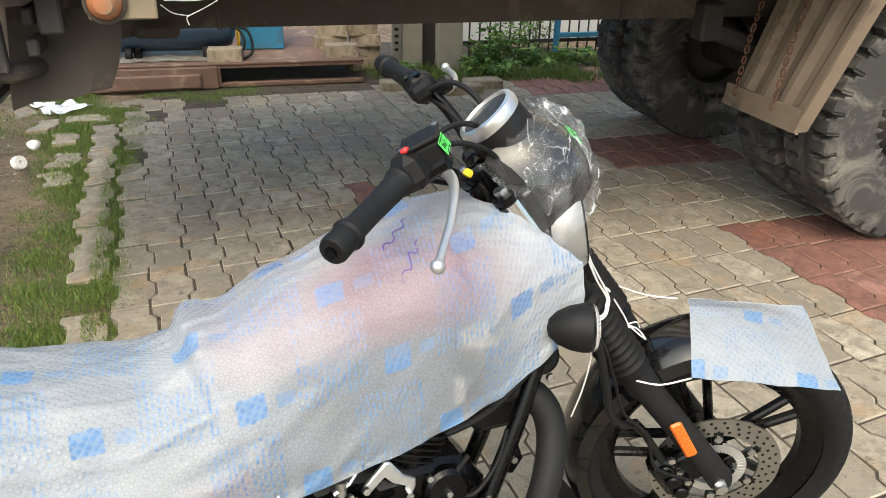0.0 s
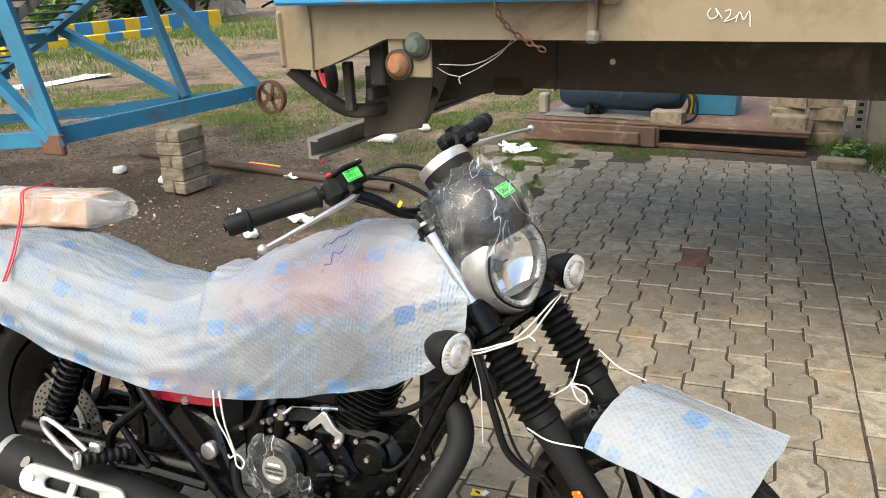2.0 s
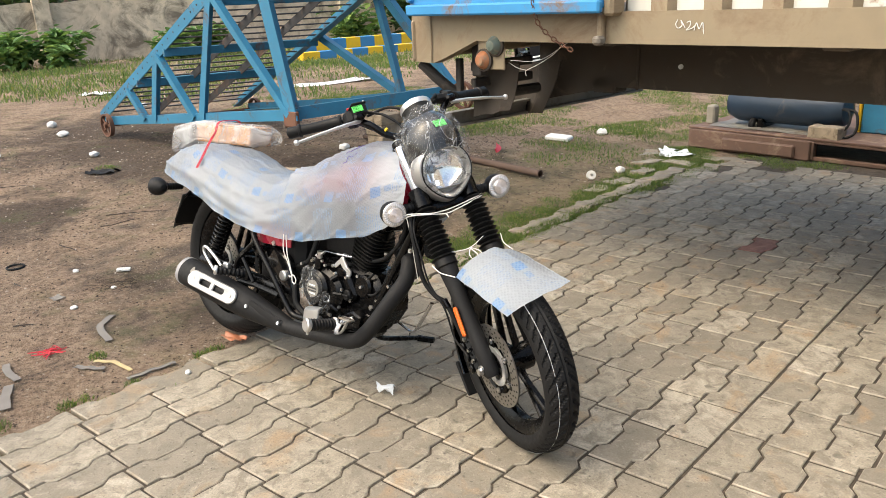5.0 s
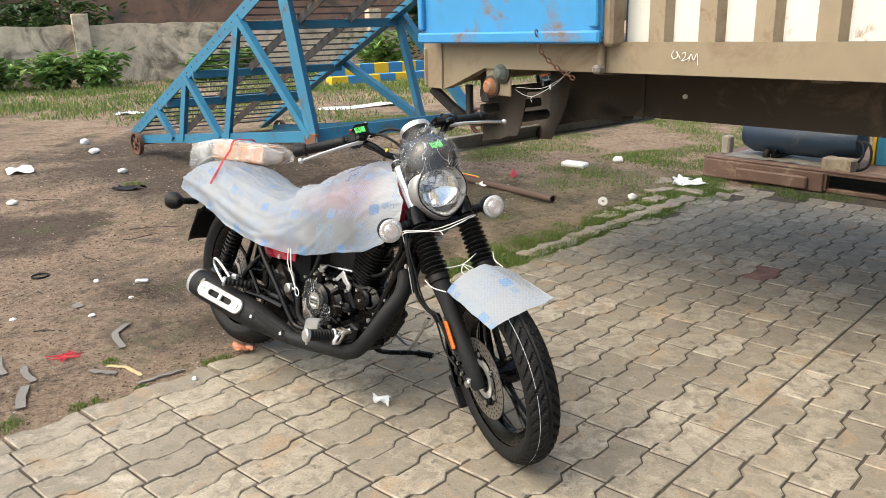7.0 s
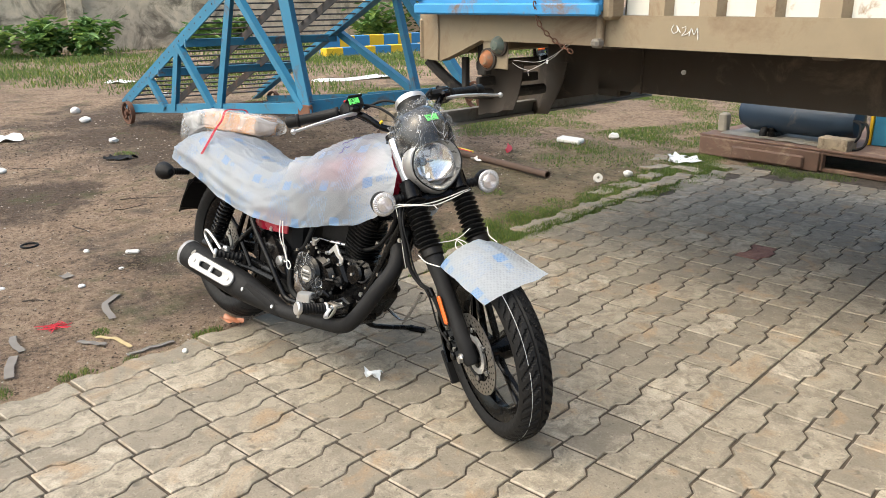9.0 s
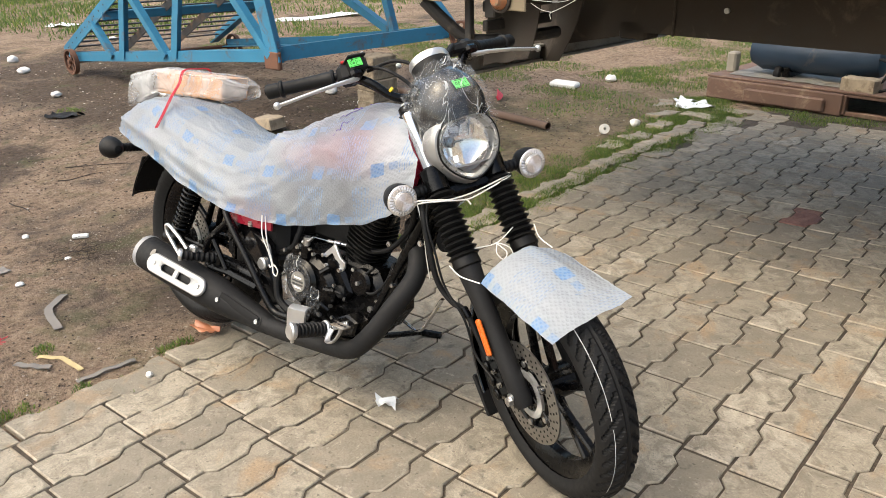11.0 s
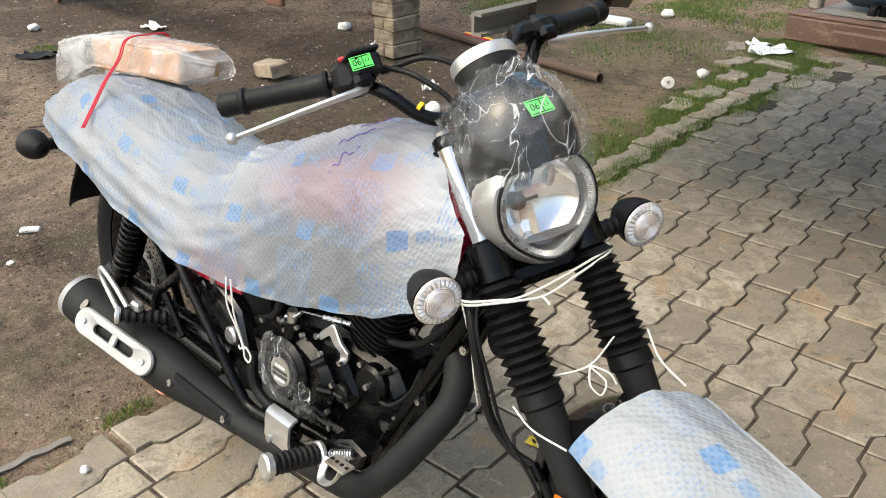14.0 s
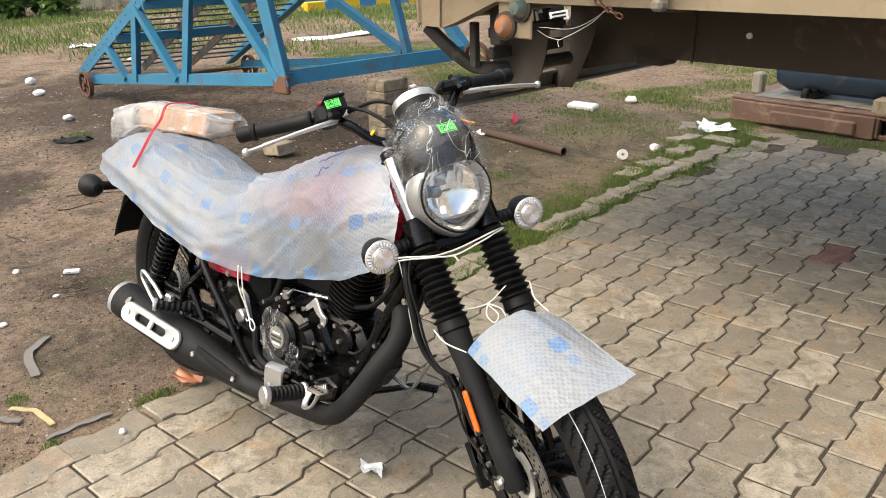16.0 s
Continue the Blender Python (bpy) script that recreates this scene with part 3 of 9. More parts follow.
gx, gy = axis_steps(-9.0, 0.6, 0.055, 900), axis_steps(-3.0, 7.0, 0.055, 900)
g = Geo()
rows = [[(x, y, earth_height(x, y) if -14 < x < 8 and -8 < y < 12 else -0.02) for y in gy] for x in gx]
g.sheet(rows)
g.f = [q[::-1] for q in g.f]
ground = solo("ground", g, EARTH, "trodden brown earth yard with damp dark patches and thin grass", "ground", at=(0, 0, 0), kind="structure")

# ---- pavement of zigzag blocks; rows run along PU, blocks lie along PV ----
def block_outline(gap=0.0088, cut=0):
    """One zigzag block: both long sides step to the same side, the ends slant; cut 1 or -1 has its right or left side straight."""
    j, e = 0.0115, 0.009
    h, w = PL / 2 - gap / 2, PW / 2 - gap / 2

    def off(s):
        return j if abs(s) < 0.19 * PL else (-j if abs(s) > 0.29 * PL else j - 2 * j * (abs(s) / PL - 0.19) / 0.10)

    side = [-h, -0.29 * PL, -0.19 * PL, 0.19 * PL, 0.29 * PL, h]
    right = [(w + (0.0 if cut == 1 else off(q)), q) for q in side]
    left = [(-w + (0.0 if cut == -1 else off(q)), q) for q in side[::-1]]
    out = []
    for x, y in right + left:
        k = (x + PW / 2) / PW
        y += e * (k - 0.5) * 2 if abs(y) > 0.9 * h else 0
        p = PU * x + PV * y
        out.append((p.x, p.y))
    return out


def block_mesh(seed, cut=0):
    rnd = random.Random(seed)
    g = Geo()
    poly = [(x + rnd.uniform(-0.0009, 0.0009), y + rnd.uniform(-0.0009, 0.0009)) for x, y in block_outline(cut=cut)]
    g.prism(poly, -0.06, 0.0, None, 0.0034)
    g.f = g.f[1:]
    return g


def block_places():
    """Every block: place, pose, whether it is a red one."""
    rnd = random.Random(7)
    out = []
    for a in range(-1, 62):
        slip = -0.4 if a > 12 else 0.0
        for b in range(-16, 24):
            p = grid(a + 0.5, b + 0.5 + slip)
            if not paved(p.x, p.y) and not (a == -1 and -14 < b < 19):
                continue
            tilt, shift = 0.14, 0.0008
            if a == -1:
                p = p + PU * (-0.020 if b > 6 else 0.004)
                tilt, shift = (1.6, 0.010) if b > 6 else (0.7, 0.004)
                if b > 8 and rnd.random() < 0.10:
                    continue
            elif a == 0 and b > 11:
                tilt, shift = 1.0, 0.008
                p = p + PU * 0.016
                if rnd.random() < 0.12:
                    continue
            if b > 18 and a < 5 and rnd.random() < 0.25:
                continue
            m = Matrix.Translation(p + Vector((rnd.gauss(0, shift), rnd.gauss(0, shift), rnd.uniform(-0.0013, 0.0008)))) @ pose(0, 0, 0, rnd.gauss(0, tilt), rnd.gauss(0, tilt), rnd.gauss(0, 0.5 + tilt * 1.2 if tilt > 0.5 else 0.2))
            out.append((p, m, red_zone(a + 0.5, b + 0.5 + slip), {12: 1, 13: -1}.get(a, 0)))
    # blocks strewn in the grass outside the border
    for a, b, turn in ((-2.2, 15.6, 14), (-2.0, 16.7, -10), (-2.2, 18.3, 5), (-3.2, 19.4, -12), (-1.4, 19.8, 84), (-4.3, 20.5, 12), (-2.2, 20.9, 78), (-0.6, 20.9, 88), (1.0, 21.1, 84)):
        p = grid(a, b)
        out.append((p, Matrix.Translation(p + Vector((0, 0, -0.013))) @ pose(0, 0, 0, rnd.gauss(0, 2), rnd.gauss(0, 2), turn), False, 0))
    return out


def red_zone(a, b):
    """Short bands of red blocks beside the lorry's wheels."""
    return (a > 19.3 and 3.5 < b < 10.9) or (19 < a < 25.5 and 13.4 < b < 15.9) or (a > 20.6 and b > 20.0) or (abs(a - 8.5) < 0.7 and abs(b - 13.4) < 0.6)


# Soil brown, made darker still to carry the shade between the blocks.
BED = plain("joint_soil", (0.078, 0.060, 0.043), 0.95, 0.0, 0.7, 140, 1.0, dirt=(0.03, 0.023, 0.016), dirt_amount=0.45, dscale=16, dist=0.006)
g = Geo()
ys = [-4.0 + 0.2 * i for i in range(56)]
g.sheet([[(edge_x(y) + 0.12 + (7.4 - edge_x(y)) * k / 4, y, -0.0062) for y in ys] for k in range(5)])
g.f = [q[::-1] for q in g.f]
solo("joint_bed", g, BED, "brown soil in the paving joints, darkened by joint shade in its colour", "ground", at=(0, 0, 0), kind="structure")

# ---- lorry: u runs along its side towards the cab, d away from its near side ----
TRUCK = Matrix.Translation((-1.29, 1.72, 0.02)) @ pose(0, 0, 0, 0, 0, 18.5)


def lorry():
    t = thing("lorry", (-1.29, 1.72, 0), "old cream and blue lorry with ribbed body and worn tyres", "lorry")
    M = TRUCK
    # side rail with the cut-away rear corner
    g = Geo()
    side = pose(0, 0, 0, 90, 0, 0)
    outline = [(-0.03, 0.98), (0.12, 0.975), (0.20, 1.0), (0.42, 1.085), (6.6, 1.085), (6.6, 1.205), (-0.03, 1.205)]
    g.prism([(x, z) for x, z in outline], -0.06, 0.0, side)
    part("side_rail", g, CREAM, t, "faded cream steel side rail", M)
    g = Geo().box((-0.02, 0.04, 1.08), (0.03, 0.1, 0.2), None, 0.01)
    g.tube(catmull([(0.115, -0.006, 1.2), (0.118, -0.006, 1.1), (0.112, -0.006, 0.98)], 6), 0.004, 6)
    part("corner_plate", g, CREAM, t, "", M)
    # rear cross member and bumper bars
    g = Geo().box((-0.02, 1.2, 1.09), (0.06, 2.3, 0.2), None, 0.01)
    part("rear_crossmember", g, CREAM, t, "", M)
    g = Geo()
    g.tube(catmull([(-0.03, 0.05, 0.97), (0.05, 0.1, 0.88), (0.12, 0.16, 0.81), (0.2, 0.2, 0.80), (0.25, 0.36, 0.80), (0.26, 0.62, 0.80)], 6), 0.028, 10)
    part("bumper_bar", g, DARK_STEEL, t, "bent dusty tubular bumper bar", M)
    for z in (0.87, 0.95):
        part("bumper_rail", Geo().box((0.25, 0.36, z), (0.03, 0.44, 0.045), None, 0.005), DARK_STEEL, t, "", M)
    part("bumper_post", Geo().box((0.17, 0.13, 0.9), (0.035, 0.03, 0.18), None, 0.004), DARK_STEEL, t, "", M)
    part("bumper_post", Geo().box((0.31, 0.13, 0.99), (0.06, 0.05, 0.16), None, 0.006), DARK_STEEL, t, "", M)
    # rectangular channel hanging at the rear
    g = Geo()
    g.prism([(0, 0), (0.05, 0), (0.05, 0.012), (0.014, 0.012), (0.014, 0.07), (0.05, 0.07), (0.05, 0.082), (0, 0.082)], 0, 1.9, pose(-0.03, 0.10, 0.615, 90, 0, 0) @ Matrix.Scale(-1, 4, (0, 0, 1)))
    part("steel_channel", g, GALV, t, "weathered grey steel channel under the tail", M)
    # tail lamp plate
    g = Geo().box((0.50, 0.022, 1.04), (0.165, 0.012, 0.165), None, 0.004)
    plate = part("lamp_plate", g, CREAM, t, "cream lamp plate with rust", M)
    for (x, z, mt, lab) in ((0.462, 1.000, LAMP_AMBER, "dirty amber lamp"), (0.535, 1.068, LAMP_GREEN, "dull green lamp")):
        g = Geo().lathe([(0.0, 0.045), (0.022, 0.043), (0.034, 0.03), (0.042, 0.014), (0.046, 0.0)], 20, pose(x, 0.016, z, 90, 0, 0))
        part("lamp", g, mt, plate, lab, M)
        g = Geo().lathe([(0.043, 0.016), (0.052, 0.012), (0.052, 0.0)], 20, pose(x, 0.016, z, 90, 0, 0))
        part("lamp_rim", g, CHASSIS, plate, "", M)
    # mudguard sheet behind the lamp
    for name, left, right, d in (("mudguard", [(0.18, 0.96), (0.165, 0.85), (0.148, 0.76), (0.14, 0.68)], [(0.47, 0.96), (0.46, 0.88), (0.44, 0.80), (0.41, 0.735)], 0.25), ("mudguard", [(-0.12, 0.90), (-0.14, 0.80), (-0.17, 0.69), (-0.20, 0.595)], [(0.24, 0.92), (0.21, 0.81), (0.16, 0.71), (0.11, 0.62)], 0.85)):
        rows = []
        for (x0, z0), (x1, z1) in zip(left, right):
            rows.append([(x0 + (x1 - x0) * w, d + 0.03 * math.sin(6 * w) * (0.98 - z0) / 0.3, z0 + (z1 - z0) * w + 0.006 * math.sin(9 * w)) for w in (0, 0.2, 0.4, 0.6, 0.8, 1)])
        part(name, Geo().slab(rows, 0.008), CHASSIS, t, "curled dark steel mudguard sheet", M)
    # chassis rails
    for d in (0.88, 1.60):
        g = Geo()
        g.prism([(-0.0, 0), (0.07, 0), (0.07, 0.01), (0.012, 0.01), (0.012, 0.265), (0.07, 0.265), (0.07, 0.275), (0, 0.275)], 0, 6.2, pose(0.35, d, 0.79, 90, 0, 90))
        part("chassis_rail", g, CHASSIS, t, "dusty dark brown chassis rail", M)
    for u in (0.72, 2.35):
        part("rail_joint", Geo().box((u, 0.874, 0.93), (0.012, 0.012, 0.29), None, 0.003), CHASSIS, t, "", M)
    for u in (0.4, 1.1, 2.0, 2.9, 3.8, 4.7, 5.6, 6.5):
        part("cross_bearer", Geo().box((u, 1.1, 1.12), (0.09, 2.1, 0.1), None, 0.006), CHASSIS, t, "", M)
    part("bracket_plate", Geo().box((0.50, 0.94, 0.80), (0.15, 0.12, 0.09), None, 0.01), CHASSIS, t, "", M)
    g = Geo().prism([(0.02, 0.68), (0.16, 0.71), (0.62, 0.80), (0.62, 1.05), (0.02, 1.05)], 0.0, 0.06, pose(0, 0.98, 0, 90, 0, 0))
    part("tail_beam", g, CHASSIS, t, "", M)
    part("rail_bolt", Geo().cyl((0.964, 0.88, 0.911), (0.964, 0.87, 0.911), 0.012, None, 12), WHITE_PAINT, t, "", M)
    # floor and box body
    part("load_floor", Geo().box((3.3, 1.12, 1.19), (6.6, 2.2, 0.03)), CHASSIS, t, "", M)
    side = part("body_side", Geo().box((3.87, 0.075, 2.15), (5.36, 0.02, 1.9)), RIB_BROWN, t, "ribbed cream and white steel body side with rust spots", M)
    u = 1.215
    while u < 6.3:
        lines = [(u, 0.06), (u, 0.042), (u + 0.012, 0.040), (u + 0.110, 0.040), (u + 0.128, 0.004), (u + 0.196, 0.004), (u + 0.213, 0.04), (u + 0.213, 0.06)]
        quads = [[(x, d, 1.2), (x, d, 3.1)] for x, d in lines]
        part("panel", Geo().sheet(quads[1:4]), RIB_WHITE, side, "white painted panel", M, False)
        # The ribs' brown holds the shading of their slopes as well as grime.
        part("rib", Geo().sheet(quads[3:]), RIB_BROWN, side, "grimy cream rib with its brown shading put in the colour", M, False)
        u += 0.213
    part("body_far_side", Geo().box((3.87, 2.24, 2.15), (5.4, 0.04, 1.9)), RIB_WHITE, t, "", M)
    part("body_roof", Geo().box((3.87, 1.12, 3.1), (5.4, 2.2, 0.04)), RIB_WHITE, t, "", M)
    part("body_end", Geo().box((6.58, 1.12, 2.15), (0.04, 2.2, 1.9)), RIB_WHITE, t, "", M)
    # blue drop side panel at the tail
    pan = part("tail_panel", Geo().box((0.615, -0.062, 1.62), (1.13, 0.035, 0.8), None, 0.006), BLUE_PANEL, t, "faded blue steel tail panel with rust along its foot", M)
    part("panel_lip", Geo().box((0.615, -0.090, 1.228), (1.14, 0.03, 0.05), None, 0.008), BLUE_PANEL, pan, "", M)
    part("panel_post", Geo().box((1.155, -0.090, 1.64), (0.045, 0.03, 0.75), None, 0.006), BLUE_PANEL, pan, "", M)
    part("panel_post", Geo().box((0.07, -0.090, 1.64), (0.035, 0.03, 0.75), None, 0.006), BLUE_PANEL, pan, "", M)
    part("corner_post", Geo().box((1.195, -0.020, 1.64), (0.05, 0.09, 0.9), None, 0.012), CREAM, t, "", M)
    part("latch", Geo().box((1.15, -0.05, 1.10), (0.04, 0.05, 0.035), None, 0.01), GALV, t, "", M)
    part("latch_arm", Geo().box((1.135, -0.015, 1.15), (0.03, 0.025, 0.1), None, 0.006), CREAM, t, "", M)
    chain(t, [(0.86, -0.115, 1.275), (0.87, -0.085, 1.17), (0.91, -0.03, 1.10), (0.98, -0.012, 1.06)], 0.008, RUST, M)
    # loose white wire by the lamp
    for pts in ([(0.6, 0.04, 1.0), (0.72, 0.1, 1.0), (0.85, 0.15, 1.08)], [(0.59, 0.04, 0.99), (0.615, 0.07, 0.965), (0.65, 0.087, 0.955), (0.655, 0.087, 0.955), (0.72, 0.1, 0.985), (0.79, 0.12, 1.03), (0.83, 0.15, 1.09)], [(0.652, 0.087, 0.957), (0.648, 0.087, 0.945), (0.653, 0.087, 0.93)]):
        part("wire", Geo().tube(catmull(pts, 8), 0.0015, 6), WHITE_STRING, t, "thin white loose wire", M)
    # axle, wheels
    part("axle", Geo().tube([(3.4, 0.1, 0.5), (3.4, 0.9, 0.5), (3.4, 1.1, 0.5), (3.4, 1.3, 0.5), (3.4, 2.1, 0.5)], [0.09, 0.09, 0.22, 0.09, 0.09], 14), DARK_STEEL, t, "", M)
    for d in (0.30, 0.62, 1.72, 2.04):
        truck_wheel(t, 3.4, d, M)
    part("leaf_spring", Geo().tube(catmull([(2.75, 0.85, 0.75), (3.1, 0.85, 0.64), (3.4, 0.85, 0.6), (3.8, 0.85, 0.66), (4.1, 0.85, 0.78)], 5), 0.04, 8), DARK_STEEL, t, "", M)
    part("spring_hanger", Geo().box((2.75, 0.85, 0.78), (0.1, 0.1, 0.16), None, 0.01), DARK_STEEL, t, "", M)
    # ribbed mud board hung on chains
    rows = []
    for k in range(11):
        kk = k / 10
        rows.append([(2.84 - 0.06 * kk + (0.0 if j % 4 in (1, 2) else 0.022), 0.02 + 0.19 * kk + (0.50 - 0.05 * kk) * j / 16, 1.03 - 0.55 * kk) for j in range(17)])
    board = part("mud_board", Geo().slab(rows, 0.014), CREAM_BROWN, t, "brown ribbed steel mud board", M)
    part("board_lip", Geo().prism([(0.19, 0.0), (0.66, 0.0), (0.65, 0.09), (0.20, 0.09)], -0.012, 0.0, pose(2.772, 0, 0.47, 90, 0, 90)), CREAM_BROWN, board, "", M)
    part("board_edge", Geo().slab([[(2.80 - 0.05 * q + 0.06 * w, 0.015 + 0.185 * q, 1.03 - 0.55 * q) for w in (0, 1)] for q in (0, 0.5, 1)], 0.01), CREAM_BROWN, board, "", M)
    for d in (0.34, 0.58):
        chain(t, [(2.79, d - 0.06, 1.05), (2.76, d - 0.03, 0.8), (2.755, d, 0.54)], 0.010, RUST, M)
    # scrawled chalk mark on the rail
    for pts in ([(1.40, 1.178), (1.392, 1.162), (1.402, 1.148), (1.418, 1.158), (1.412, 1.176), (1.43, 1.15)], [(1.436, 1.168), (1.45, 1.172), (1.449, 1.156), (1.436, 1.142), (1.458, 1.148), (1.47, 1.158)], [(1.466, 1.14), (1.474, 1.166), (1.486, 1.146), (1.498, 1.168), (1.504, 1.128)]):
        part("chalk_mark", Geo().tube(catmull([(x + 0.062, -0.003, z - 0.004) for x, z in pts], 6), 0.0016, 6), WHITE_PAINT, t, "", M)
    return t


def chain(t, pts, r, material, M):
    g = Geo()
    line = catmull(pts, 12)
    acc, last, k = 0.0, line[0], 0
    for q in line[1:]:
        d = (q - last).length
        acc += d
        last0, last = last, q
        if acc > r * 2.4:
            acc = 0
            x, y = frame_of(q - last0)
            n = (q - last0).normalized()
            if k % 2:
                x = y
            k += 1
            loop = [q + n * r * 1.7 * math.cos(a) + x * r * math.sin(a) for a in [2 * math.pi * i / 10 for i in range(11)]]
            g.tube(loop, r * 0.36, 5, False)
    if g.v:
        part("chain", g, material, t, "rusty steel chain", M)


def truck_wheel(t, u, d, M):
    R, w = 0.51, 0.14
    m = pose(u, d, R - 0.02, 90, 0, 0)
    prof = [(0.27, -0.8), (0.30, -0.95), (0.36, -1.0), (0.42, -1.0), (0.465, -0.97), (0.492, -0.93), (0.506, -0.84), (0.509, -0.7), (0.51, -0.52), (0.51, -0.36), (0.51, -0.18), (0.51, 0.0)]
    prof += [(r, -z) for r, z in prof[-2::-1]]
    n, lugs = 38 * 14, 38
    rows = []
    for i in range(n):
        row = []
        for r, z in prof:
            zig = 0.28 * abs((abs(z) * 3.2) % 1.0 - 0.5) * 2
            f = (lugs * i / n + zig + (0.5 if z > 0 else 0.0)) % 1.0
            deep = 0.0
            if 0.3 < abs(z) < 0.96 and f < 0.26:
                deep = 0.030
            elif abs(z) < 0.1:
                deep = 0.010
            a = 2 * math.pi * i / n
            row.append(((r - deep) * math.cos(a), (r - deep) * math.sin(a), w * z))
        rows.append(row)
    rows.append(rows[0])
    part("tyre", Geo().sheet(rows, m), TRUCK_TYRE, t, "worn dusty lorry tyre with zigzag tread", M, True, 25)
    g = Geo().lathe([(0.0, 0.02), (0.12, 0.02), (0.16, 0.0), (0.2, -0.06), (0.26, -0.07), (0.275, -0.11), (0.275, 0.11), (0.26, 0.07), (0.2, 0.04)], 32, m)
    part("rim", g, DARK_STEEL, t, "", M)


LAMP_AMBER = plain("amber_lamp_glass", (0.36, 0.14, 0.06), 0.35, 0.0, 0.2, 40, 0.1, 0.3, dirt=(0.2, 0.15, 0.1), dirt_amount=0.3, dscale=20)
LAMP_GREEN = plain("dull_green_lamp_glass", (0.10, 0.13, 0.11), 0.35, 0.0, 0.2, 40, 0.1, 0.3, dirt=(0.2, 0.17, 0.12), dirt_amount=0.3, dscale=20)
CREAM_BROWN = plain("brown_dusty_paint", (0.22, 0.168, 0.12), 0.7, 0.0, 0.25, 10, 0.2, dirt=(0.10, 0.07, 0.05), dirt_amount=0.35)
lorry()

# ---- blue steel yard ramp propped on blocks ----
RW, RN = Vector((-6.67, 0.25, 0)), Vector((-3.60, 1.565, 0))
RU = (RN - RW).normalized()
RV = Vector((-RU.y, RU.x, 0))
RAMP = Matrix(((RU.x, RV.x, 0, RW.x), (RU.y, RV.y, 0, RW.y), (0, 0, 1, 0), (0, 0, 0, 1)))
RAMP_W, RAMP_SKEW = 1.47, 0.30


def angle_bar(a, b, w=0.06, t=0.008, m=None, up=(0, 1, 0)):
    """An L-section steel bar from a to b."""
    a, b = Vector(a), Vector(b)
    d = (b - a).normalized()
    y = Vector(up)
    y = (y - d * y.dot(d)).normalized()
    x = y.cross(d)
    g = Geo()
    pr = [(0, 0), (w, 0), (w, t), (t, t), (t, w), (0, w)]
    vs = [a + x * (p - w / 2) + y * q for p, q in pr] + [b + x * (p - w / 2) + y * q for p, q in pr]
    n = 6
    fs = [tuple(range(n))[::-1], tuple(range(n, 2 * n))] + [(k, (k + 1) % n, n + (k + 1) % n, n + k) for k in range(n)]
    return g.add(vs, fs, m)


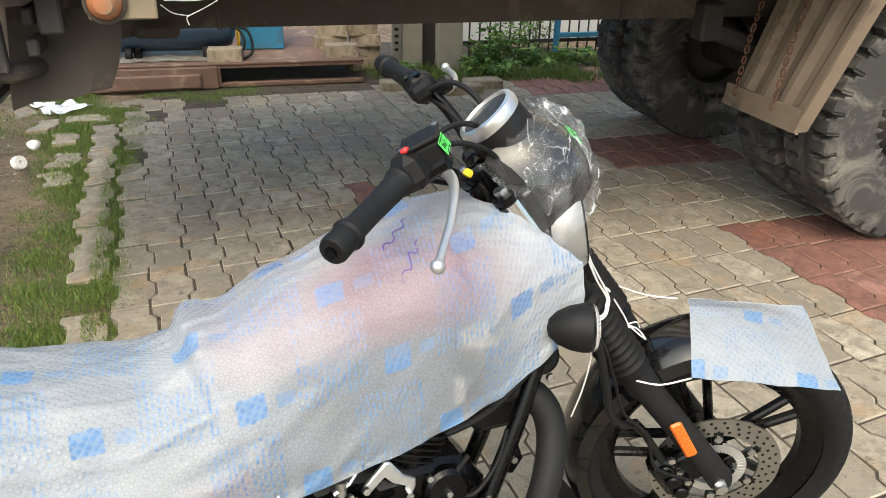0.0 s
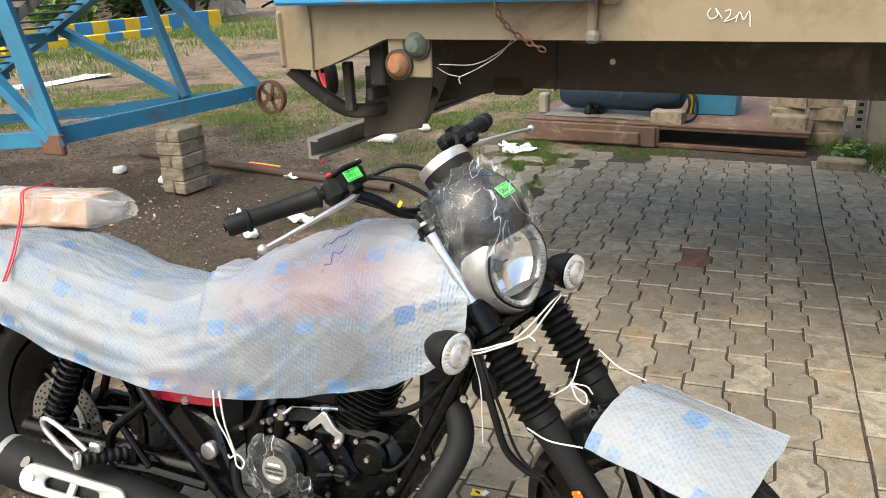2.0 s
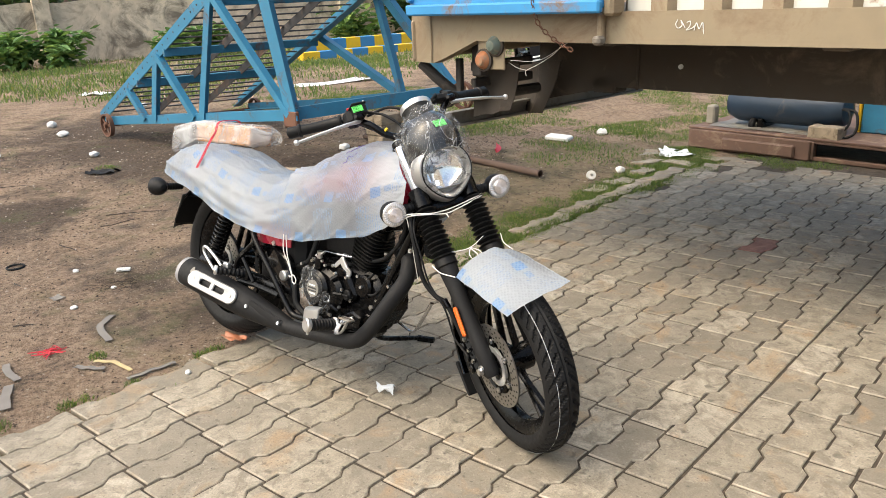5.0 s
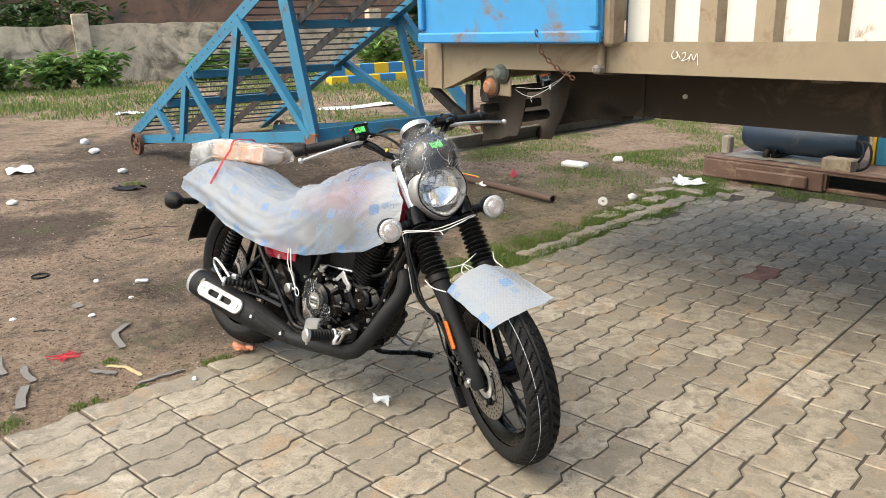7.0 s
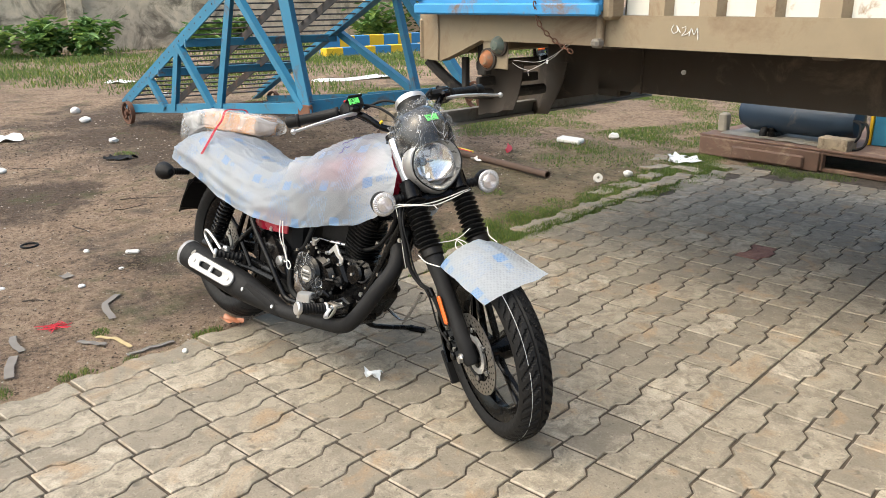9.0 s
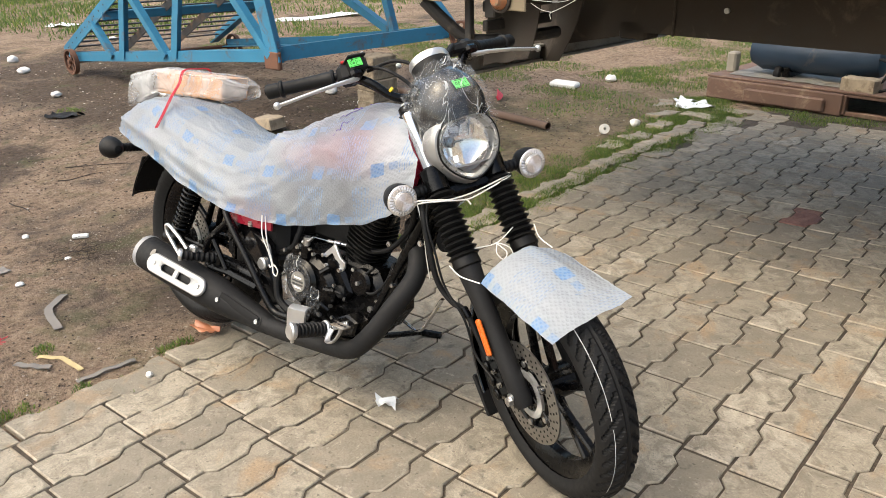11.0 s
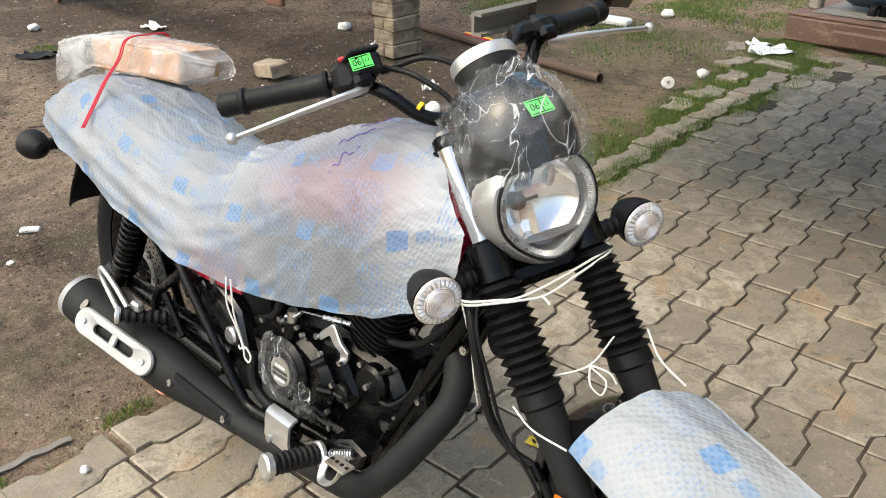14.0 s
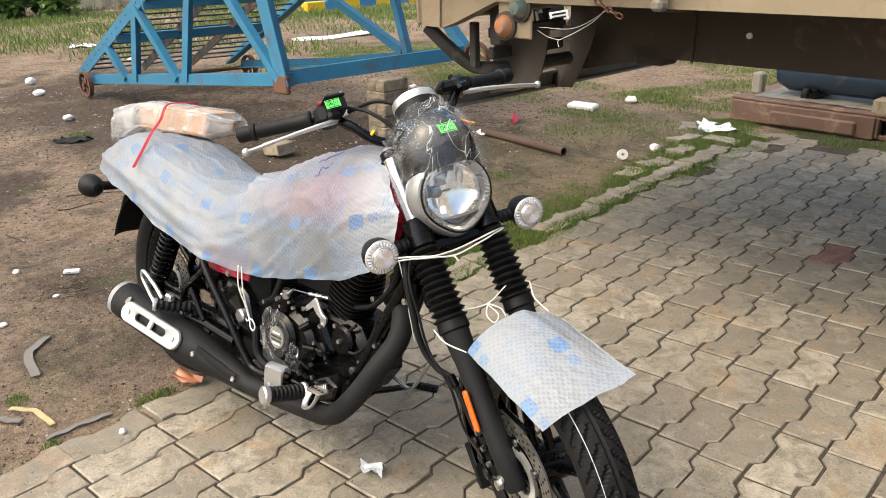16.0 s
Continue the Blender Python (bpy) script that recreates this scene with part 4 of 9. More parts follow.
def yard_ramp():
    t = thing("yard_ramp", (-5.0, 1.4, 0), "blue steel truss ramp with open slats propped on blocks", "ramp")
    M = RAMP
    L, W = 3.34, RAMP_W

    def bz(x):
        return 0.165 + 0.30 * x / L

    def tz(x):
        return 0.30 + 0.48 * x

    def bar(name, a, b, w=0.06, k=0.009, up=(0, 1, 0), material=None, label=""):
        part(name, angle_bar(a, b, w, k, None, up), material or BLUE, t, label, M)

    def far(x, z):
        return (x + RAMP_SKEW * W, W, z)

    bar("bottom_chord", (-0.22, 0, bz(-0.2)), (L, 0, bz(L)), 0.085, 0.012)
    bar("top_chord", (-0.22, 0, tz(-0.22)), (5.4, 0, tz(5.4)), 0.11, 0.013)
    for x0, x1 in ((1.02, 1.25), (1.95, 2.34)):
        bar("post", (x0, -0.012, bz(x0)), (x1, -0.012, tz(x1)), 0.085, 0.01)
    bar("main_post", (L + 0.01, -0.014, bz(L) - 0.05), (3.0, -0.014, tz(3.0) + 0.15), 0.13, 0.013)
    for x0, x1 in ((0.53, 0.83), (1.27, 1.82), (2.36, 3.30)):
        bar("brace", (x0, -0.022, tz(x0) - 0.03), (x1, -0.022, bz(x1)), 0.06, 0.009)
    bar("bottom_chord", far(0.0, bz(0)), far(2.0, bz(2.0)), 0.075, 0.01, (0, -1, 0))
    bar("top_chord", far(-0.2, tz(-0.2)), far(5.4, tz(5.4)), 0.10, 0.012, (0, -1, 0))
    tow = (3.74, 1.44, 0.51)
    foot = (3.05, 1.40, 0.47)
    bar("tow_arm", (L - 0.05, 0, bz(L)), tow, 0.10, 0.012)
    bar("tow_arm", far(1.9, bz(2.0)), tow, 0.085, 0.012, (0, -1, 0))
    bar("stay", far(1.40, tz(1.40)), foot, 0.065, 0.009)
    bar("stay", far(2.30, tz(2.30)), (foot[0] + 0.05, foot[1], foot[2]), 0.06, 0.009)
    bar("stay", far(2.34, tz(2.34)), tow, 0.075, 0.009)
    part("gusset", Geo().box((L - 0.02, 0, bz(L) - 0.03), (0.17, 0.04, 0.13), None, 0.01), RUST, t, "rusty gusset plate", M)
    wheel(t, (0.03, -0.06, 0.13), 0.125, M)
    wheel(t, (0.03 + RAMP_SKEW * W, W + 0.06, 0.13), 0.125, M)
    wheel(t, (tow[0] + 0.12, tow[1], tow[2] - 0.03), 0.12, M)
    turn = -math.degrees(math.atan(RAMP_SKEW))
    long = W * math.hypot(1, RAMP_SKEW)
    x = -0.14
    while x < 5.3:
        part("slat", Geo().box((0, 0, 0), (0.045, long, 0.014), pose(x + RAMP_SKEW * W / 2, W / 2, tz(x) + 0.015, 0, 0, turn), 0.002), SLAT_STEEL, t, "", M)
        x += 0.118
    for k in (0.36, 0.68):
        bar("stringer", (-0.1 + RAMP_SKEW * W * k, W * k, tz(-0.1) - 0.035), (5.2 + RAMP_SKEW * W * k, W * k, tz(5.2) - 0.035), 0.075, 0.009, (0, 1, 0), SLAT_STEEL)
    for x in (0.75, 1.40, 2.30, 3.3, 4.3):
        part("cross_beam", Geo().box((0, 0, 0), (0.075, long, 0.075), pose(x + RAMP_SKEW * W / 2, W / 2, tz(x) - 0.06, 0, 0, turn), 0.005), BLUE, t, "", M)
    part("axle", Geo().cyl((0.03, -0.07, 0.13), (0.03 + RAMP_SKEW * W, W + 0.07, 0.13), 0.02), RUST, t, "", M)
    return t


def wheel(t, c, r, M):
    m = pose(c[0], c[1], c[2], 90, 0, 0)
    g = Geo().lathe([(r - 0.018, -0.022), (r, -0.022), (r, 0.022), (r - 0.018, 0.022), (r - 0.018, -0.022)], 28, m)
    w = part("wheel", g, RUST, t, "rusty spoked iron wheel", M)
    part("hub", Geo().cyl((0, 0, -0.035), (0, 0, 0.035), 0.025, None, 14, m), RUST, w, "", M)
    for k in range(5):
        a = 2 * math.pi * k / 5
        part("spoke", Geo().box((0, 0, 0), (r, 0.022, 0.012), m @ Matrix.Rotation(a, 4, "Z") @ Matrix.Translation((r * 0.5, 0, 0))), RUST, w, "", M)


yard_ramp()


def block_stack():
    """A prop of concrete blocks laid two and two."""
    rnd = random.Random(3)
    z = -0.02
    for k in range(5):
        for j in range(1 if k % 2 else 2):
            if k % 2:
                c, s = (0, 0), (0.20, 0.25)
            else:
                c, s = ((j - 0.5) * 0.105, 0), (0.098, 0.24)
            m = pose(-3.62 + rnd.uniform(-.008, .008), 2.33 + rnd.uniform(-.008, .008), z, 0, 0, 20 + rnd.uniform(-4, 4))
            solo("concrete_block", Geo().box((c[0], c[1], 0.043), (s[0], s[1], 0.085), None, 0.008), BLOCK, "weathered tan concrete block stacked as a prop under the ramp", "block", group="blocks of the prop", m=m)
        z += 0.0855


block_stack()

# ---- platform with the compressor ----
PLAT = Matrix.Translation((-2.70, 4.74, 0)) @ pose(0, 0, 0, 0, 0, 18)


def platform():
    t = thing("steel_platform", (-1.4, 5.1, 0), "rusty low steel platform with a brown sheet top", "platform")
    part("sheet_top", Geo().box((1.02, 0.68, 0.160), (2.06, 1.3, 0.016), None, 0.004), RED_OXIDE, t, "brown steel sheet", PLAT)
    part("edge_beam", Geo().box((0.52, 0.03, 0.075), (1.02, 0.06, 0.15), None, 0.006), RED_OXIDE, t, "", PLAT)
    part("edge_block", Geo().box((0.62, -0.012, 0.06), (0.6, 0.03, 0.1), None, 0.012), RED_OXIDE, t, "", PLAT)
    part("edge_beam", Geo().box((1.54, 0.06, 0.14), (1.0, 0.05, 0.022), None, 0.004), RED_OXIDE, t, "", PLAT)
    part("edge_beam", Geo().box((1.54, 0.06, 0.015), (1.0, 0.05, 0.03), None, 0.004), RED_OXIDE, t, "", PLAT)
    part("side_beam", Geo().box((0.03, 0.7, 0.08), (0.06, 1.3, 0.14), None, 0.004), RED_OXIDE, t, "", PLAT)
    part("leg", Geo().box((1.03, 0.05, 0.078), (0.04, 0.06, 0.135), None, 0.004), RED_OXIDE, t, "", PLAT)
    return t


platform()


COMP = PLAT @ Matrix.Translation((0.25, -0.44, -0.045))


def compressor():
    t = thing("air_compressor", tuple(COMP @ Vector((0.9, 0.75, 0.175))), "dark blue horizontal air compressor tank on small wheels", "compressor")
    part("tank", Geo().tube([(-0.06, 0.80, 0.40), (-0.04, 0.80, 0.40), (0.04, 0.80, 0.40), (0.80, 0.80, 0.40), (0.89, 0.80, 0.40), (0.92, 0.80, 0.40)], [0.05, 0.12, 0.155, 0.155, 0.12, 0.05], 24), NAVY, t, "", COMP)
    for u in (0.2, 0.71):
        part("foot", Geo().box((u + 0.06, 0.80, 0.25), (0.05, 0.26, 0.09), None, 0.01), BLACK_SATIN, t, "", COMP)
        for d in (0.70, 0.92):
            wh = part("wheel", Geo().cyl((u - 0.025, d, 0.237), (u + 0.025, d, 0.237), 0.06, None, 18, None, 0.01), RUBBER, t, "", COMP)
            part("hub", Geo().cyl((u - 0.03, d, 0.237), (u + 0.03, d, 0.237), 0.022, None, 12), GALV, wh, "", COMP)
    for k in (0, 0.05):
        part("hose", Geo().tube(catmull([(0.86, 0.7, 0.42), (0.95 + k, 0.66, 0.40), (0.97 + k, 0.6, 0.3 - k), (0.86, 0.55, 0.2)], 8), 0.010, 8), BLACK_PLASTIC, t, "", COMP)
    part("motor", Geo().box((0.4, 0.80, 0.66), (0.5, 0.3, 0.2), None, 0.03), BLACK_SATIN, t, "", COMP)


compressor()
g = Geo().box((1.36, 0.62, 0.445), (0.31, 0.3, 0.55), None, 0.006)
solo("blue_cabinet", g, BLUE, "blue painted steel cabinet with rusty edges on the platform", "cabinet", m=PLAT)
g = Geo().box((1.186, 0.62, 0.445), (0.022, 0.31, 0.55), None, 0.003)
solo("yellow_strip", g, YELLOW_PAINT, "yellow painted upright strip beside the blue cabinet", "panel", m=PLAT)
g = Geo().sheet([[(0.12 + 0.85 * i / 10, 0.12 + 0.5 * j / 6, 0.172 + 0.02 * abs(noise.noise(Vector((i * 0.5, j * 0.7, 2))))) for i in range(11)] for j in range(7)])
g.f = [q[::-1] for q in g.f]
solo("white_sacking", g, GALV, "grey-white sacking spread under the compressor", "sack", m=PLAT, angle=180)
for c, r in (((1.09, 0.13, 0.213), -6), ((1.90, 0.16, 0.213), -4), ((1.86, 0.50, 0.213), 10), ((1.88, 0.50, 0.301), -6), ((1.84, 0.52, 0.389), 3), ((2.12, 0.5, 0.045), 14), ((2.12, 0.52, 0.133), 4), ((2.13, 0.5, 0.221), -5), ((2.10, 0.5, 0.309), 8), ((2.12, 0.52, 0.397), 3)):
    solo("concrete_block", Geo().prism([(-0.115, -0.06), (-0.05, -0.075), (0.05, -0.05), (0.115, -0.065), (0.12, 0.055), (0.05, 0.075), (-0.05, 0.05), (-0.12, 0.065)], -0.045, 0.043, None, 0.008), BLOCK, "loose tan concrete block lying on the steel platform", "block", group="blocks on the platform", m=PLAT @ pose(*c, 0, 0, r))
solo("stub_post", Geo().box((0.075, 0.26, 0.245), (0.075, 0.09, 0.16), None, 0.014), CONCRETE, "short pale block post on the platform", "block", m=PLAT)

# ---- concrete pillar, railing and white wall beyond the platform ----
FEN = Matrix.Translation((-0.15, 5.55, 0)) @ pose(0, 0, 0, 0, 0, 19)
for u, d, w, k in ((-0.21, 0.40, 0.17, 0.16), (0.08, 0.36, 0.20, 0.16)):
    solo("concrete_pillar", Geo().box((u, d, 1.2), (w, k, 2.5), None, 0.012), CONCRETE, "grey concrete pillar standing behind the paving", "pillar", m=FEN)
solo("pillar_web", Geo().box((-0.07, 0.40, 1.2), (0.11, 0.08, 2.5), None, 0.004), DARK_STEEL, "dark ribbed steel web between the concrete pillars", "pillar", m=FEN)
g = Geo().box((-0.34, 0.30, 1.2), (0.07, 0.02, 2.5), None, 0.004)
t = solo("perforated_post", g, GALV, "grey perforated steel post beside the concrete pillar", "post", m=FEN)
# Black plates on the solid post give the dark inside its slots.
for i in range(16):
    part("slot", Geo().box((-0.34, 0.289, 0.18 + 0.05 * i), (0.03, 0.004, 0.022), None), INK, t, "", FEN)


def railing():
    t = thing("railing", tuple(FEN @ Vector((1.2, 0.75, 0))), "thin dark steel railing with a blue gate leaf", "railing")
    for i in range(22):
        part("bar", Geo().cyl((0.3 + i * 0.09, 0.78, 0), (0.3 + i * 0.09, 0.78, 1.4), 0.008, None, 8), DARK_STEEL, t, "", FEN)
    for z in (0.12, 1.3):
        part("rail", Geo().box((1.25, 0.78, z), (1.95, 0.02, 0.03), None, 0.003), DARK_STEEL, t, "", FEN)
    for u in (1.16, 1.6):
        part("gate_post", Geo().box((u, 0.74, 0.6), (0.045, 0.04, 1.2), None, 0.004), BLUE, t, "", FEN)
    part("gate_rail", Geo().box((1.38, 0.74, 0.17), (0.42, 0.035, 0.04), None, 0.004), BLUE, t, "", FEN)


railing()
solo("white_wall", Geo().box((2.6, 1.5, 0.8), (4.6, 0.15, 1.6), None, 0.01), WHITE_PAINT, "white painted boundary wall behind the railing", "wall", m=FEN, kind="structure")
for c, r in (((-0.02, -0.37, 0.035), 5), ((0.17, -0.24, 0.03), 2), ((-0.42, -0.18, 0), -4)):
    solo("concrete_block", Geo().box((0, 0, 0.04), (0.28, 0.13, 0.085), None, 0.012), BLOCK, "tan concrete block lying at the edge of the paving", "block", group="blocks at the paving edge", m=FEN @ pose(c[0], c[1], -0.02, 0, 0, r))

# ---- compound wall and what stands beyond it ----
def compound_wall():
    a, b = Vector((-19.9, -14, 0)), Vector((-22.6, 14, 0))
    d = (b - a).normalized()
    m = Matrix(((d.x, -d.y, 0, a.x), (d.y, d.x, 0, a.y), (0, 0, 1, 0), (0, 0, 0, 1)))
    n = 60
    rnd = random.Random(5)
    top = [(28.2 * i / n, 1.57 + rnd.uniform(-0.03, 0.03)) for i in range(n + 1)]
    g = Geo().prism([(0, -0.05), (28.2, -0.05)] + top[::-1], 0, 0.2, m @ pose(0, 0.2, 0, 90, 0, 0))
    t = solo("wall_west", g, WALL, "weathered grey rendered compound wall with dark stains", "wall", kind="structure")
    for s in (13.1, 4.5, 21.7):
        part("wall_pillar", Geo().box((s, 0, 0.90), (0.42, 0.4, 1.92), None, 0.02), WALL, t, "", m)


compound_wall()


def striped_kerb(a, b, h, w, first):
    a, b = Vector((*a, 0)), Vector((*b, 0))
    d = (b - a).normalized()
    L = (b - a).length
    m = Matrix(((d.x, -d.y, 0, a.x), (d.y, d.x, 0, a.y), (0, 0, 1, 0), (0, 0, 0, 1)))
    t = thing("striped_kerb", tuple(a), "low kerb wall painted in yellow and blue blocks", "kerb", kind="structure")
    n = int(L / 0.42)
    for i in range(n):
        part("kerb_block", Geo().box(((i + 0.5) * L / n, 0, h / 2 - 0.03), (L / n, w, h), None, 0.01), YELLOW_PAINT if (i + first) % 2 else KERB_BLUE, t, "", m)


striped_kerb((-16.9, 4.8), (-18.6, 10.8), 0.42, 0.3, 0)
striped_kerb((-15.9, 4.6), (-17.0, 8.6), 0.20, 0.3, 1)

# ---- motorcycle; body frame: x ahead, y left, z up from the rear tyre's foot; fork frame: z up the steering axis ----
BIKE = Matrix.Translation((-0.738, 0.611, 0)) @ pose(0, 0, 0, 0, 0, 24.5) @ pose(0, 0, 0, -10.5, 0, 0) @ Matrix.Translation((0, -0.05, 0))
FORK = BIKE @ Matrix.Translation((1.657, 0, 0)) @ pose(0, 0, 0, 0, -35, 0) @ pose(0, 0, 0, 0, 0, -27) @ Matrix.Translation((0, 0.009, 0))
AXLE = (-0.012, 0.0, 0.345)
AHEAD = Vector((math.cos(radians(35)), 0, -math.sin(radians(35))))
UPW = Vector((math.sin(radians(35)), 0, math.cos(radians(35))))
LAMP_AXIS = Vector((math.cos(radians(24)), 0, -math.sin(radians(24))))


def facing(c, d, up=(0, 0, 1)):
    """A frame at c whose z points along d."""
    z = Vector(d).normalized()
    x = Vector(up).cross(z).normalized()
    y = z.cross(x)
    return Matrix(((x.x, y.x, z.x, c[0]), (x.y, y.y, z.y, c[1]), (x.z, y.z, z.z, c[2]), (0, 0, 0, 1)))


def bolt(parent, c, d, r, M, material=None, h=0.008):
    g = Geo().cyl(c, Vector(c) + Vector(d).normalized() * h, r, None, 6)
    return part("bolt", g, material or STEEL, parent, "", M)


def bike_tyre(parent, m, R, half, rim_r, M, groove, n=640):
    """A tyre with slanting grooves cut in its tread."""
    cols = 39
    vs = []
    for i in range(n):
        a = 2 * math.pi * i / n
        for j in range(cols):
            k = -1 + 2 * j / (cols - 1)
            ang = k * radians(118)
            r = R - half * 0.86 + half * 0.86 * math.cos(ang)
            z = half * math.sin(ang) * (1 if abs(k) < 0.75 else 1 - (abs(k) - 0.75) * 0.7)
            s = abs(k)
            if groove and 0.10 < s < 0.56:
                ph = (i / n * groove + (s * 3.4 if k > 0 else s * 3.4 + 0.5)) % 1.0
                if ph < 0.30:
                    r -= 0.006
            if groove and s < 0.03:
                r -= 0.004
            vs.append((r * math.cos(a), r * math.sin(a), z))
    fs = []
    for i in range(n):
        i2 = (i + 1) % n
        for j in range(cols - 1):
            fs.append((i * cols + j, i * cols + j + 1, i2 * cols + j + 1, i2 * cols + j))
    g = Geo().add(vs, [q[::-1] for q in fs], m)
    if rim_r > 0.21:
        zz = half * math.sin(radians(118) * 0.30)
        rr = R - half * 0.86 + half * 0.86 * math.cos(radians(118) * 0.30) + 0.0006
        ring = Geo()
        for k in range(90):
            if k % 11 == 7:
                continue
            ring.lathe([(rr, zz - 0.0008), (rr, zz + 0.0008)], 3, m, k * 4.0, k * 4.0 + 4.0)
        part("white_line", ring, WHITE_LABEL, parent, "thin white paint line on the tread", M)["kind"] = "stuff"
    return part("tyre", g, RUBBER, parent, "black tubeless tyre with slanting tread grooves", M, True, 25)


def alloy_wheel(t, name, c, R, half, rim, M, groove, spokes, label):
    m = pose(c[0], c[1], c[2], 90, 0, 0)
    w = part(name, Geo().lathe([(rim - 0.022, -half * 0.55), (rim, -half * 0.72), (rim + 0.012, -half * 0.75), (rim + 0.012, -half * 0.6), (rim - 0.012, -half * 0.5), (rim - 0.034, -half * 0.2), (rim - 0.034, half * 0.2), (rim - 0.012, half * 0.5), (rim + 0.012, half * 0.6), (rim + 0.012, half * 0.75), (rim, half * 0.72), (rim - 0.022, half * 0.55), (rim - 0.044, half * 0.2), (rim - 0.044, -half * 0.2), (rim - 0.022, -half * 0.55)], 64, m), BLACK_SATIN, t, label, M)
    bike_tyre(w, m, R, half, rim, M, groove)
    part("rim_stripe", Geo().lathe([(rim + 0.001, -half * 0.745), (rim + 0.007, -half * 0.765)], 64, m), GREY_LINE, w, "", M)
    part("hub", Geo().cyl((0, 0, -0.055), (0, 0, 0.055), 0.042, None, 24, m, 0.006), BLACK_SATIN, w, "", M)
    for k in range(spokes):
        for s in (-1, 1):
            a = 2 * math.pi * k / spokes + s * 0.13
            d0 = Vector((0.036 * math.cos(a + s * 0.3), 0.036 * math.sin(a + s * 0.3), 0.012 * s))
            d1 = Vector(((rim - 0.026) * math.cos(a), (rim - 0.026) * math.sin(a), 0))
            x = (d1 - d0).normalized()
            g = Geo()
            mm = m @ facing((d0 + d1) / 2, x, (0, 0, 1))
            g.box((0, 0, 0), (0.016, 0.02, (d1 - d0).length), mm, 0.004)
            part("spoke", g, BLACK_SATIN, w, "", M)
    return w, m


GREY_LINE = plain("grey_rim_line", (0.30, 0.30, 0.31), 0.4)


def brake_disc(w, m, z, R, M):
    g = Geo()
    r0 = R - 0.042
    n = 64
    g.lathe([(r0, z - 0.002), (R, z - 0.002), (R, z + 0.002), (r0, z + 0.002), (r0, z - 0.002)], n, m)
    part("brake_disc", g, DISC_STEEL, w, "drilled steel brake disc", M)
    # Solid black plugs give the dark of the drilled holes; the disc is uncut.
    g = Geo()
    for k in range(30):
        for j in range(3):
            a = 2 * math.pi * (k + 0.33 * j) / 30
            r = r0 + 0.009 + 0.012 * j
            g.cyl((r * math.cos(a), r * math.sin(a), z - 0.0026), (r * math.cos(a), r * math.sin(a), z + 0.0026), 0.0032, None, 8, m)
    part("drill_hole", g, BLACK_PLASTIC, w, "", M)["kind"] = "stuff"
    for k in range(6):
        a = 2 * math.pi * k / 6
        mm = m @ Matrix.Rotation(a, 4, "Z")
        part("disc_arm", Geo().box((r0 - 0.03, 0, z), (0.08, 0.022, 0.005), mm, 0.002), BLACK_SATIN, w, "", M)
        part("bolt", Geo().cyl((r0 - 0.008, 0, z - 0.006), (r0 - 0.008, 0, z + 0.006), 0.008, None, 12, mm), STEEL, w, "", M)
    g = Geo()
    for k in range(40):
        a = 2 * math.pi * k / 40
        g.box((0.052, 0, z - 0.003 * (1 if z > 0 else -1) * -1), (0.018, 0.0036, 0.003), m @ Matrix.Rotation(a, 4, "Z"))
    g.lathe([(0.04, z - 0.003), (0.045, z + 0.004), (0.062, z + 0.004), (0.062, z - 0.004)], 40, m)
    part("sensor_ring", g, ALLOY, w, "", M)


def gaiter(parent, a, b, M, n=11):
    a, b = Vector(a), Vector(b)
    pts, rs = [], []
    for i in range(n * 4 + 1):
        k = i / (n * 4)
        pts.append(a + (b - a) * k)
        rs.append(0.027 + 0.011 * (0.5 - 0.5 * math.cos(2 * math.pi * k * n)) + 0.003 * (1 - k))
    return part("gaiter", Geo().tube(pts, rs, 20), GAITER, parent, "black ribbed rubber fork gaiter", M)


def lens_disc(m):
    """A lens with ring ribs in its middle and teeth round its rim."""
    n = 56
    g = Geo()
    rows = []
    for i in range(25):
        k = i / 24
        r = 0.0388 * (1 - k) + 0.0003
        h = 0.004 + 0.010 * math.sqrt(max(0.0, 1 - (r / 0.039) ** 2))
        row = []
        for j in range(n):
            a = 2 * math.pi * j / n
            hh = h + (0.0012 * (1 if j % 2 else -1) if 0.027 < r < 0.037 else 0.0009 * math.sin(r * 2100))
            row.append((r * math.cos(a), r * math.sin(a), hh))
        rows.append(row)
    return g.sheet(rows, m, True)


INNER_LENS = plain("pale_clear_lens", (0.74, 0.665, 0.62), 0.10, 0.35, 0.25, 220, 0.3, 0.8)


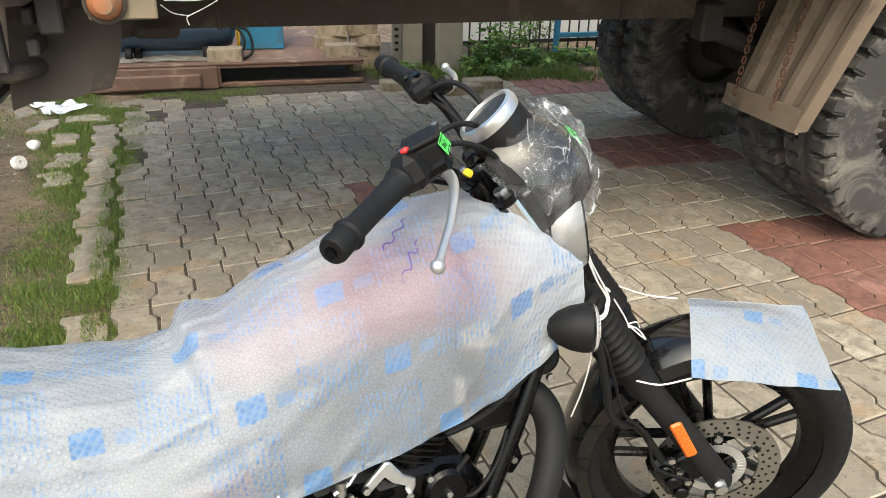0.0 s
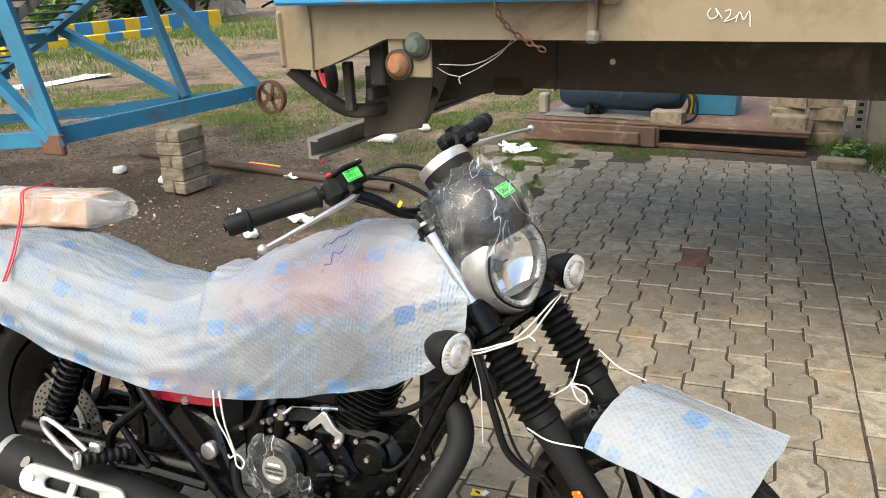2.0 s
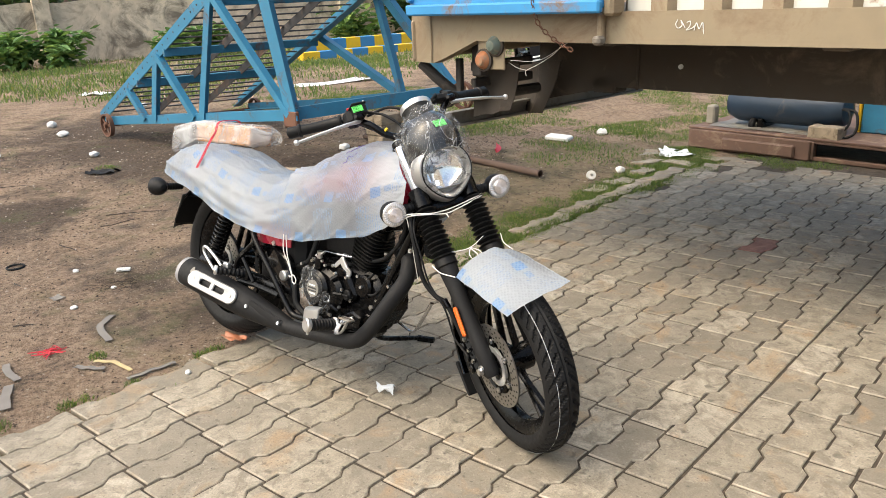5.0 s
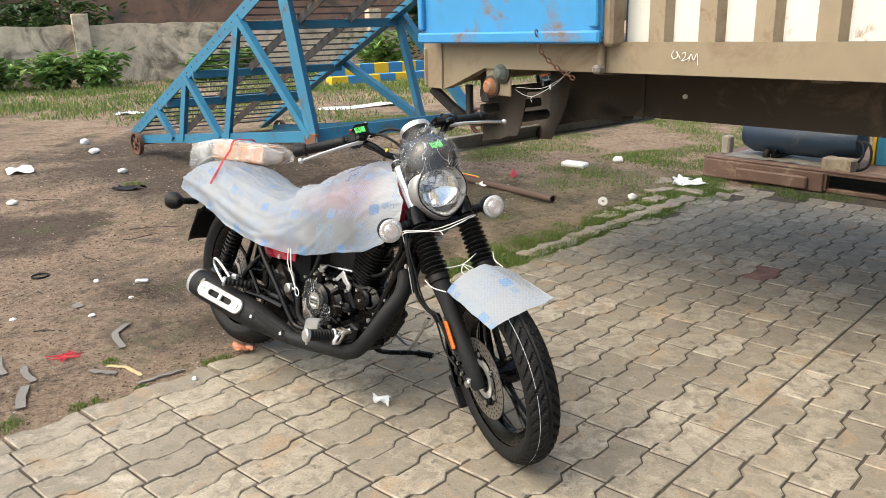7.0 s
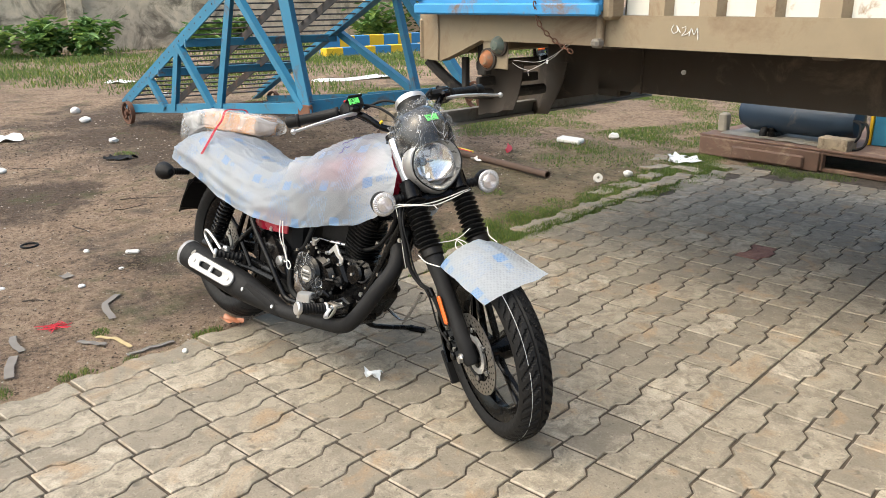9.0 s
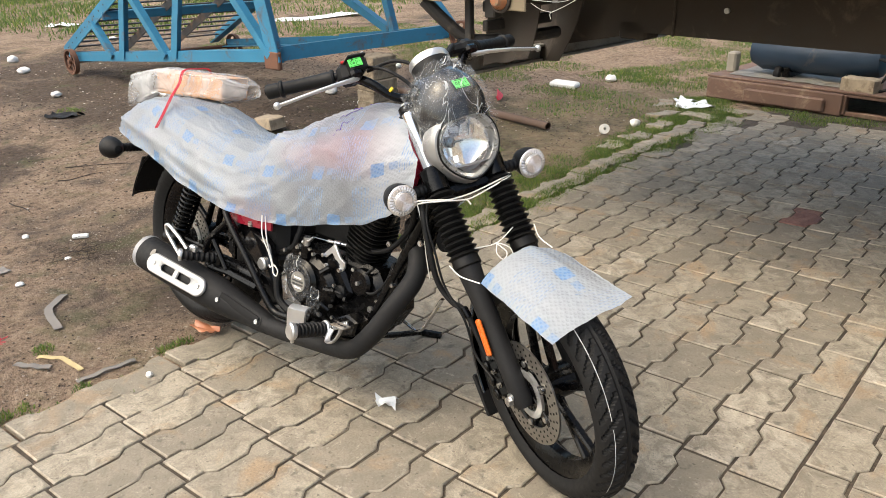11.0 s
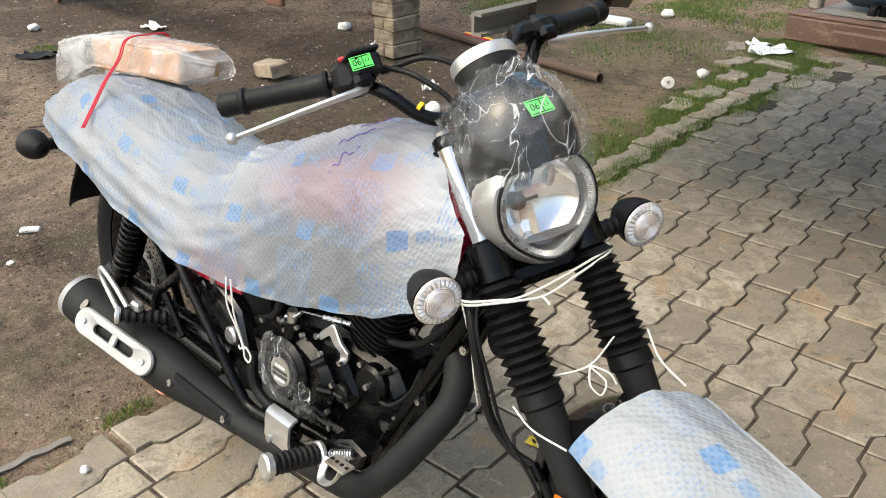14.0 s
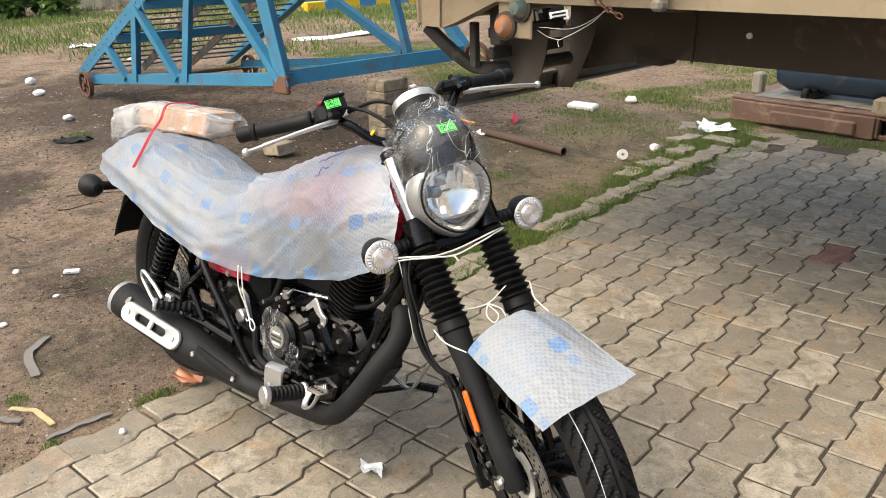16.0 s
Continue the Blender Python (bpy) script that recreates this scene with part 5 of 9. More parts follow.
def indicator(parent, c, side, M, front=True):
    """A round turn lamp on a ribbed rubber stalk."""
    ah = AHEAD if front else Vector((-1, 0, 0))
    c = Vector(c)
    m = facing(c, ah, UPW if front else (0, 0, 1))
    prof = [(0.0, -0.066), (0.014, -0.063), (0.026, -0.05), (0.035, -0.03), (0.0385, -0.012), (0.0385, 0.0)]
    body = part("turn_lamp", Geo().lathe(prof, 24, m), BLACK_PLASTIC, parent, "black turn lamp with clear round lens", M)
    if front:
        g = lens_disc(m)
        lens = part("lens", g, LAMP_CLEAR, body, "clear ribbed lens", M)
        rings = [(0.0225 - 0.0225 * q / 18, 0.0128 + 0.0018 * math.sqrt(1 - (1 - q / 18) ** 2) + 0.0009 * (q % 2)) for q in range(19)]
        part("inner_lens", Geo().lathe(rings, 36, m), INNER_LENS, lens, "pale ringed middle", M)
    else:
        g = Geo().lathe([(0.0385, 0.0), (0.034, 0.006), (0.0, 0.01)], 24, m)
        part("lens", g, LAMP_CLEAR, body, "", M)
    inner = c - ah * 0.022 + Vector((0, -side * 0.03, 0))
    end = inner + Vector((0, -side * 0.075, 0))
    pts = [inner + (end - inner) * (i / 24) for i in range(25)]
    rs = [0.014 + (0.002 if (i // 2) % 2 else 0) for i in range(25)]
    part("stalk", Geo().tube(pts, rs, 14), GAITER, body, "", M)
    return body


def lamp_clear():
    s = Nodes("ribbed_clear_lens")
    tc = s.coords()
    w = s.n("ShaderNodeTexVoronoi", Scale=420.0)
    s.l(tc, w.inputs["Vector"])
    f = s.ramp(w.outputs["Distance"], [(0.0, (0.9, 0.88, 0.86)), (0.6, (0.6, 0.57, 0.55)), (1.0, (0.35, 0.32, 0.3))])
    s.base(s.mix(0.4, f, (0.60, 0.58, 0.56)), 0.10, 0.45)
    s.b.inputs["Coat Weight"].default_value = 1.0
    return s.m


LAMP_CLEAR = lamp_clear()


def front_end(t):
    M = FORK
    w, m = alloy_wheel(t, "front_wheel", AXLE, 0.286, 0.052, 0.230, M, 46, 5, "black cast alloy front wheel with five twin spokes")
    brake_disc(w, m, 0.062, 0.128, M)
    part("axle_rod", Geo().cyl((-0.012, -0.112, 0.350), (-0.012, 0.112, 0.350), 0.011, None, 14), STEEL, t, "", M)
    for s in (-1, 1):
        y = 0.0825 * s
        part("fork_leg", Geo().tube([(-0.012, y, 0.317), (-0.012, y, 0.332), (-0.013, y, 0.40), (-0.023, y, 0.60), (-0.027, y, 0.70)], [0.018, 0.026, 0.025, 0.026, 0.033], 18), EXHAUST, t, "matt black lower fork leg", M)
        gaiter(t, (-0.027, y, 0.695), (-0.027, y, 0.868), M)
        part("gaiter_collar", Geo().cyl((-0.026, y, 0.672), (-0.027, y, 0.703), 0.036, 0.034, 20, None, 0.004), GAITER, t, "", M)
        part("fork_tube", Geo().cyl((-0.027, y, 0.93), (-0.027, y, 1.085), 0.019, None, 20), CHROME, t, "polished steel fork tube", M)
        part("yoke_clamp", Geo().cyl((-0.027, y, 0.868), (-0.027, y, 0.935), 0.031, None, 20, None, 0.005), BLACK_SATIN, t, "", M)
        part("fork_cap", Geo().cyl((-0.027, y, 1.085), (-0.027, y, 1.105), 0.022, None, 20, None, 0.004), BLACK_SATIN, t, "", M)
        part("fork_nut", Geo().cyl((-0.027, y, 1.105), (-0.027, y, 1.112), 0.012, None, 6), STEEL, t, "", M)
        indicator(t, Vector((-0.018, 0.185 * s, 0.876)), s, M)
    part("axle_nut", Geo().cyl((-0.014, -0.109, 0.343), (-0.014, -0.121, 0.343), 0.012, None, 6), STEEL, t, "", M)
    part("lower_yoke", Geo().box((-0.046, 0, 0.868), (0.05, 0.16, 0.04), None, 0.012), BLACK_SATIN, t, "", M)
    part("top_yoke", Geo().box((-0.062, 0, 1.078), (0.06, 0.22, 0.022), None, 0.008), BLACK_SATIN, t, "", M)
    part("steering_stem", Geo().cyl((-0.085, 0, 0.85), (-0.085, 0, 1.1), 0.028, None, 18), BLACK_SATIN, t, "", M)
    # reflector and brake caliper on the right leg
    part("reflector", Geo().box((0, 0, 0), (0.023, 0.009, 0.092), Matrix.Translation((-0.0175, -0.115, 0.502)) @ pose(0, 0, 0, 0, 5.6, 0), 0.004), ORANGE, t, "orange side reflector", M)
    cal = part("brake_caliper", Geo().box((-0.085, -0.078, 0.40), (0.06, 0.05, 0.11), None, 0.014), BLACK_SATIN, t, "black disc brake caliper", M)
    for dz in (-0.035, 0.0, 0.035):
        part("piston_cap", Geo().cyl((-0.085, -0.100, 0.40 + dz), (-0.085, -0.112, 0.40 + dz), 0.015, None, 14, None, 0.003), BLACK_SATIN, cal, "", M)
        bolt(cal, (-0.062, -0.1, 0.418 + dz), (0, -1, 0), 0.007, M)
    part("caliper_bracket", Geo().box((-0.045, -0.085, 0.40), (0.06, 0.015, 0.07), None, 0.004), BLACK_SATIN, t, "", M)
    # front mudguard
    rows = []
    for i in range(25):
        th = radians(176 - 112 * i / 24)
        row = []
        for j in range(11):
            k = -1 + 0.2 * j
            r = 0.298 - 0.03 * k * k - (0.012 if abs(k) == 1 else 0)
            row.append((r * math.cos(th), 0.068 * math.sin(k * 1.35) / math.sin(1.35), 0.350 + r * math.sin(th)))
        rows.append(row)
    part("front_mudguard", Geo().slab(rows, 0.004), BLACK_GLOSS, t, "glossy black front mudguard", M)
    part("mud_flap", Geo().box((-0.335, 0, 0.36), (0.012, 0.11, 0.12), pose(0, 0, 0, 0, 0, 0), 0.004), BLACK_PLASTIC, t, "", M)
    # headlamp, cowl, clocks
    hc = Vector((0.034, 0.005, 0.956))
    hm = facing(hc, LAMP_AXIS, UPW)
    def lamp_ring(r, top=0.98, bot=1.06, n=48):
        pts = []
        for k in range(n):
            a = 2 * math.pi * k / n
            x, y = math.cos(a), math.sin(a)
            sx = 1.0 if y > -0.25 else 1.0 - 0.26 * ((-y - 0.25) / 0.75) ** 1.6
            pts.append((r * x * sx, r * y * (top if y > 0 else bot)))
        return pts

    def stack(levels):
        return [[(x, y + dy, z) for x, y in lamp_ring(r)] for r, z, dy in levels]

    lens_m = hm @ Matrix.Translation((0.005, 0.0, 0.0))
    lamp = part("headlamp", Geo().sheet(stack([(0.080, 0.006, 0), (0.086, 0.004, 0), (0.0915, -0.004, 0), (0.0955, -0.018, 0), (0.0975, -0.036, 0), (0.0955, -0.048, 0.0), (0.090, -0.050, 0.0)]), hm, True), SILVER_PAINT, t, "smooth grey headlamp shell with rounded lower edge", M)
    part("back_shell", Geo().sheet(stack([(0.0925, -0.045, 0), (0.0905, -0.064, 0.0), (0.080, -0.10, 0.004), (0.058, -0.125, 0.008), (0.01, -0.13, 0.01)]), hm, True), BLACK_PLASTIC, lamp, "matt black lamp back", M)
    part("rubber_ring", Geo().sheet(stack([(0.0865, 0.002, 0), (0.0865, 0.0065, 0), (0.0845, 0.0085, 0), (0.0825, 0.0075, 0), (0.082, 0.002, 0)]), lens_m, True), BLACK_PLASTIC, lamp, "thin black rubber ring", M)
    part("bezel", Geo().sheet(stack([(0.0825, 0.004, 0), (0.0815, 0.0085, 0), (0.0785, 0.0085, 0), (0.070, 0.002, 0), (0.066, -0.008, 0), (0.065, -0.014, 0)]), lens_m, True), BEZEL, lamp, "grey inner bezel", M)
    teeth = Geo()
    ring = lamp_ring(1.0, n=320)
    teeth.sheet([[(x * r, y * r, lift + (0.0014 if i % 2 else 0.0)) for i, (x, y) in enumerate(ring)] for r, lift in ((0.0780, 0.0090), (0.0745, 0.0066), (0.0705, 0.0030))], lens_m, True)
    part("ribbed_ring", teeth, BEZEL, lamp, "finely ribbed ring", M, False)
    bowl = part("reflector_bowl", Geo().sheet(stack([(0.067, -0.010, 0), (0.060, -0.022, 0), (0.048, -0.032, 0), (0.030, -0.039, 0), (0.013, -0.042, 0), (0.001, -0.042, 0)]), lens_m, True), MIRROR, lamp, "mirror bowl", M, True, 180)
    for x, y, w, h, tx, ty in ((-0.018, 0.032, 0.026, 0.030, 24, -14), (0.008, 0.034, 0.022, 0.034, 34, 6), (0.031, 0.026, 0.020, 0.032, 18, 22), (-0.042, -0.012, 0.020, 0.030, -6, -34), (-0.030, -0.036, 0.022, 0.020, -26, -22)):
        part("facet", Geo().box((0, 0, 0), (w, h, 0.003), lens_m @ pose(x, y, -0.030, tx, ty, 0), 0.001), MIRROR, bowl, "", M)
    part("chin_shelf", Geo().sheet([[(-0.046 + 0.092 * q / 8, -0.050 - 0.004 * math.sin(math.pi * q / 8), z) for q in range(9)] for z in (-0.028, 0.006)], lens_m), SILVER_PAINT, lamp, "", M)
    bulb = part("bulb_holder", Geo().lathe([(0.0, 0.0), (0.011, -0.001), (0.013, -0.006), (0.013, -0.024)], 20, lens_m @ Matrix.Translation((-0.040, 0.010, -0.006))), DARK_CHROME, lamp, "dark chrome bulb cap", M)
    part("bulb_stay", Geo().box((-0.022, 0.008, -0.016), (0.036, 0.005, 0.004), lens_m, 0.001), DARK_CHROME, bulb, "", M)
    glass = part("lens", Geo().sheet(stack([(0.0805, 0.009, 0), (0.076, 0.014, 0), (0.060, 0.020, 0), (0.035, 0.024, 0), (0.001, 0.025, 0)]), lens_m, True), LENS, lamp, "clear bowed lens", M, True, 180)
    glass.visible_shadow = False
    # smoked fly screen and clock pod
    rows = []
    for i in range(13):
        k = i / 12
        c = hc + Vector((0, 0.006, 0)) + UPW * (0.074 + 0.102 * math.sin(k * 1.45)) + AHEAD * (0.02 - 0.045 * k - 0.06 * k * k)
        wid = 0.094 + 0.016 * math.sin(k * math.pi) - 0.035 * k
        row = []
        for j in range(15):
            a = -1.35 + 2.7 * j / 14
            row.append(c + Vector((0, wid * math.sin(a) / math.sin(1.35), 0)) - AHEAD * (0.075 * (1 - math.cos(a)) / (1 - math.cos(1.35))) - UPW * (0.07 * (1 - math.cos(a)) * (1 - 0.3 * k)))
        rows.append(row)
    part("fly_screen", Geo().slab(rows, 0.004), BLACK_GLOSS, t, "smoked black fly screen over the headlamp", M)
    sc = Vector((0.010, 0.006, 1.168))
    sd = Vector((-0.12, 0, 1.0))
    sm = facing(sc, sd, (0, 1, 0))
    pod = part("clock_pod", Geo().lathe([(0.0, -0.10), (0.034, -0.098), (0.047, -0.085), (0.0525, -0.05), (0.0525, 0.02), (0.051, 0.026)], 32, sm), BLACK_PLASTIC, t, "round black speedometer pod", M)
    part("clock_rim", Geo().lathe([(0.0530, 0.012), (0.0545, 0.022), (0.052, 0.031), (0.045, 0.033), (0.043, 0.026)], 32, sm), ALLOY, pod, "chrome rim", M)
    part("clock_face", Geo().lathe([(0.044, 0.028), (0.0, 0.028)], 32, sm), DIAL, pod, "", M)
    handlebar(t)


BEZEL = plain("grey_bezel", (0.32, 0.32, 0.315), 0.3, 0.6, 0.06, 40, 0.0)
DARK_CHROME = plain("dark_chrome", (0.25, 0.25, 0.26), 0.15, 1.0, 0.1, 40, 0.0)
MIRROR = plain("mirror_bowl", (0.92, 0.92, 0.92), 0.16, 0.9, 0.04, 50, 0.05, dist=0.001)
DIAL = plain("dark_dial", (0.018, 0.018, 0.020), 0.45, 0.0, 0.2, 60, 0.0, 0.15)


def handlebar(t):
    M = FORK
    line = [(-0.135, -0.27, 1.264), (-0.095, -0.185, 1.248), (-0.068, -0.135, 1.205), (-0.06, -0.095, 1.155), (-0.055, -0.05, 1.135), (-0.055, 0.05, 1.135)]
    full = catmull(line + [(x, -y, z) for x, y, z in line[:-2]][::-1], 8)
    part("handlebar", Geo().tube(full, 0.011, 14), BLACK_SATIN, t, "black tubular handlebar", M)
    for y in (-0.04, 0.04):
        part("bar_clamp", Geo().box((-0.055, y, 1.12), (0.04, 0.03, 0.06), None, 0.008), BLACK_SATIN, t, "", M)
        bolt(t, (-0.065, y, 1.15), (0, 0, 1), 0.006, M)
    for s in (-1, 1):
        a, b = Vector((-0.104, 0.205 * s, 1.252)), Vector((-0.171, 0.367 * s, 1.281))
        d = (b - a).normalized()
        pts, rs = [], []
        for k, r in ((0, 0.021), (0.03, 0.022), (0.06, 0.0185), (0.5, 0.0165), (0.74, 0.017), (0.76, 0.022), (0.79, 0.022), (0.81, 0.0185), (0.97, 0.0195), (1.0, 0.017)):
            pts.append(a + (b - a) * k)
            rs.append(r)
        part("grip", Geo().tube(pts, rs, 18), BLACK_PLASTIC, t, "black rubber handlebar grip", M)
        part("bar_end", Geo().cyl(b, b + d * 0.004, 0.008, None, 12), BLACK_SATIN, t, "", M)
        m = facing(a - d * 0.035, d, (0, 0, 1))
        sw = part("switch_housing", Geo().box((0, 0, 0), (0.05, 0.056, 0.055), m, 0.014), BLACK_PLASTIC, t, "black switch housing", M)
        part("button", Geo().box((0, 0, 0), (0.012, 0.008, 0.012), m @ Matrix.Translation((0.012, 0.03, 0.006)), 0.003), RED_PLASTIC if s < 0 else BLACK_PLASTIC, sw, "", M)
        part("button", Geo().cyl((0.0, 0, 0), (0.0, 0, 0.006), 0.007, None, 12, m @ Matrix.Translation((-0.004, 0.026, -0.012)) @ pose(0, 0, 0, -90, 0, 0)), BLACK_SATIN, sw, "", M)
        piv = Vector((-0.058, 0.165 * s, 1.218))
        lev = catmull([piv, (-0.049, 0.185 * s, 1.212), (-0.045, 0.22 * s, 1.208), (-0.053, 0.29 * s, 1.203), (-0.068, 0.35 * s, 1.200), (-0.074, 0.378 * s, 1.199)], 6)
        n = len(lev)
        part("lever", Geo().tube(lev, [0.0095 - 0.0035 * min(1, i / (n * 0.6)) for i in range(n)], 12, True, None, 0.75), ALLOY, t, "silver alloy lever with ball end", M)
        part("lever_ball", Geo().lathe([(0.0001, -0.0095)] + [(0.0095 * math.cos(q), 0.0095 * math.sin(q)) for q in (-1.2, -0.8, -0.4, 0, 0.4, 0.8, 1.2)] + [(0.0001, 0.0095)], 16, Matrix.Translation(lev[-1])), ALLOY, t, "", M, True, 180)
        part("lever_bracket", Geo().box((-0.066, 0.165 * s, 1.228), (0.06, 0.035, 0.025), None, 0.008), BLACK_SATIN, t, "", M)
    part("hose_ferrule", Geo().cyl((-0.0735, -0.113, 0.590), (-0.0715, -0.110, 0.560), 0.0095, None, 12, None, 0.002), BLACK_SATIN, t, "", M)
    # brake fluid reservoir, its cap and the dated sticker
    rm = facing((-0.063, -0.155, 1.250), (0.1, 0, 1), (0, 1, 0))
    res = part("brake_reservoir", Geo().box((0, 0, 0), (0.058, 0.046, 0.036), rm, 0.006), BLACK_PLASTIC, t, "black brake fluid reservoir", M)
    part("reservoir_cap", Geo().box((0, 0, 0.021), (0.062, 0.05, 0.008), rm, 0.003), BLACK_PLASTIC, res, "", M)
    for x in (-0.025, 0.025):
        part("bolt", Geo().cyl((x, 0.018 if x > 0 else -0.018, 0.025), (x, 0.018 if x > 0 else -0.018, 0.0275), 0.004, None, 10, rm), STEEL, res, "", M)
    sticker(FORK @ facing((-0.0325, -0.165, 1.250), (1, -0.12, 0.1), (0, 0, 1)), 0.034, 0.022, "small green dated sticker on the brake reservoir")
    # clutch side perch and mirror stubs
    part("clutch_perch", Geo().box((-0.085, 0.15, 1.25), (0.035, 0.07, 0.03), None, 0.008), BLACK_PLASTIC, t, "", M)
    part("yellow_band", Geo().cyl((-0.05, -0.095, 1.168), (-0.0487, -0.0918, 1.1625), 0.0075, None, 12), YELLOW, t, "yellow tape band", M)
    # cables
    for pts, r in (
        ([(-0.09, -0.12, 1.245), (-0.03, -0.06, 1.23), (-0.005, -0.01, 1.17), (-0.02, 0.03, 1.05), (-0.07, 0.04, 0.9)], 0.0045),
        ([(-0.07, -0.13, 1.25), (-0.02, -0.09, 1.2), (-0.01, -0.05, 1.12), (-0.06, -0.05, 0.98)], 0.0045),
        ([(-0.11, -0.16, 1.24), (-0.08, -0.1, 1.17), (-0.05, -0.07, 1.12), (-0.09, -0.06, 1.0)], 0.004),
        ([(-0.09, 0.13, 1.25), (-0.02, 0.1, 1.235), (0.0, 0.04, 1.16), (-0.06, 0.04, 0.98)], 0.005),
        ([(-0.1, 0.17, 1.25), (-0.06, 0.11, 1.19), (-0.05, 0.06, 1.12), (-0.08, 0.05, 1.0)], 0.004),
        ([(-0.07, -0.06, 0.95), (-0.045, -0.12, 0.88), (-0.030, -0.144, 0.824), (-0.060, -0.150, 0.733), (-0.088, -0.146, 0.665), (-0.088, -0.130, 0.612), (-0.072, -0.111, 0.571), (-0.078, -0.1, 0.46)], 0.0075),
        ([(-0.07, -0.05, 0.93), (-0.025, -0.135, 0.83), (-0.045, -0.143, 0.73), (-0.070, -0.140, 0.65), (-0.066, -0.125, 0.56), (-0.09, -0.12, 0.47), (-0.055, -0.115, 0.40)], 0.003),
    ):
        part("cable", Geo().tube(catmull(pts, 10), r, 10), BLACK_PLASTIC, t, "black cable", M)


RED_PLASTIC = plain("red_button", (0.6, 0.03, 0.03), 0.4)


def sticker(m, w, h, label):
    """A green sticker with its month number in black."""
    st = solo("date_sticker", Geo().box((0, 0, 0), (w, h, 0.0008), m, 0.0002), GREEN_LABEL, label, "sticker")
    k = h * 0.12
    part("ink_border", Geo().box((0, h * 0.4, 0.0006), (w * 0.88, k * 0.5, 0.0004), None).box((0, -h * 0.4, 0.0006), (w * 0.88, k * 0.5, 0.0004)).box((0.08 * w, 0, 0.0006), (k * 0.5, h * 0.8, 0.0004)), INK, st, "", m)
    for txt, x, sc in (("06", -0.2 * w, 0.62), ("11", 0.27 * w, 0.45)):
        cu = bpy.data.curves.new("month_number", "FONT")
        cu.body, cu.size, cu.align_x, cu.align_y = txt, h * sc, "CENTER", "CENTER"
        cu.extrude = 0.0002
        cu.materials.append(INK)
        ob = new("month_number", cu)
        ob.parent = st
        ob.matrix_basis = WORLD[st].inverted() @ m @ Matrix.Translation((x, 0, 0.0008))
    return st


def coil(a, b, r, wire, turns):
    a, b = Vector(a), Vector(b)
    x, y = frame_of(b - a)
    n = turns * 14
    return Geo().tube([a + (b - a) * (i / n) + r * (math.cos(2 * math.pi * i / 14) * x + math.sin(2 * math.pi * i / 14) * y) for i in range(n + 1)], wire, 7)


def rear_end(t):
    M = BIKE
    w, m = alloy_wheel(t, "rear_wheel", (0.045, 0.01, 0.313), 0.313, 0.068, 0.205, M, 46, 5, "black cast alloy rear wheel")
    brake_disc(w, m, 0.075, 0.11, M)
    for s in (-1, 1):
        y = 0.135 * s
        part("shock_absorber", Geo().tube([(0.075, y, 0.315), (0.085, y, 0.34), (0.09, y, 0.35), (0.185, y, 0.55), (0.2, y, 0.58)], [0.02, 0.02, 0.014, 0.014, 0.018], 14), BLACK_SATIN, t, "black rear shock absorber", M)
        part("spring", coil((0.088, y, 0.35), (0.19, y, 0.56), 0.027, 0.0055, 13), BLACK_SATIN, t, "black coil spring", M)
        part("swing_arm", Geo().tube([(-0.03, y * 0.8, 0.305), (0.2, y * 0.8, 0.30), (0.5, y * 0.75, 0.29)], [0.024, 0.022, 0.026], 12), BLACK_SATIN, t, "", M)
    # rear mudguard and plate holder
    rows = []
    for i in range(17):
        th = radians(165 - 125 * i / 16)
        rows.append([((0.345 - 0.03 * k * k) * math.cos(th), 0.088 * math.sin(k * 1.3) / math.sin(1.3), 0.305 + (0.345 - 0.03 * k * k) * math.sin(th)) for k in [-1 + 0.25 * j for j in range(9)]])
    part("rear_mudguard", Geo().slab(rows, 0.004), BLACK_PLASTIC, t, "black plastic rear mudguard", M)
    part("plate_holder", Geo().box((0, 0, 0), (0.012, 0.17, 0.15), pose(-0.275, 0.0, 0.475, 0, 25, 0), 0.004).box((0, 0, 0), (0.1, 0.13, 0.02), pose(-0.21, 0, 0.545, 0, -10, 0), 0.006), BLACK_PLASTIC, t, "black number plate holder without a plate", M)
    part("tail_lamp", Geo().box((-0.29, 0, 0.60), (0.05, 0.12, 0.06), None, 0.015), RED_PAINT, t, "", M)
    for s in (-1, 1):
        indicator(t, Vector((-0.305, 0.172 * s, 0.572)), s, M, False)


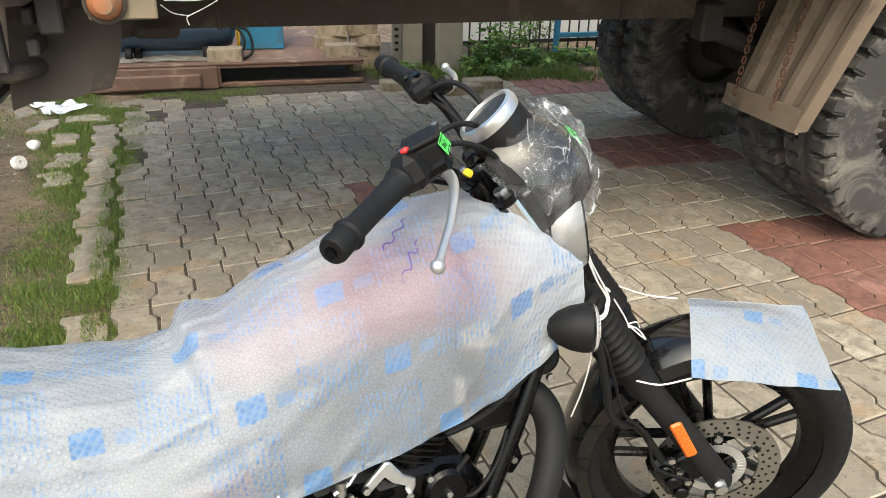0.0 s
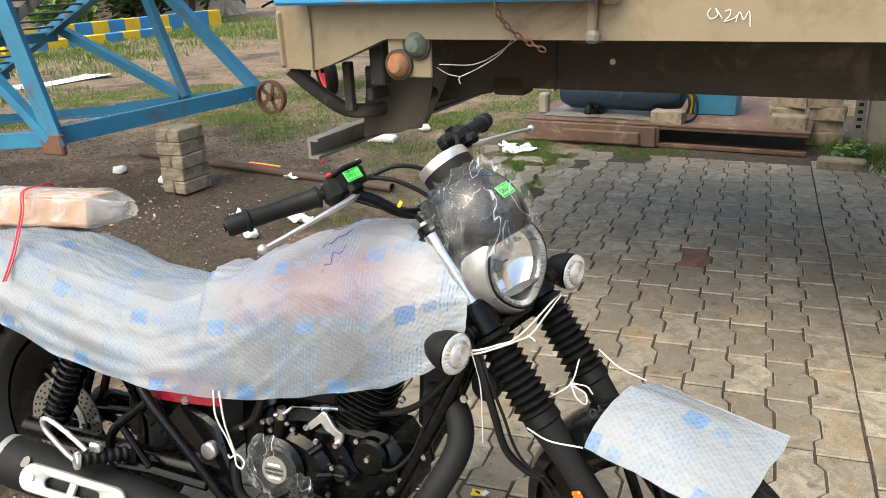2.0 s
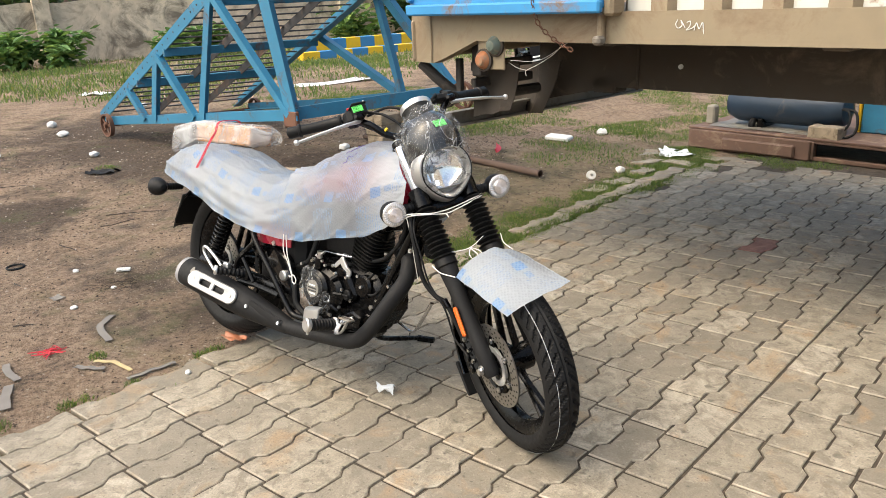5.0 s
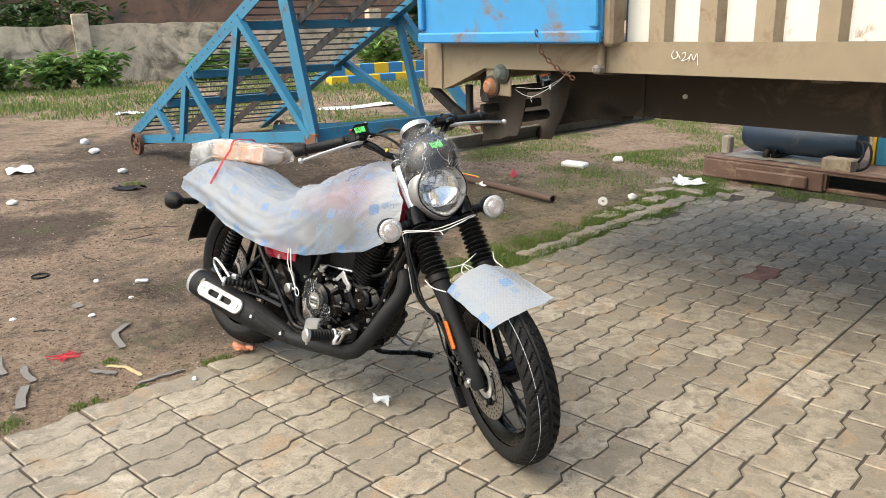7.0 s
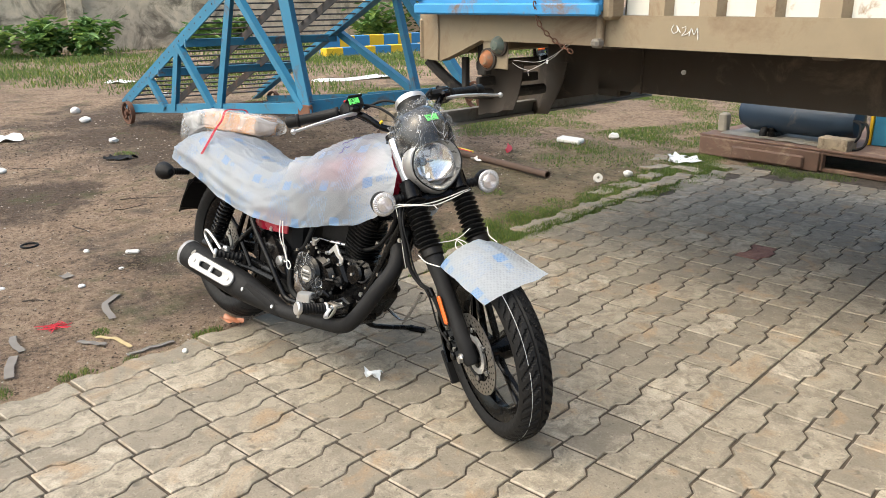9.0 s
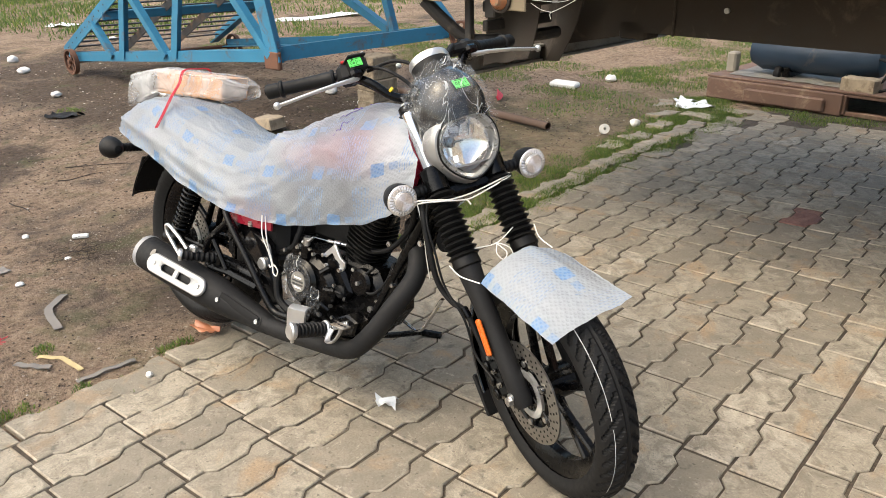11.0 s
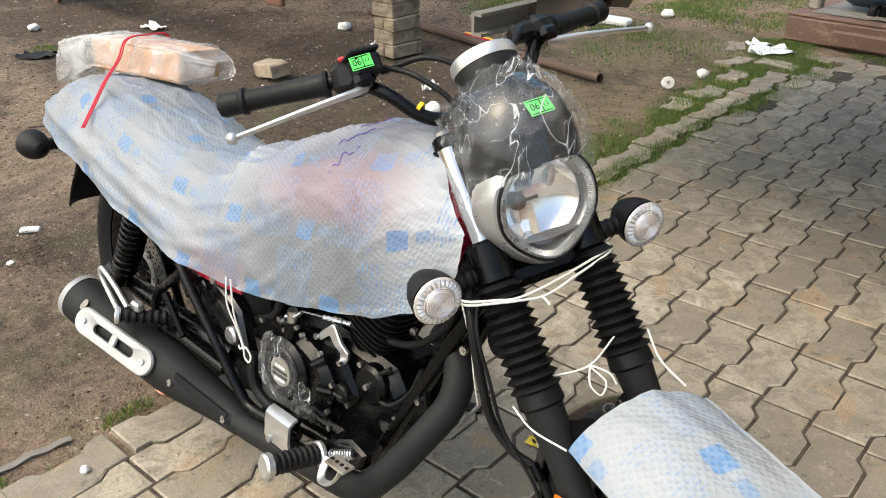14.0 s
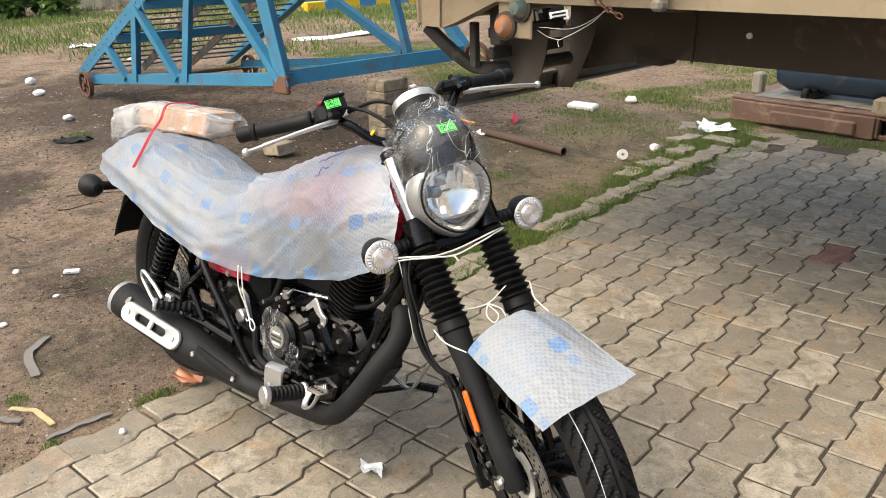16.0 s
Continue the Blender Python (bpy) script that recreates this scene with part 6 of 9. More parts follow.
def body(t):
    M = BIKE
    # tank and seat under the cover
    prof = [(0.50, 0.665, 0.06, 0.05), (0.56, 0.66, 0.075, 0.05), (0.66, 0.69, 0.090, 0.068), (0.78, 0.72, 0.102, 0.078), (0.90, 0.735, 0.102, 0.080), (0.98, 0.73, 0.095, 0.072), (1.03, 0.72, 0.085, 0.06), (1.055, 0.73, 0.01, 0.01)]
    rows = [[(x, hw * math.cos(a), zc + hh * math.sin(a)) for a in [2 * math.pi * k / 28 for k in range(28)]] for x, zc, hw, hh in prof]
    part("fuel_tank", Geo().sheet(rows, None, True), RED_PAINT, t, "dark red fuel tank", M)
    seat = [(-0.28, 0.68, 0.05, 0.02), (-0.2, 0.685, 0.085, 0.04), (0.0, 0.69, 0.10, 0.045), (0.15, 0.675, 0.105, 0.045), (0.24, 0.645, 0.105, 0.045), (0.35, 0.62, 0.105, 0.045), (0.48, 0.63, 0.09, 0.045), (0.55, 0.65, 0.055, 0.03)]
    rows = [[(x, hw * math.cos(a), zc + hh * math.sin(a)) for a in [2 * math.pi * k / 24 for k in range(24)]] for x, zc, hw, hh in seat]
    part("seat", Geo().sheet(rows, None, True), BLACK_PLASTIC, t, "black seat", M)
    for s in (-1, 1):
        part("tail_rail", Geo().tube(catmull([(-0.25, 0.09 * s, 0.60), (0.0, 0.115 * s, 0.60), (0.2, 0.125 * s, 0.575), (0.42, 0.12 * s, 0.56), (0.6, 0.06 * s, 0.6)], 6), 0.016, 10), BLACK_SATIN, t, "", M)
        part("frame_strut", Geo().tube(catmull([(0.345, 0.140 * s, 0.50), (0.382, 0.150 * s, 0.455), (0.488, 0.145 * s, 0.343), (0.565, 0.137 * s, 0.252), (0.60, 0.132 * s, 0.226), (0.66, 0.127 * s, 0.226), (0.74, 0.12 * s, 0.225)], 6), 0.0115, 12), BLACK_SATIN, t, "", M)
        part("frame_strut", Geo().tube(catmull([(0.380, 0.152 * s, 0.455), (0.300, 0.155 * s, 0.388), (0.275, 0.155 * s, 0.355), (0.272, 0.155 * s, 0.325), (0.288, 0.155 * s, 0.292)], 6), 0.0105, 10), BLACK_SATIN, t, "", M)
        part("frame_rod", Geo().tube([(0.308, 0.153 * s, 0.380), (0.374, 0.150 * s, 0.300)], 0.008, 10), BLACK_SATIN, t, "", M)
        part("frame_strut", Geo().tube([(0.288, 0.153 * s, 0.290), (0.379, 0.148 * s, 0.292), (0.520, 0.142 * s, 0.281)], 0.011, 10), BLACK_SATIN, t, "", M)
        part("gusset", Geo().prism([(0.345, 0.43), (0.385, 0.458), (0.41, 0.435), (0.375, 0.39)], 0.135, 0.142, pose(0, 0, 0, 90, 0, 0) if s < 0 else pose(0, 0, 0, 90, 0, 0) @ Matrix.Scale(-1, 4, (0, 0, 1)), 0.002), BLACK_SATIN, t, "", M)
        part("down_tube", Geo().tube(catmull([(1.085, 0.02 * s, 0.70), (1.058, 0.035 * s, 0.61), (1.005, 0.045 * s, 0.48), (0.935, 0.05 * s, 0.33), (0.90, 0.055 * s, 0.26), (0.84, 0.065 * s, 0.215), (0.6, 0.09 * s, 0.215)], 6), 0.015, 12), BLACK_SATIN, t, "", M)
        out = [(0.345, 0.425), (0.40, 0.455), (0.49, 0.428), (0.525, 0.408), (0.538, 0.37), (0.566, 0.294), (0.572, 0.235), (0.548, 0.226), (0.47, 0.33), (0.39, 0.395)]
        m = pose(0, 0, 0, 90, 0, 0) if s < 0 else pose(0, 0, 0, 90, 0, 0) @ Matrix.Scale(-1, 4, (0, 0, 1))
        part("side_cover", Geo().prism(out, 0.085, 0.112, m, 0.008), BLACK_GLOSS, t, "glossy black side cover", M)
    red = part("side_panel", Geo().slab([[(0.34 + 0.21 * u, -0.116 - 0.008 * math.sin(3 * u), 0.448 + 0.075 * v + 0.012 * u) for u in (0, .25, .5, .75, 1)] for v in (0, .5, 1)], -0.006), RED_PAINT, t, "dark red strip of the side panel", M)
    bolt(red, (0.462, -0.126, 0.462), (0, -1, 0), 0.010, M)
    part("backbone", Geo().tube([(1.04, 0, 0.72), (0.9, 0, 0.66), (0.6, 0, 0.6)], 0.03, 12), BLACK_SATIN, t, "", M)
    # Dark box added beneath the tank, only to close a see-through gap.
    part("intake_box", Geo().box((0.72, 0.01, 0.615), (0.36, 0.15, 0.12), None, 0.03), BLACK_PLASTIC, t, "", M)
    part("carburettor", Geo().box((0.69, 0.03, 0.51), (0.20, 0.09, 0.16), None, 0.03), BLACK_PLASTIC, t, "", M)
    part("battery_box", Geo().box((0.34, 0.02, 0.40), (0.30, 0.10, 0.24), None, 0.02), BLACK_PLASTIC, t, "", M)
    part("steering_head", Geo().box((1.03, 0, 0.655), (0.10, 0.10, 0.15), None, 0.03), BLACK_SATIN, t, "", M)
    part("inner_guard", Geo().box((0.62, 0.02, 0.30), (0.16, 0.05, 0.22), None, 0.02), BLACK_PLASTIC, t, "", M)
    part("regulator", Geo().box((0.985, 0.03, 0.50), (0.09, 0.05, 0.15), None, 0.015), BLACK_PLASTIC, t, "", M)
    part("air_box", Geo().box((0.43, 0, 0.43), (0.24, 0.16, 0.2), None, 0.03), BLACK_PLASTIC, t, "", M)
    part("lock_knob", Geo().cyl((0.508, -0.108, 0.349), (0.508, -0.124, 0.349), 0.0195, None, 24, None, 0.004), ALLOY, t, "bright side cover knob", M)
    engine(t)
    exhaust(t)
    controls(t)
    # side stand
    st = BIKE.inverted() @ Vector((-0.229, 1.235, 0.012))
    part("side_stand", Geo().tube(catmull([(0.74, 0.13, 0.2), (0.72, 0.18, 0.12), tuple(st)], 6), 0.010, 10).tube([st, st + Vector((0.06, 0.03, 0))], 0.013, 8), BLACK_SATIN, t, "black side stand", M)
    part("left_peg", Geo().tube([(0.79, 0.14, 0.256), (0.775, 0.25, 0.273)], 0.016, 12), BLACK_PLASTIC, t, "", M)
    part("gear_lever", Geo().tube(catmull([(0.74, 0.16, 0.25), (0.82, 0.195, 0.19), (0.875, 0.2, 0.180), (0.915, 0.2, 0.235), (0.953, 0.2, 0.305)], 6), 0.009, 10, True, None, 0.5), CHROME, t, "", M)


def rib_box(parent, name, pts, r, M, material, flat=1.0):
    return part(name, Geo().tube(pts, r, 8, True, None, flat), material, parent, "", M)


def engine(t):
    M = BIKE
    side = pose(0, 0, 0, 90, 0, 0)
    body = [(0.575, 0.235), (0.62, 0.205), (0.80, 0.20), (0.90, 0.235), (0.945, 0.30), (0.94, 0.37), (0.90, 0.42), (0.80, 0.435), (0.70, 0.445), (0.60, 0.425), (0.57, 0.36)]
    e = part("crankcase", Geo().prism(body, -0.085, 0.045, side, 0.018), BLACK_SATIN, t, "black engine crankcase", M)
    part("gearbox", Geo().box((0.60, 0.0, 0.35), (0.10, 0.15, 0.19), None, 0.03), BLACK_SATIN, e, "", M)
    part("sump", Geo().box((0.76, 0.01, 0.215), (0.24, 0.13, 0.06), None, 0.02), BLACK_SATIN, e, "", M)
    # clutch cover: a round drum behind, a stepped lobe ahead of it
    out = []
    for k in range(32):
        a = 2 * math.pi * k / 32
        r = 0.078 + 0.020 * max(0.0, math.cos(a)) ** 2 + 0.004 * math.cos(3 * a + 0.6)
        out.append((0.690 + r * math.cos(a), 0.335 + r * math.sin(a)))
    cover = part("clutch_cover", Geo().prism(out, 0.05, 0.092, side, 0.014), BLACK_SATIN, e, "black clutch cover", M)
    out2 = [(0.668 + 0.066 * math.cos(2 * math.pi * k / 32), 0.337 + 0.066 * math.sin(2 * math.pi * k / 32)) for k in range(32)]
    part("clutch_boss", Geo().prism(out2, 0.088, 0.109, side, 0.009), BLACK_SATIN, cover, "", M)
    part("boss_step", Geo().prism([(0.668 + 0.052 * math.cos(2 * math.pi * k / 28), 0.337 + 0.052 * math.sin(2 * math.pi * k / 28)) for k in range(28)], 0.106, 0.113, side, 0.004), BLACK_SATIN, cover, "", M)
    badge = part("badge", Geo().cyl((0.672, -0.112, 0.338), (0.672, -0.1165, 0.338), 0.030, None, 28), GALV, e, "round alloy engine badge", M)
    for z, w in ((0.350, 0.030), (0.340, 0.044), (0.330, 0.044), (0.321, 0.03)):
        part("badge_bar", Geo().box((0.672, -0.117, z), (w, 0.002, 0.005)), INK if w > 0.035 else WHITE_LABEL, badge, "", M)
    for a0 in (-35, 2, 40):
        a = radians(a0)
        rib_box(cover, "cover_rib", [(0.69 + q * math.cos(a), -0.091 + 0.012 * (q - 0.085) / 0.03, 0.335 + q * math.sin(a)) for q in (0.072, 0.088, 0.102)], 0.008, M, BLACK_SATIN)
    for k in range(10):
        a = 2 * math.pi * k / 10 + 0.2
        r = 0.088 + 0.018 * max(0.0, math.cos(a)) ** 2
        bolt(cover, (0.690 + r * math.cos(a), -0.084, 0.335 + r * math.sin(a)), (0, -1, 0), 0.0055, M)
    neck = [(0.735, 0.425), (0.725, 0.40), (0.755, 0.375), (0.80, 0.335), (0.82, 0.31), (0.84, 0.34), (0.81, 0.385), (0.775, 0.43)]
    part("oil_neck", Geo().prism(neck, 0.03, 0.068, side, 0.010), BLACK_SATIN, e, "", M)
    cap = part("filler_cap", Geo().cyl((0.805, -0.066, 0.338), (0.805, -0.080, 0.338), 0.019, None, 20, None, 0.004), BLACK_PLASTIC, e, "ribbed black oil filler cap", M)
    part("cap_grip", Geo().box((0.805, -0.083, 0.338), (0.034, 0.010, 0.008), pose(0, 0, 0), 0.003), BLACK_PLASTIC, cap, "", M)
    st = part("starter_cover", Geo().cyl((0.862, -0.03, 0.377), (0.862, -0.062, 0.377), 0.040, None, 28, None, 0.007), BLACK_SATIN, e, "round black generator cover", M)
    bolt(st, (0.862, -0.062, 0.377), (0, -1, 0), 0.006, M)
    # finned cylinder leaning ahead
    ca, cb = Vector((0.802, 0.012, 0.41)), Vector((0.868, 0.012, 0.60))
    cm = facing(ca, cb - ca, (0, 1, 0))
    cyl = part("cylinder", Geo().cyl((0, 0, 0), (0, 0, 0.2), 0.05, None, 24, cm), BLACK_SATIN, t, "black finned engine cylinder", M)
    for k in range(14):
        w = 0.118 - 0.0006 * (k - 6) ** 2
        ring = []
        for q in range(28):
            a = 2 * math.pi * q / 28
            c, s = math.cos(a), math.sin(a)
            ring.append((w * 0.5 * math.copysign(abs(c) ** 0.55, c), w * 0.5 * math.copysign(abs(s) ** 0.55, s)))
        part("fin", Geo().prism(ring, 0.012 + 0.0125 * k, 0.0152 + 0.0125 * k, cm), FIN_BLACK, cyl, "", M)
    part("cylinder_head", Geo().box((0, 0, 0.205), (0.13, 0.13, 0.05), cm, 0.02), BLACK_SATIN, t, "", M)
    # clutch release, cable and bracket above the cover
    arm = part("clutch_arm", Geo().cyl((0.668, -0.088, 0.405), (0.673, -0.090, 0.447), 0.015, None, 16, None, 0.003), BLACK_SATIN, t, "black clutch release post", M)
    part("release_lever", Geo().tube([(0.664, -0.094, 0.452), (0.690, -0.092, 0.462), (0.702, -0.090, 0.474)], [0.010, 0.008, 0.006], 10, True, None, 0.6).cyl((0.676, -0.093, 0.445), (0.678, -0.095, 0.470), 0.010, None, 12), STEEL, arm, "bright steel release lever", M)
    bolt(arm, (0.653, -0.095, 0.437), (-0.3, -1, 0), 0.008, M)
    bolt(arm, (0.690, -0.090, 0.437), (0.2, -1, 0), 0.005, M)
    part("cable_adjuster", Geo().tube([(0.700, -0.090, 0.474), (0.727, -0.063, 0.466), (0.730, -0.062, 0.466), (0.745, -0.053, 0.465), (0.747, -0.052, 0.465), (0.762, -0.043, 0.463), (0.764, -0.042, 0.463), (0.784, -0.032, 0.461)], [0.0018, 0.0018, 0.005, 0.005, 0.0075, 0.0075, 0.0055, 0.0055], 10), STEEL, t, "bright steel cable adjuster", M)
    part("cable", Geo().tube(catmull([(0.780, -0.034, 0.461), (0.873, -0.026, 0.465), (0.950, -0.038, 0.495), (1.012, -0.050, 0.553), (1.039, -0.058, 0.597), (1.05, -0.07, 0.66)], 8), 0.007, 10), BLACK_PLASTIC, t, "black clutch cable", M)
    plate = [(0.716, 0.418), (0.724, 0.432), (0.757, 0.462), (0.765, 0.461), (0.786, 0.432), (0.806, 0.420), (0.806, 0.408), (0.797, 0.391), (0.787, 0.392), (0.790, 0.412), (0.770, 0.425), (0.752, 0.440), (0.728, 0.418)]
    stay = part("engine_stay", Geo().prism(plate, 0.058, 0.066, side, 0.0025), ALLOY, t, "angular polished alloy cable bracket", M)
    for x, z in ((0.722, 0.424), (0.792, 0.397)):
        bolt(stay, (x, -0.066, z), (0, -1, 0), 0.0065, M)
    part("wire_loop", Geo().tube(catmull([(0.905, -0.05, 0.43), (0.873, -0.055, 0.395), (0.886, -0.056, 0.361), (0.918, -0.055, 0.362), (0.957, -0.052, 0.405), (0.978, -0.05, 0.461)], 8), 0.0045, 8), BLACK_PLASTIC, t, "black cable loop", M)
    part("breather", Geo().tube(catmull([(0.50, -0.06, 0.372), (0.545, -0.07, 0.388), (0.590, -0.07, 0.415), (0.605, -0.066, 0.45), (0.61, -0.05, 0.50)], 6), 0.010, 10), BLACK_PLASTIC, t, "", M)
    part("hose", Geo().tube(catmull([(0.568, -0.105, 0.330), (0.569, -0.108, 0.305), (0.585, -0.110, 0.258), (0.635, -0.105, 0.232), (0.70, -0.09, 0.222)], 6), 0.011, 10), BLACK_PLASTIC, t, "", M)
    hp = BIKE.inverted() @ Vector((0.215, 1.140, 0.535))
    part("horn", Geo().cyl(hp, hp + Vector((-0.004, -0.022, 0.004)), 0.033, None, 24, None, 0.006).cyl(hp + Vector((0, -0.02, 0)), hp + Vector((0, -0.026, 0)), 0.012, None, 14), BLACK_PLASTIC, t, "round black horn", M)
    br = part("tube_bracket", Geo().prism([(0.955, 0.385), (0.985, 0.375), (1.005, 0.40), (0.995, 0.435), (0.968, 0.43)], 0.045, 0.055, side, 0.003), BLACK_SATIN, t, "", M)
    bolt(br, (0.985, -0.055, 0.405), (0, -1, 0), 0.006, M)
    for c, r in (((0.833, -0.052, 0.408), 0.006), ((0.823, -0.068, 0.321), 0.006), ((0.917, -0.06, 0.318), 0.0095), ((0.911, -0.0, 0.493), 0.008), ((1.062, -0.045, 0.538), 0.008), ((0.795, -0.086, 0.262), 0.006), ((0.745, -0.088, 0.255), 0.006), ((0.905, -0.06, 0.262), 0.006), ((0.935, -0.055, 0.345), 0.006), ((0.865, -0.066, 0.275), 0.006), ((0.575, -0.085, 0.405), 0.006), ((0.625, -0.08, 0.425), 0.006)):
        bolt(t, c, (0, -1, 0), r, M)


FIN_BLACK = plain("black_fin_paint", (0.005, 0.005, 0.005), 0.45, 0.0, 0.3, 60, 0.05)


def exhaust(t):
    M = BIKE
    line = catmull([(0.975, 0.0, 0.515), (1.02, -0.018, 0.515), (1.052, -0.04, 0.484), (1.057, -0.06, 0.436), (1.031, -0.09, 0.372), (0.984, -0.11, 0.288), (0.937, -0.12, 0.230), (0.900, -0.124, 0.210), (0.861, -0.126, 0.202), (0.725, -0.13, 0.188), (0.616, -0.134, 0.178), (0.56, -0.138, 0.180)], 8)
    part("exhaust_pipe", Geo().tube(line, 0.0265, 20), EXHAUST, t, "fat matt black exhaust pipe", M)
    line = [(0.585, -0.136, 0.177), (0.56, -0.137, 0.180), (0.52, -0.140, 0.187), (0.46, -0.152, 0.199), (0.40, -0.166, 0.213), (0.36, -0.174, 0.222), (0.13, -0.208, 0.265), (0.07, -0.216, 0.276), (0.045, -0.219, 0.280), (0.030, -0.221, 0.282), (0.030, -0.221, 0.282)]
    sil = part("silencer", Geo().tube(line, [0.027, 0.031, 0.036, 0.043, 0.050, 0.054, 0.056, 0.056, 0.055, 0.050, 0.02], 28), EXHAUST, t, "matt black silencer", M)
    rim = facing((0.040, -0.2197, 0.2807), (-0.97, -0.2, 0.16), (0, 0, 1))
    part("end_ring", Geo().lathe([(0.050, 0.012), (0.0555, 0.010), (0.0570, 0.0), (0.0565, -0.006)], 32, rim), GREY_LINE, sil, "bare metal end ring", M)
    part("scuff", Geo().lathe([(0.0001, 0.0), (0.010, 0.0002), (0.013, -0.0004)], 12, facing((0.125, -0.252, 0.308), (-0.1, -0.72, 0.72), (0, 0, 1))), GALV, sil, "pale scuff", M)
    # pressed mounting strap between the two bolts
    strap = []
    for q in range(13):
        k = q / 12
        c = Vector((0.418, -0.196, 0.224)).lerp(Vector((0.558, -0.160, 0.189)), k)
        w = 0.026 - 0.012 * k
        strap.append([c + Vector((0.25 * w * v, -0.004 * (1 - v * v), w * v)) for v in (-1, -0.5, 0, 0.5, 1)])
    part("mount_strap", Geo().slab(strap, 0.005), EXHAUST, sil, "", M)
    for c in ((0.558, -0.166, 0.190), (0.418, -0.205, 0.225)):
        part("bolt_boss", Geo().cyl((c[0], c[1] + 0.014, c[2] - 0.004), c, 0.016, None, 18, None, 0.003), EXHAUST, sil, "", M)
        bolt(sil, c, (0, -1, 0.3), 0.008, M)
    # slotted alloy shield
    a, b = Vector((0.158, -0.266, 0.285)), Vector((0.348, -0.231, 0.251))
    d = (b - a).normalized()
    z = Vector((0, -0.8, 0.42))
    z = (z - d * z.dot(d)).normalized()
    y = z.cross(d)
    c = (a + b) / 2
    mm = Matrix(((d.x, y.x, z.x, c.x), (d.y, y.y, z.y, c.y), (d.z, y.z, z.z, c.z), (0, 0, 0, 1)))
    L, H = 0.252, 0.062

    def stadium(l, h, n=10, dx=0.0):
        pts = []
        for k in range(2 * n + 2):
            a = -math.pi / 2 + math.pi * (k % (n + 1)) / n + (math.pi if k > n else 0)
            pts.append((dx + (l - h) / 2 * (1 if k <= n else -1) + h / 2 * math.cos(a), h / 2 * math.sin(a)))
        return pts

    rows = []
    for l, h, q in ((L - 0.006, H - 0.006, 0.004), (L, H, 0.0), (L - 0.002, H - 0.002, -0.005), (0.130, 0.022, -0.005), (0.130, 0.022, 0.002), (0.137, 0.027, 0.004), (L - 0.006, H - 0.006, 0.004)):
        rows.append([(u, v, q) for u, v in stadium(l, h)])
    g = Geo().sheet(rows, mm, True)
    g.box((0, 0, -0.0005), (0.020, 0.032, 0.008), mm, 0.003)
    sh = part("heat_shield", g, SHIELD, sil, "slotted silver alloy heat shield", M)
    for k in (-1, 1):
        part("bolt", Geo().cyl((k * 0.0965, 0, 0.003), (k * 0.0965, 0, 0.008), 0.0075, None, 12, mm), STEEL, sh, "", M)


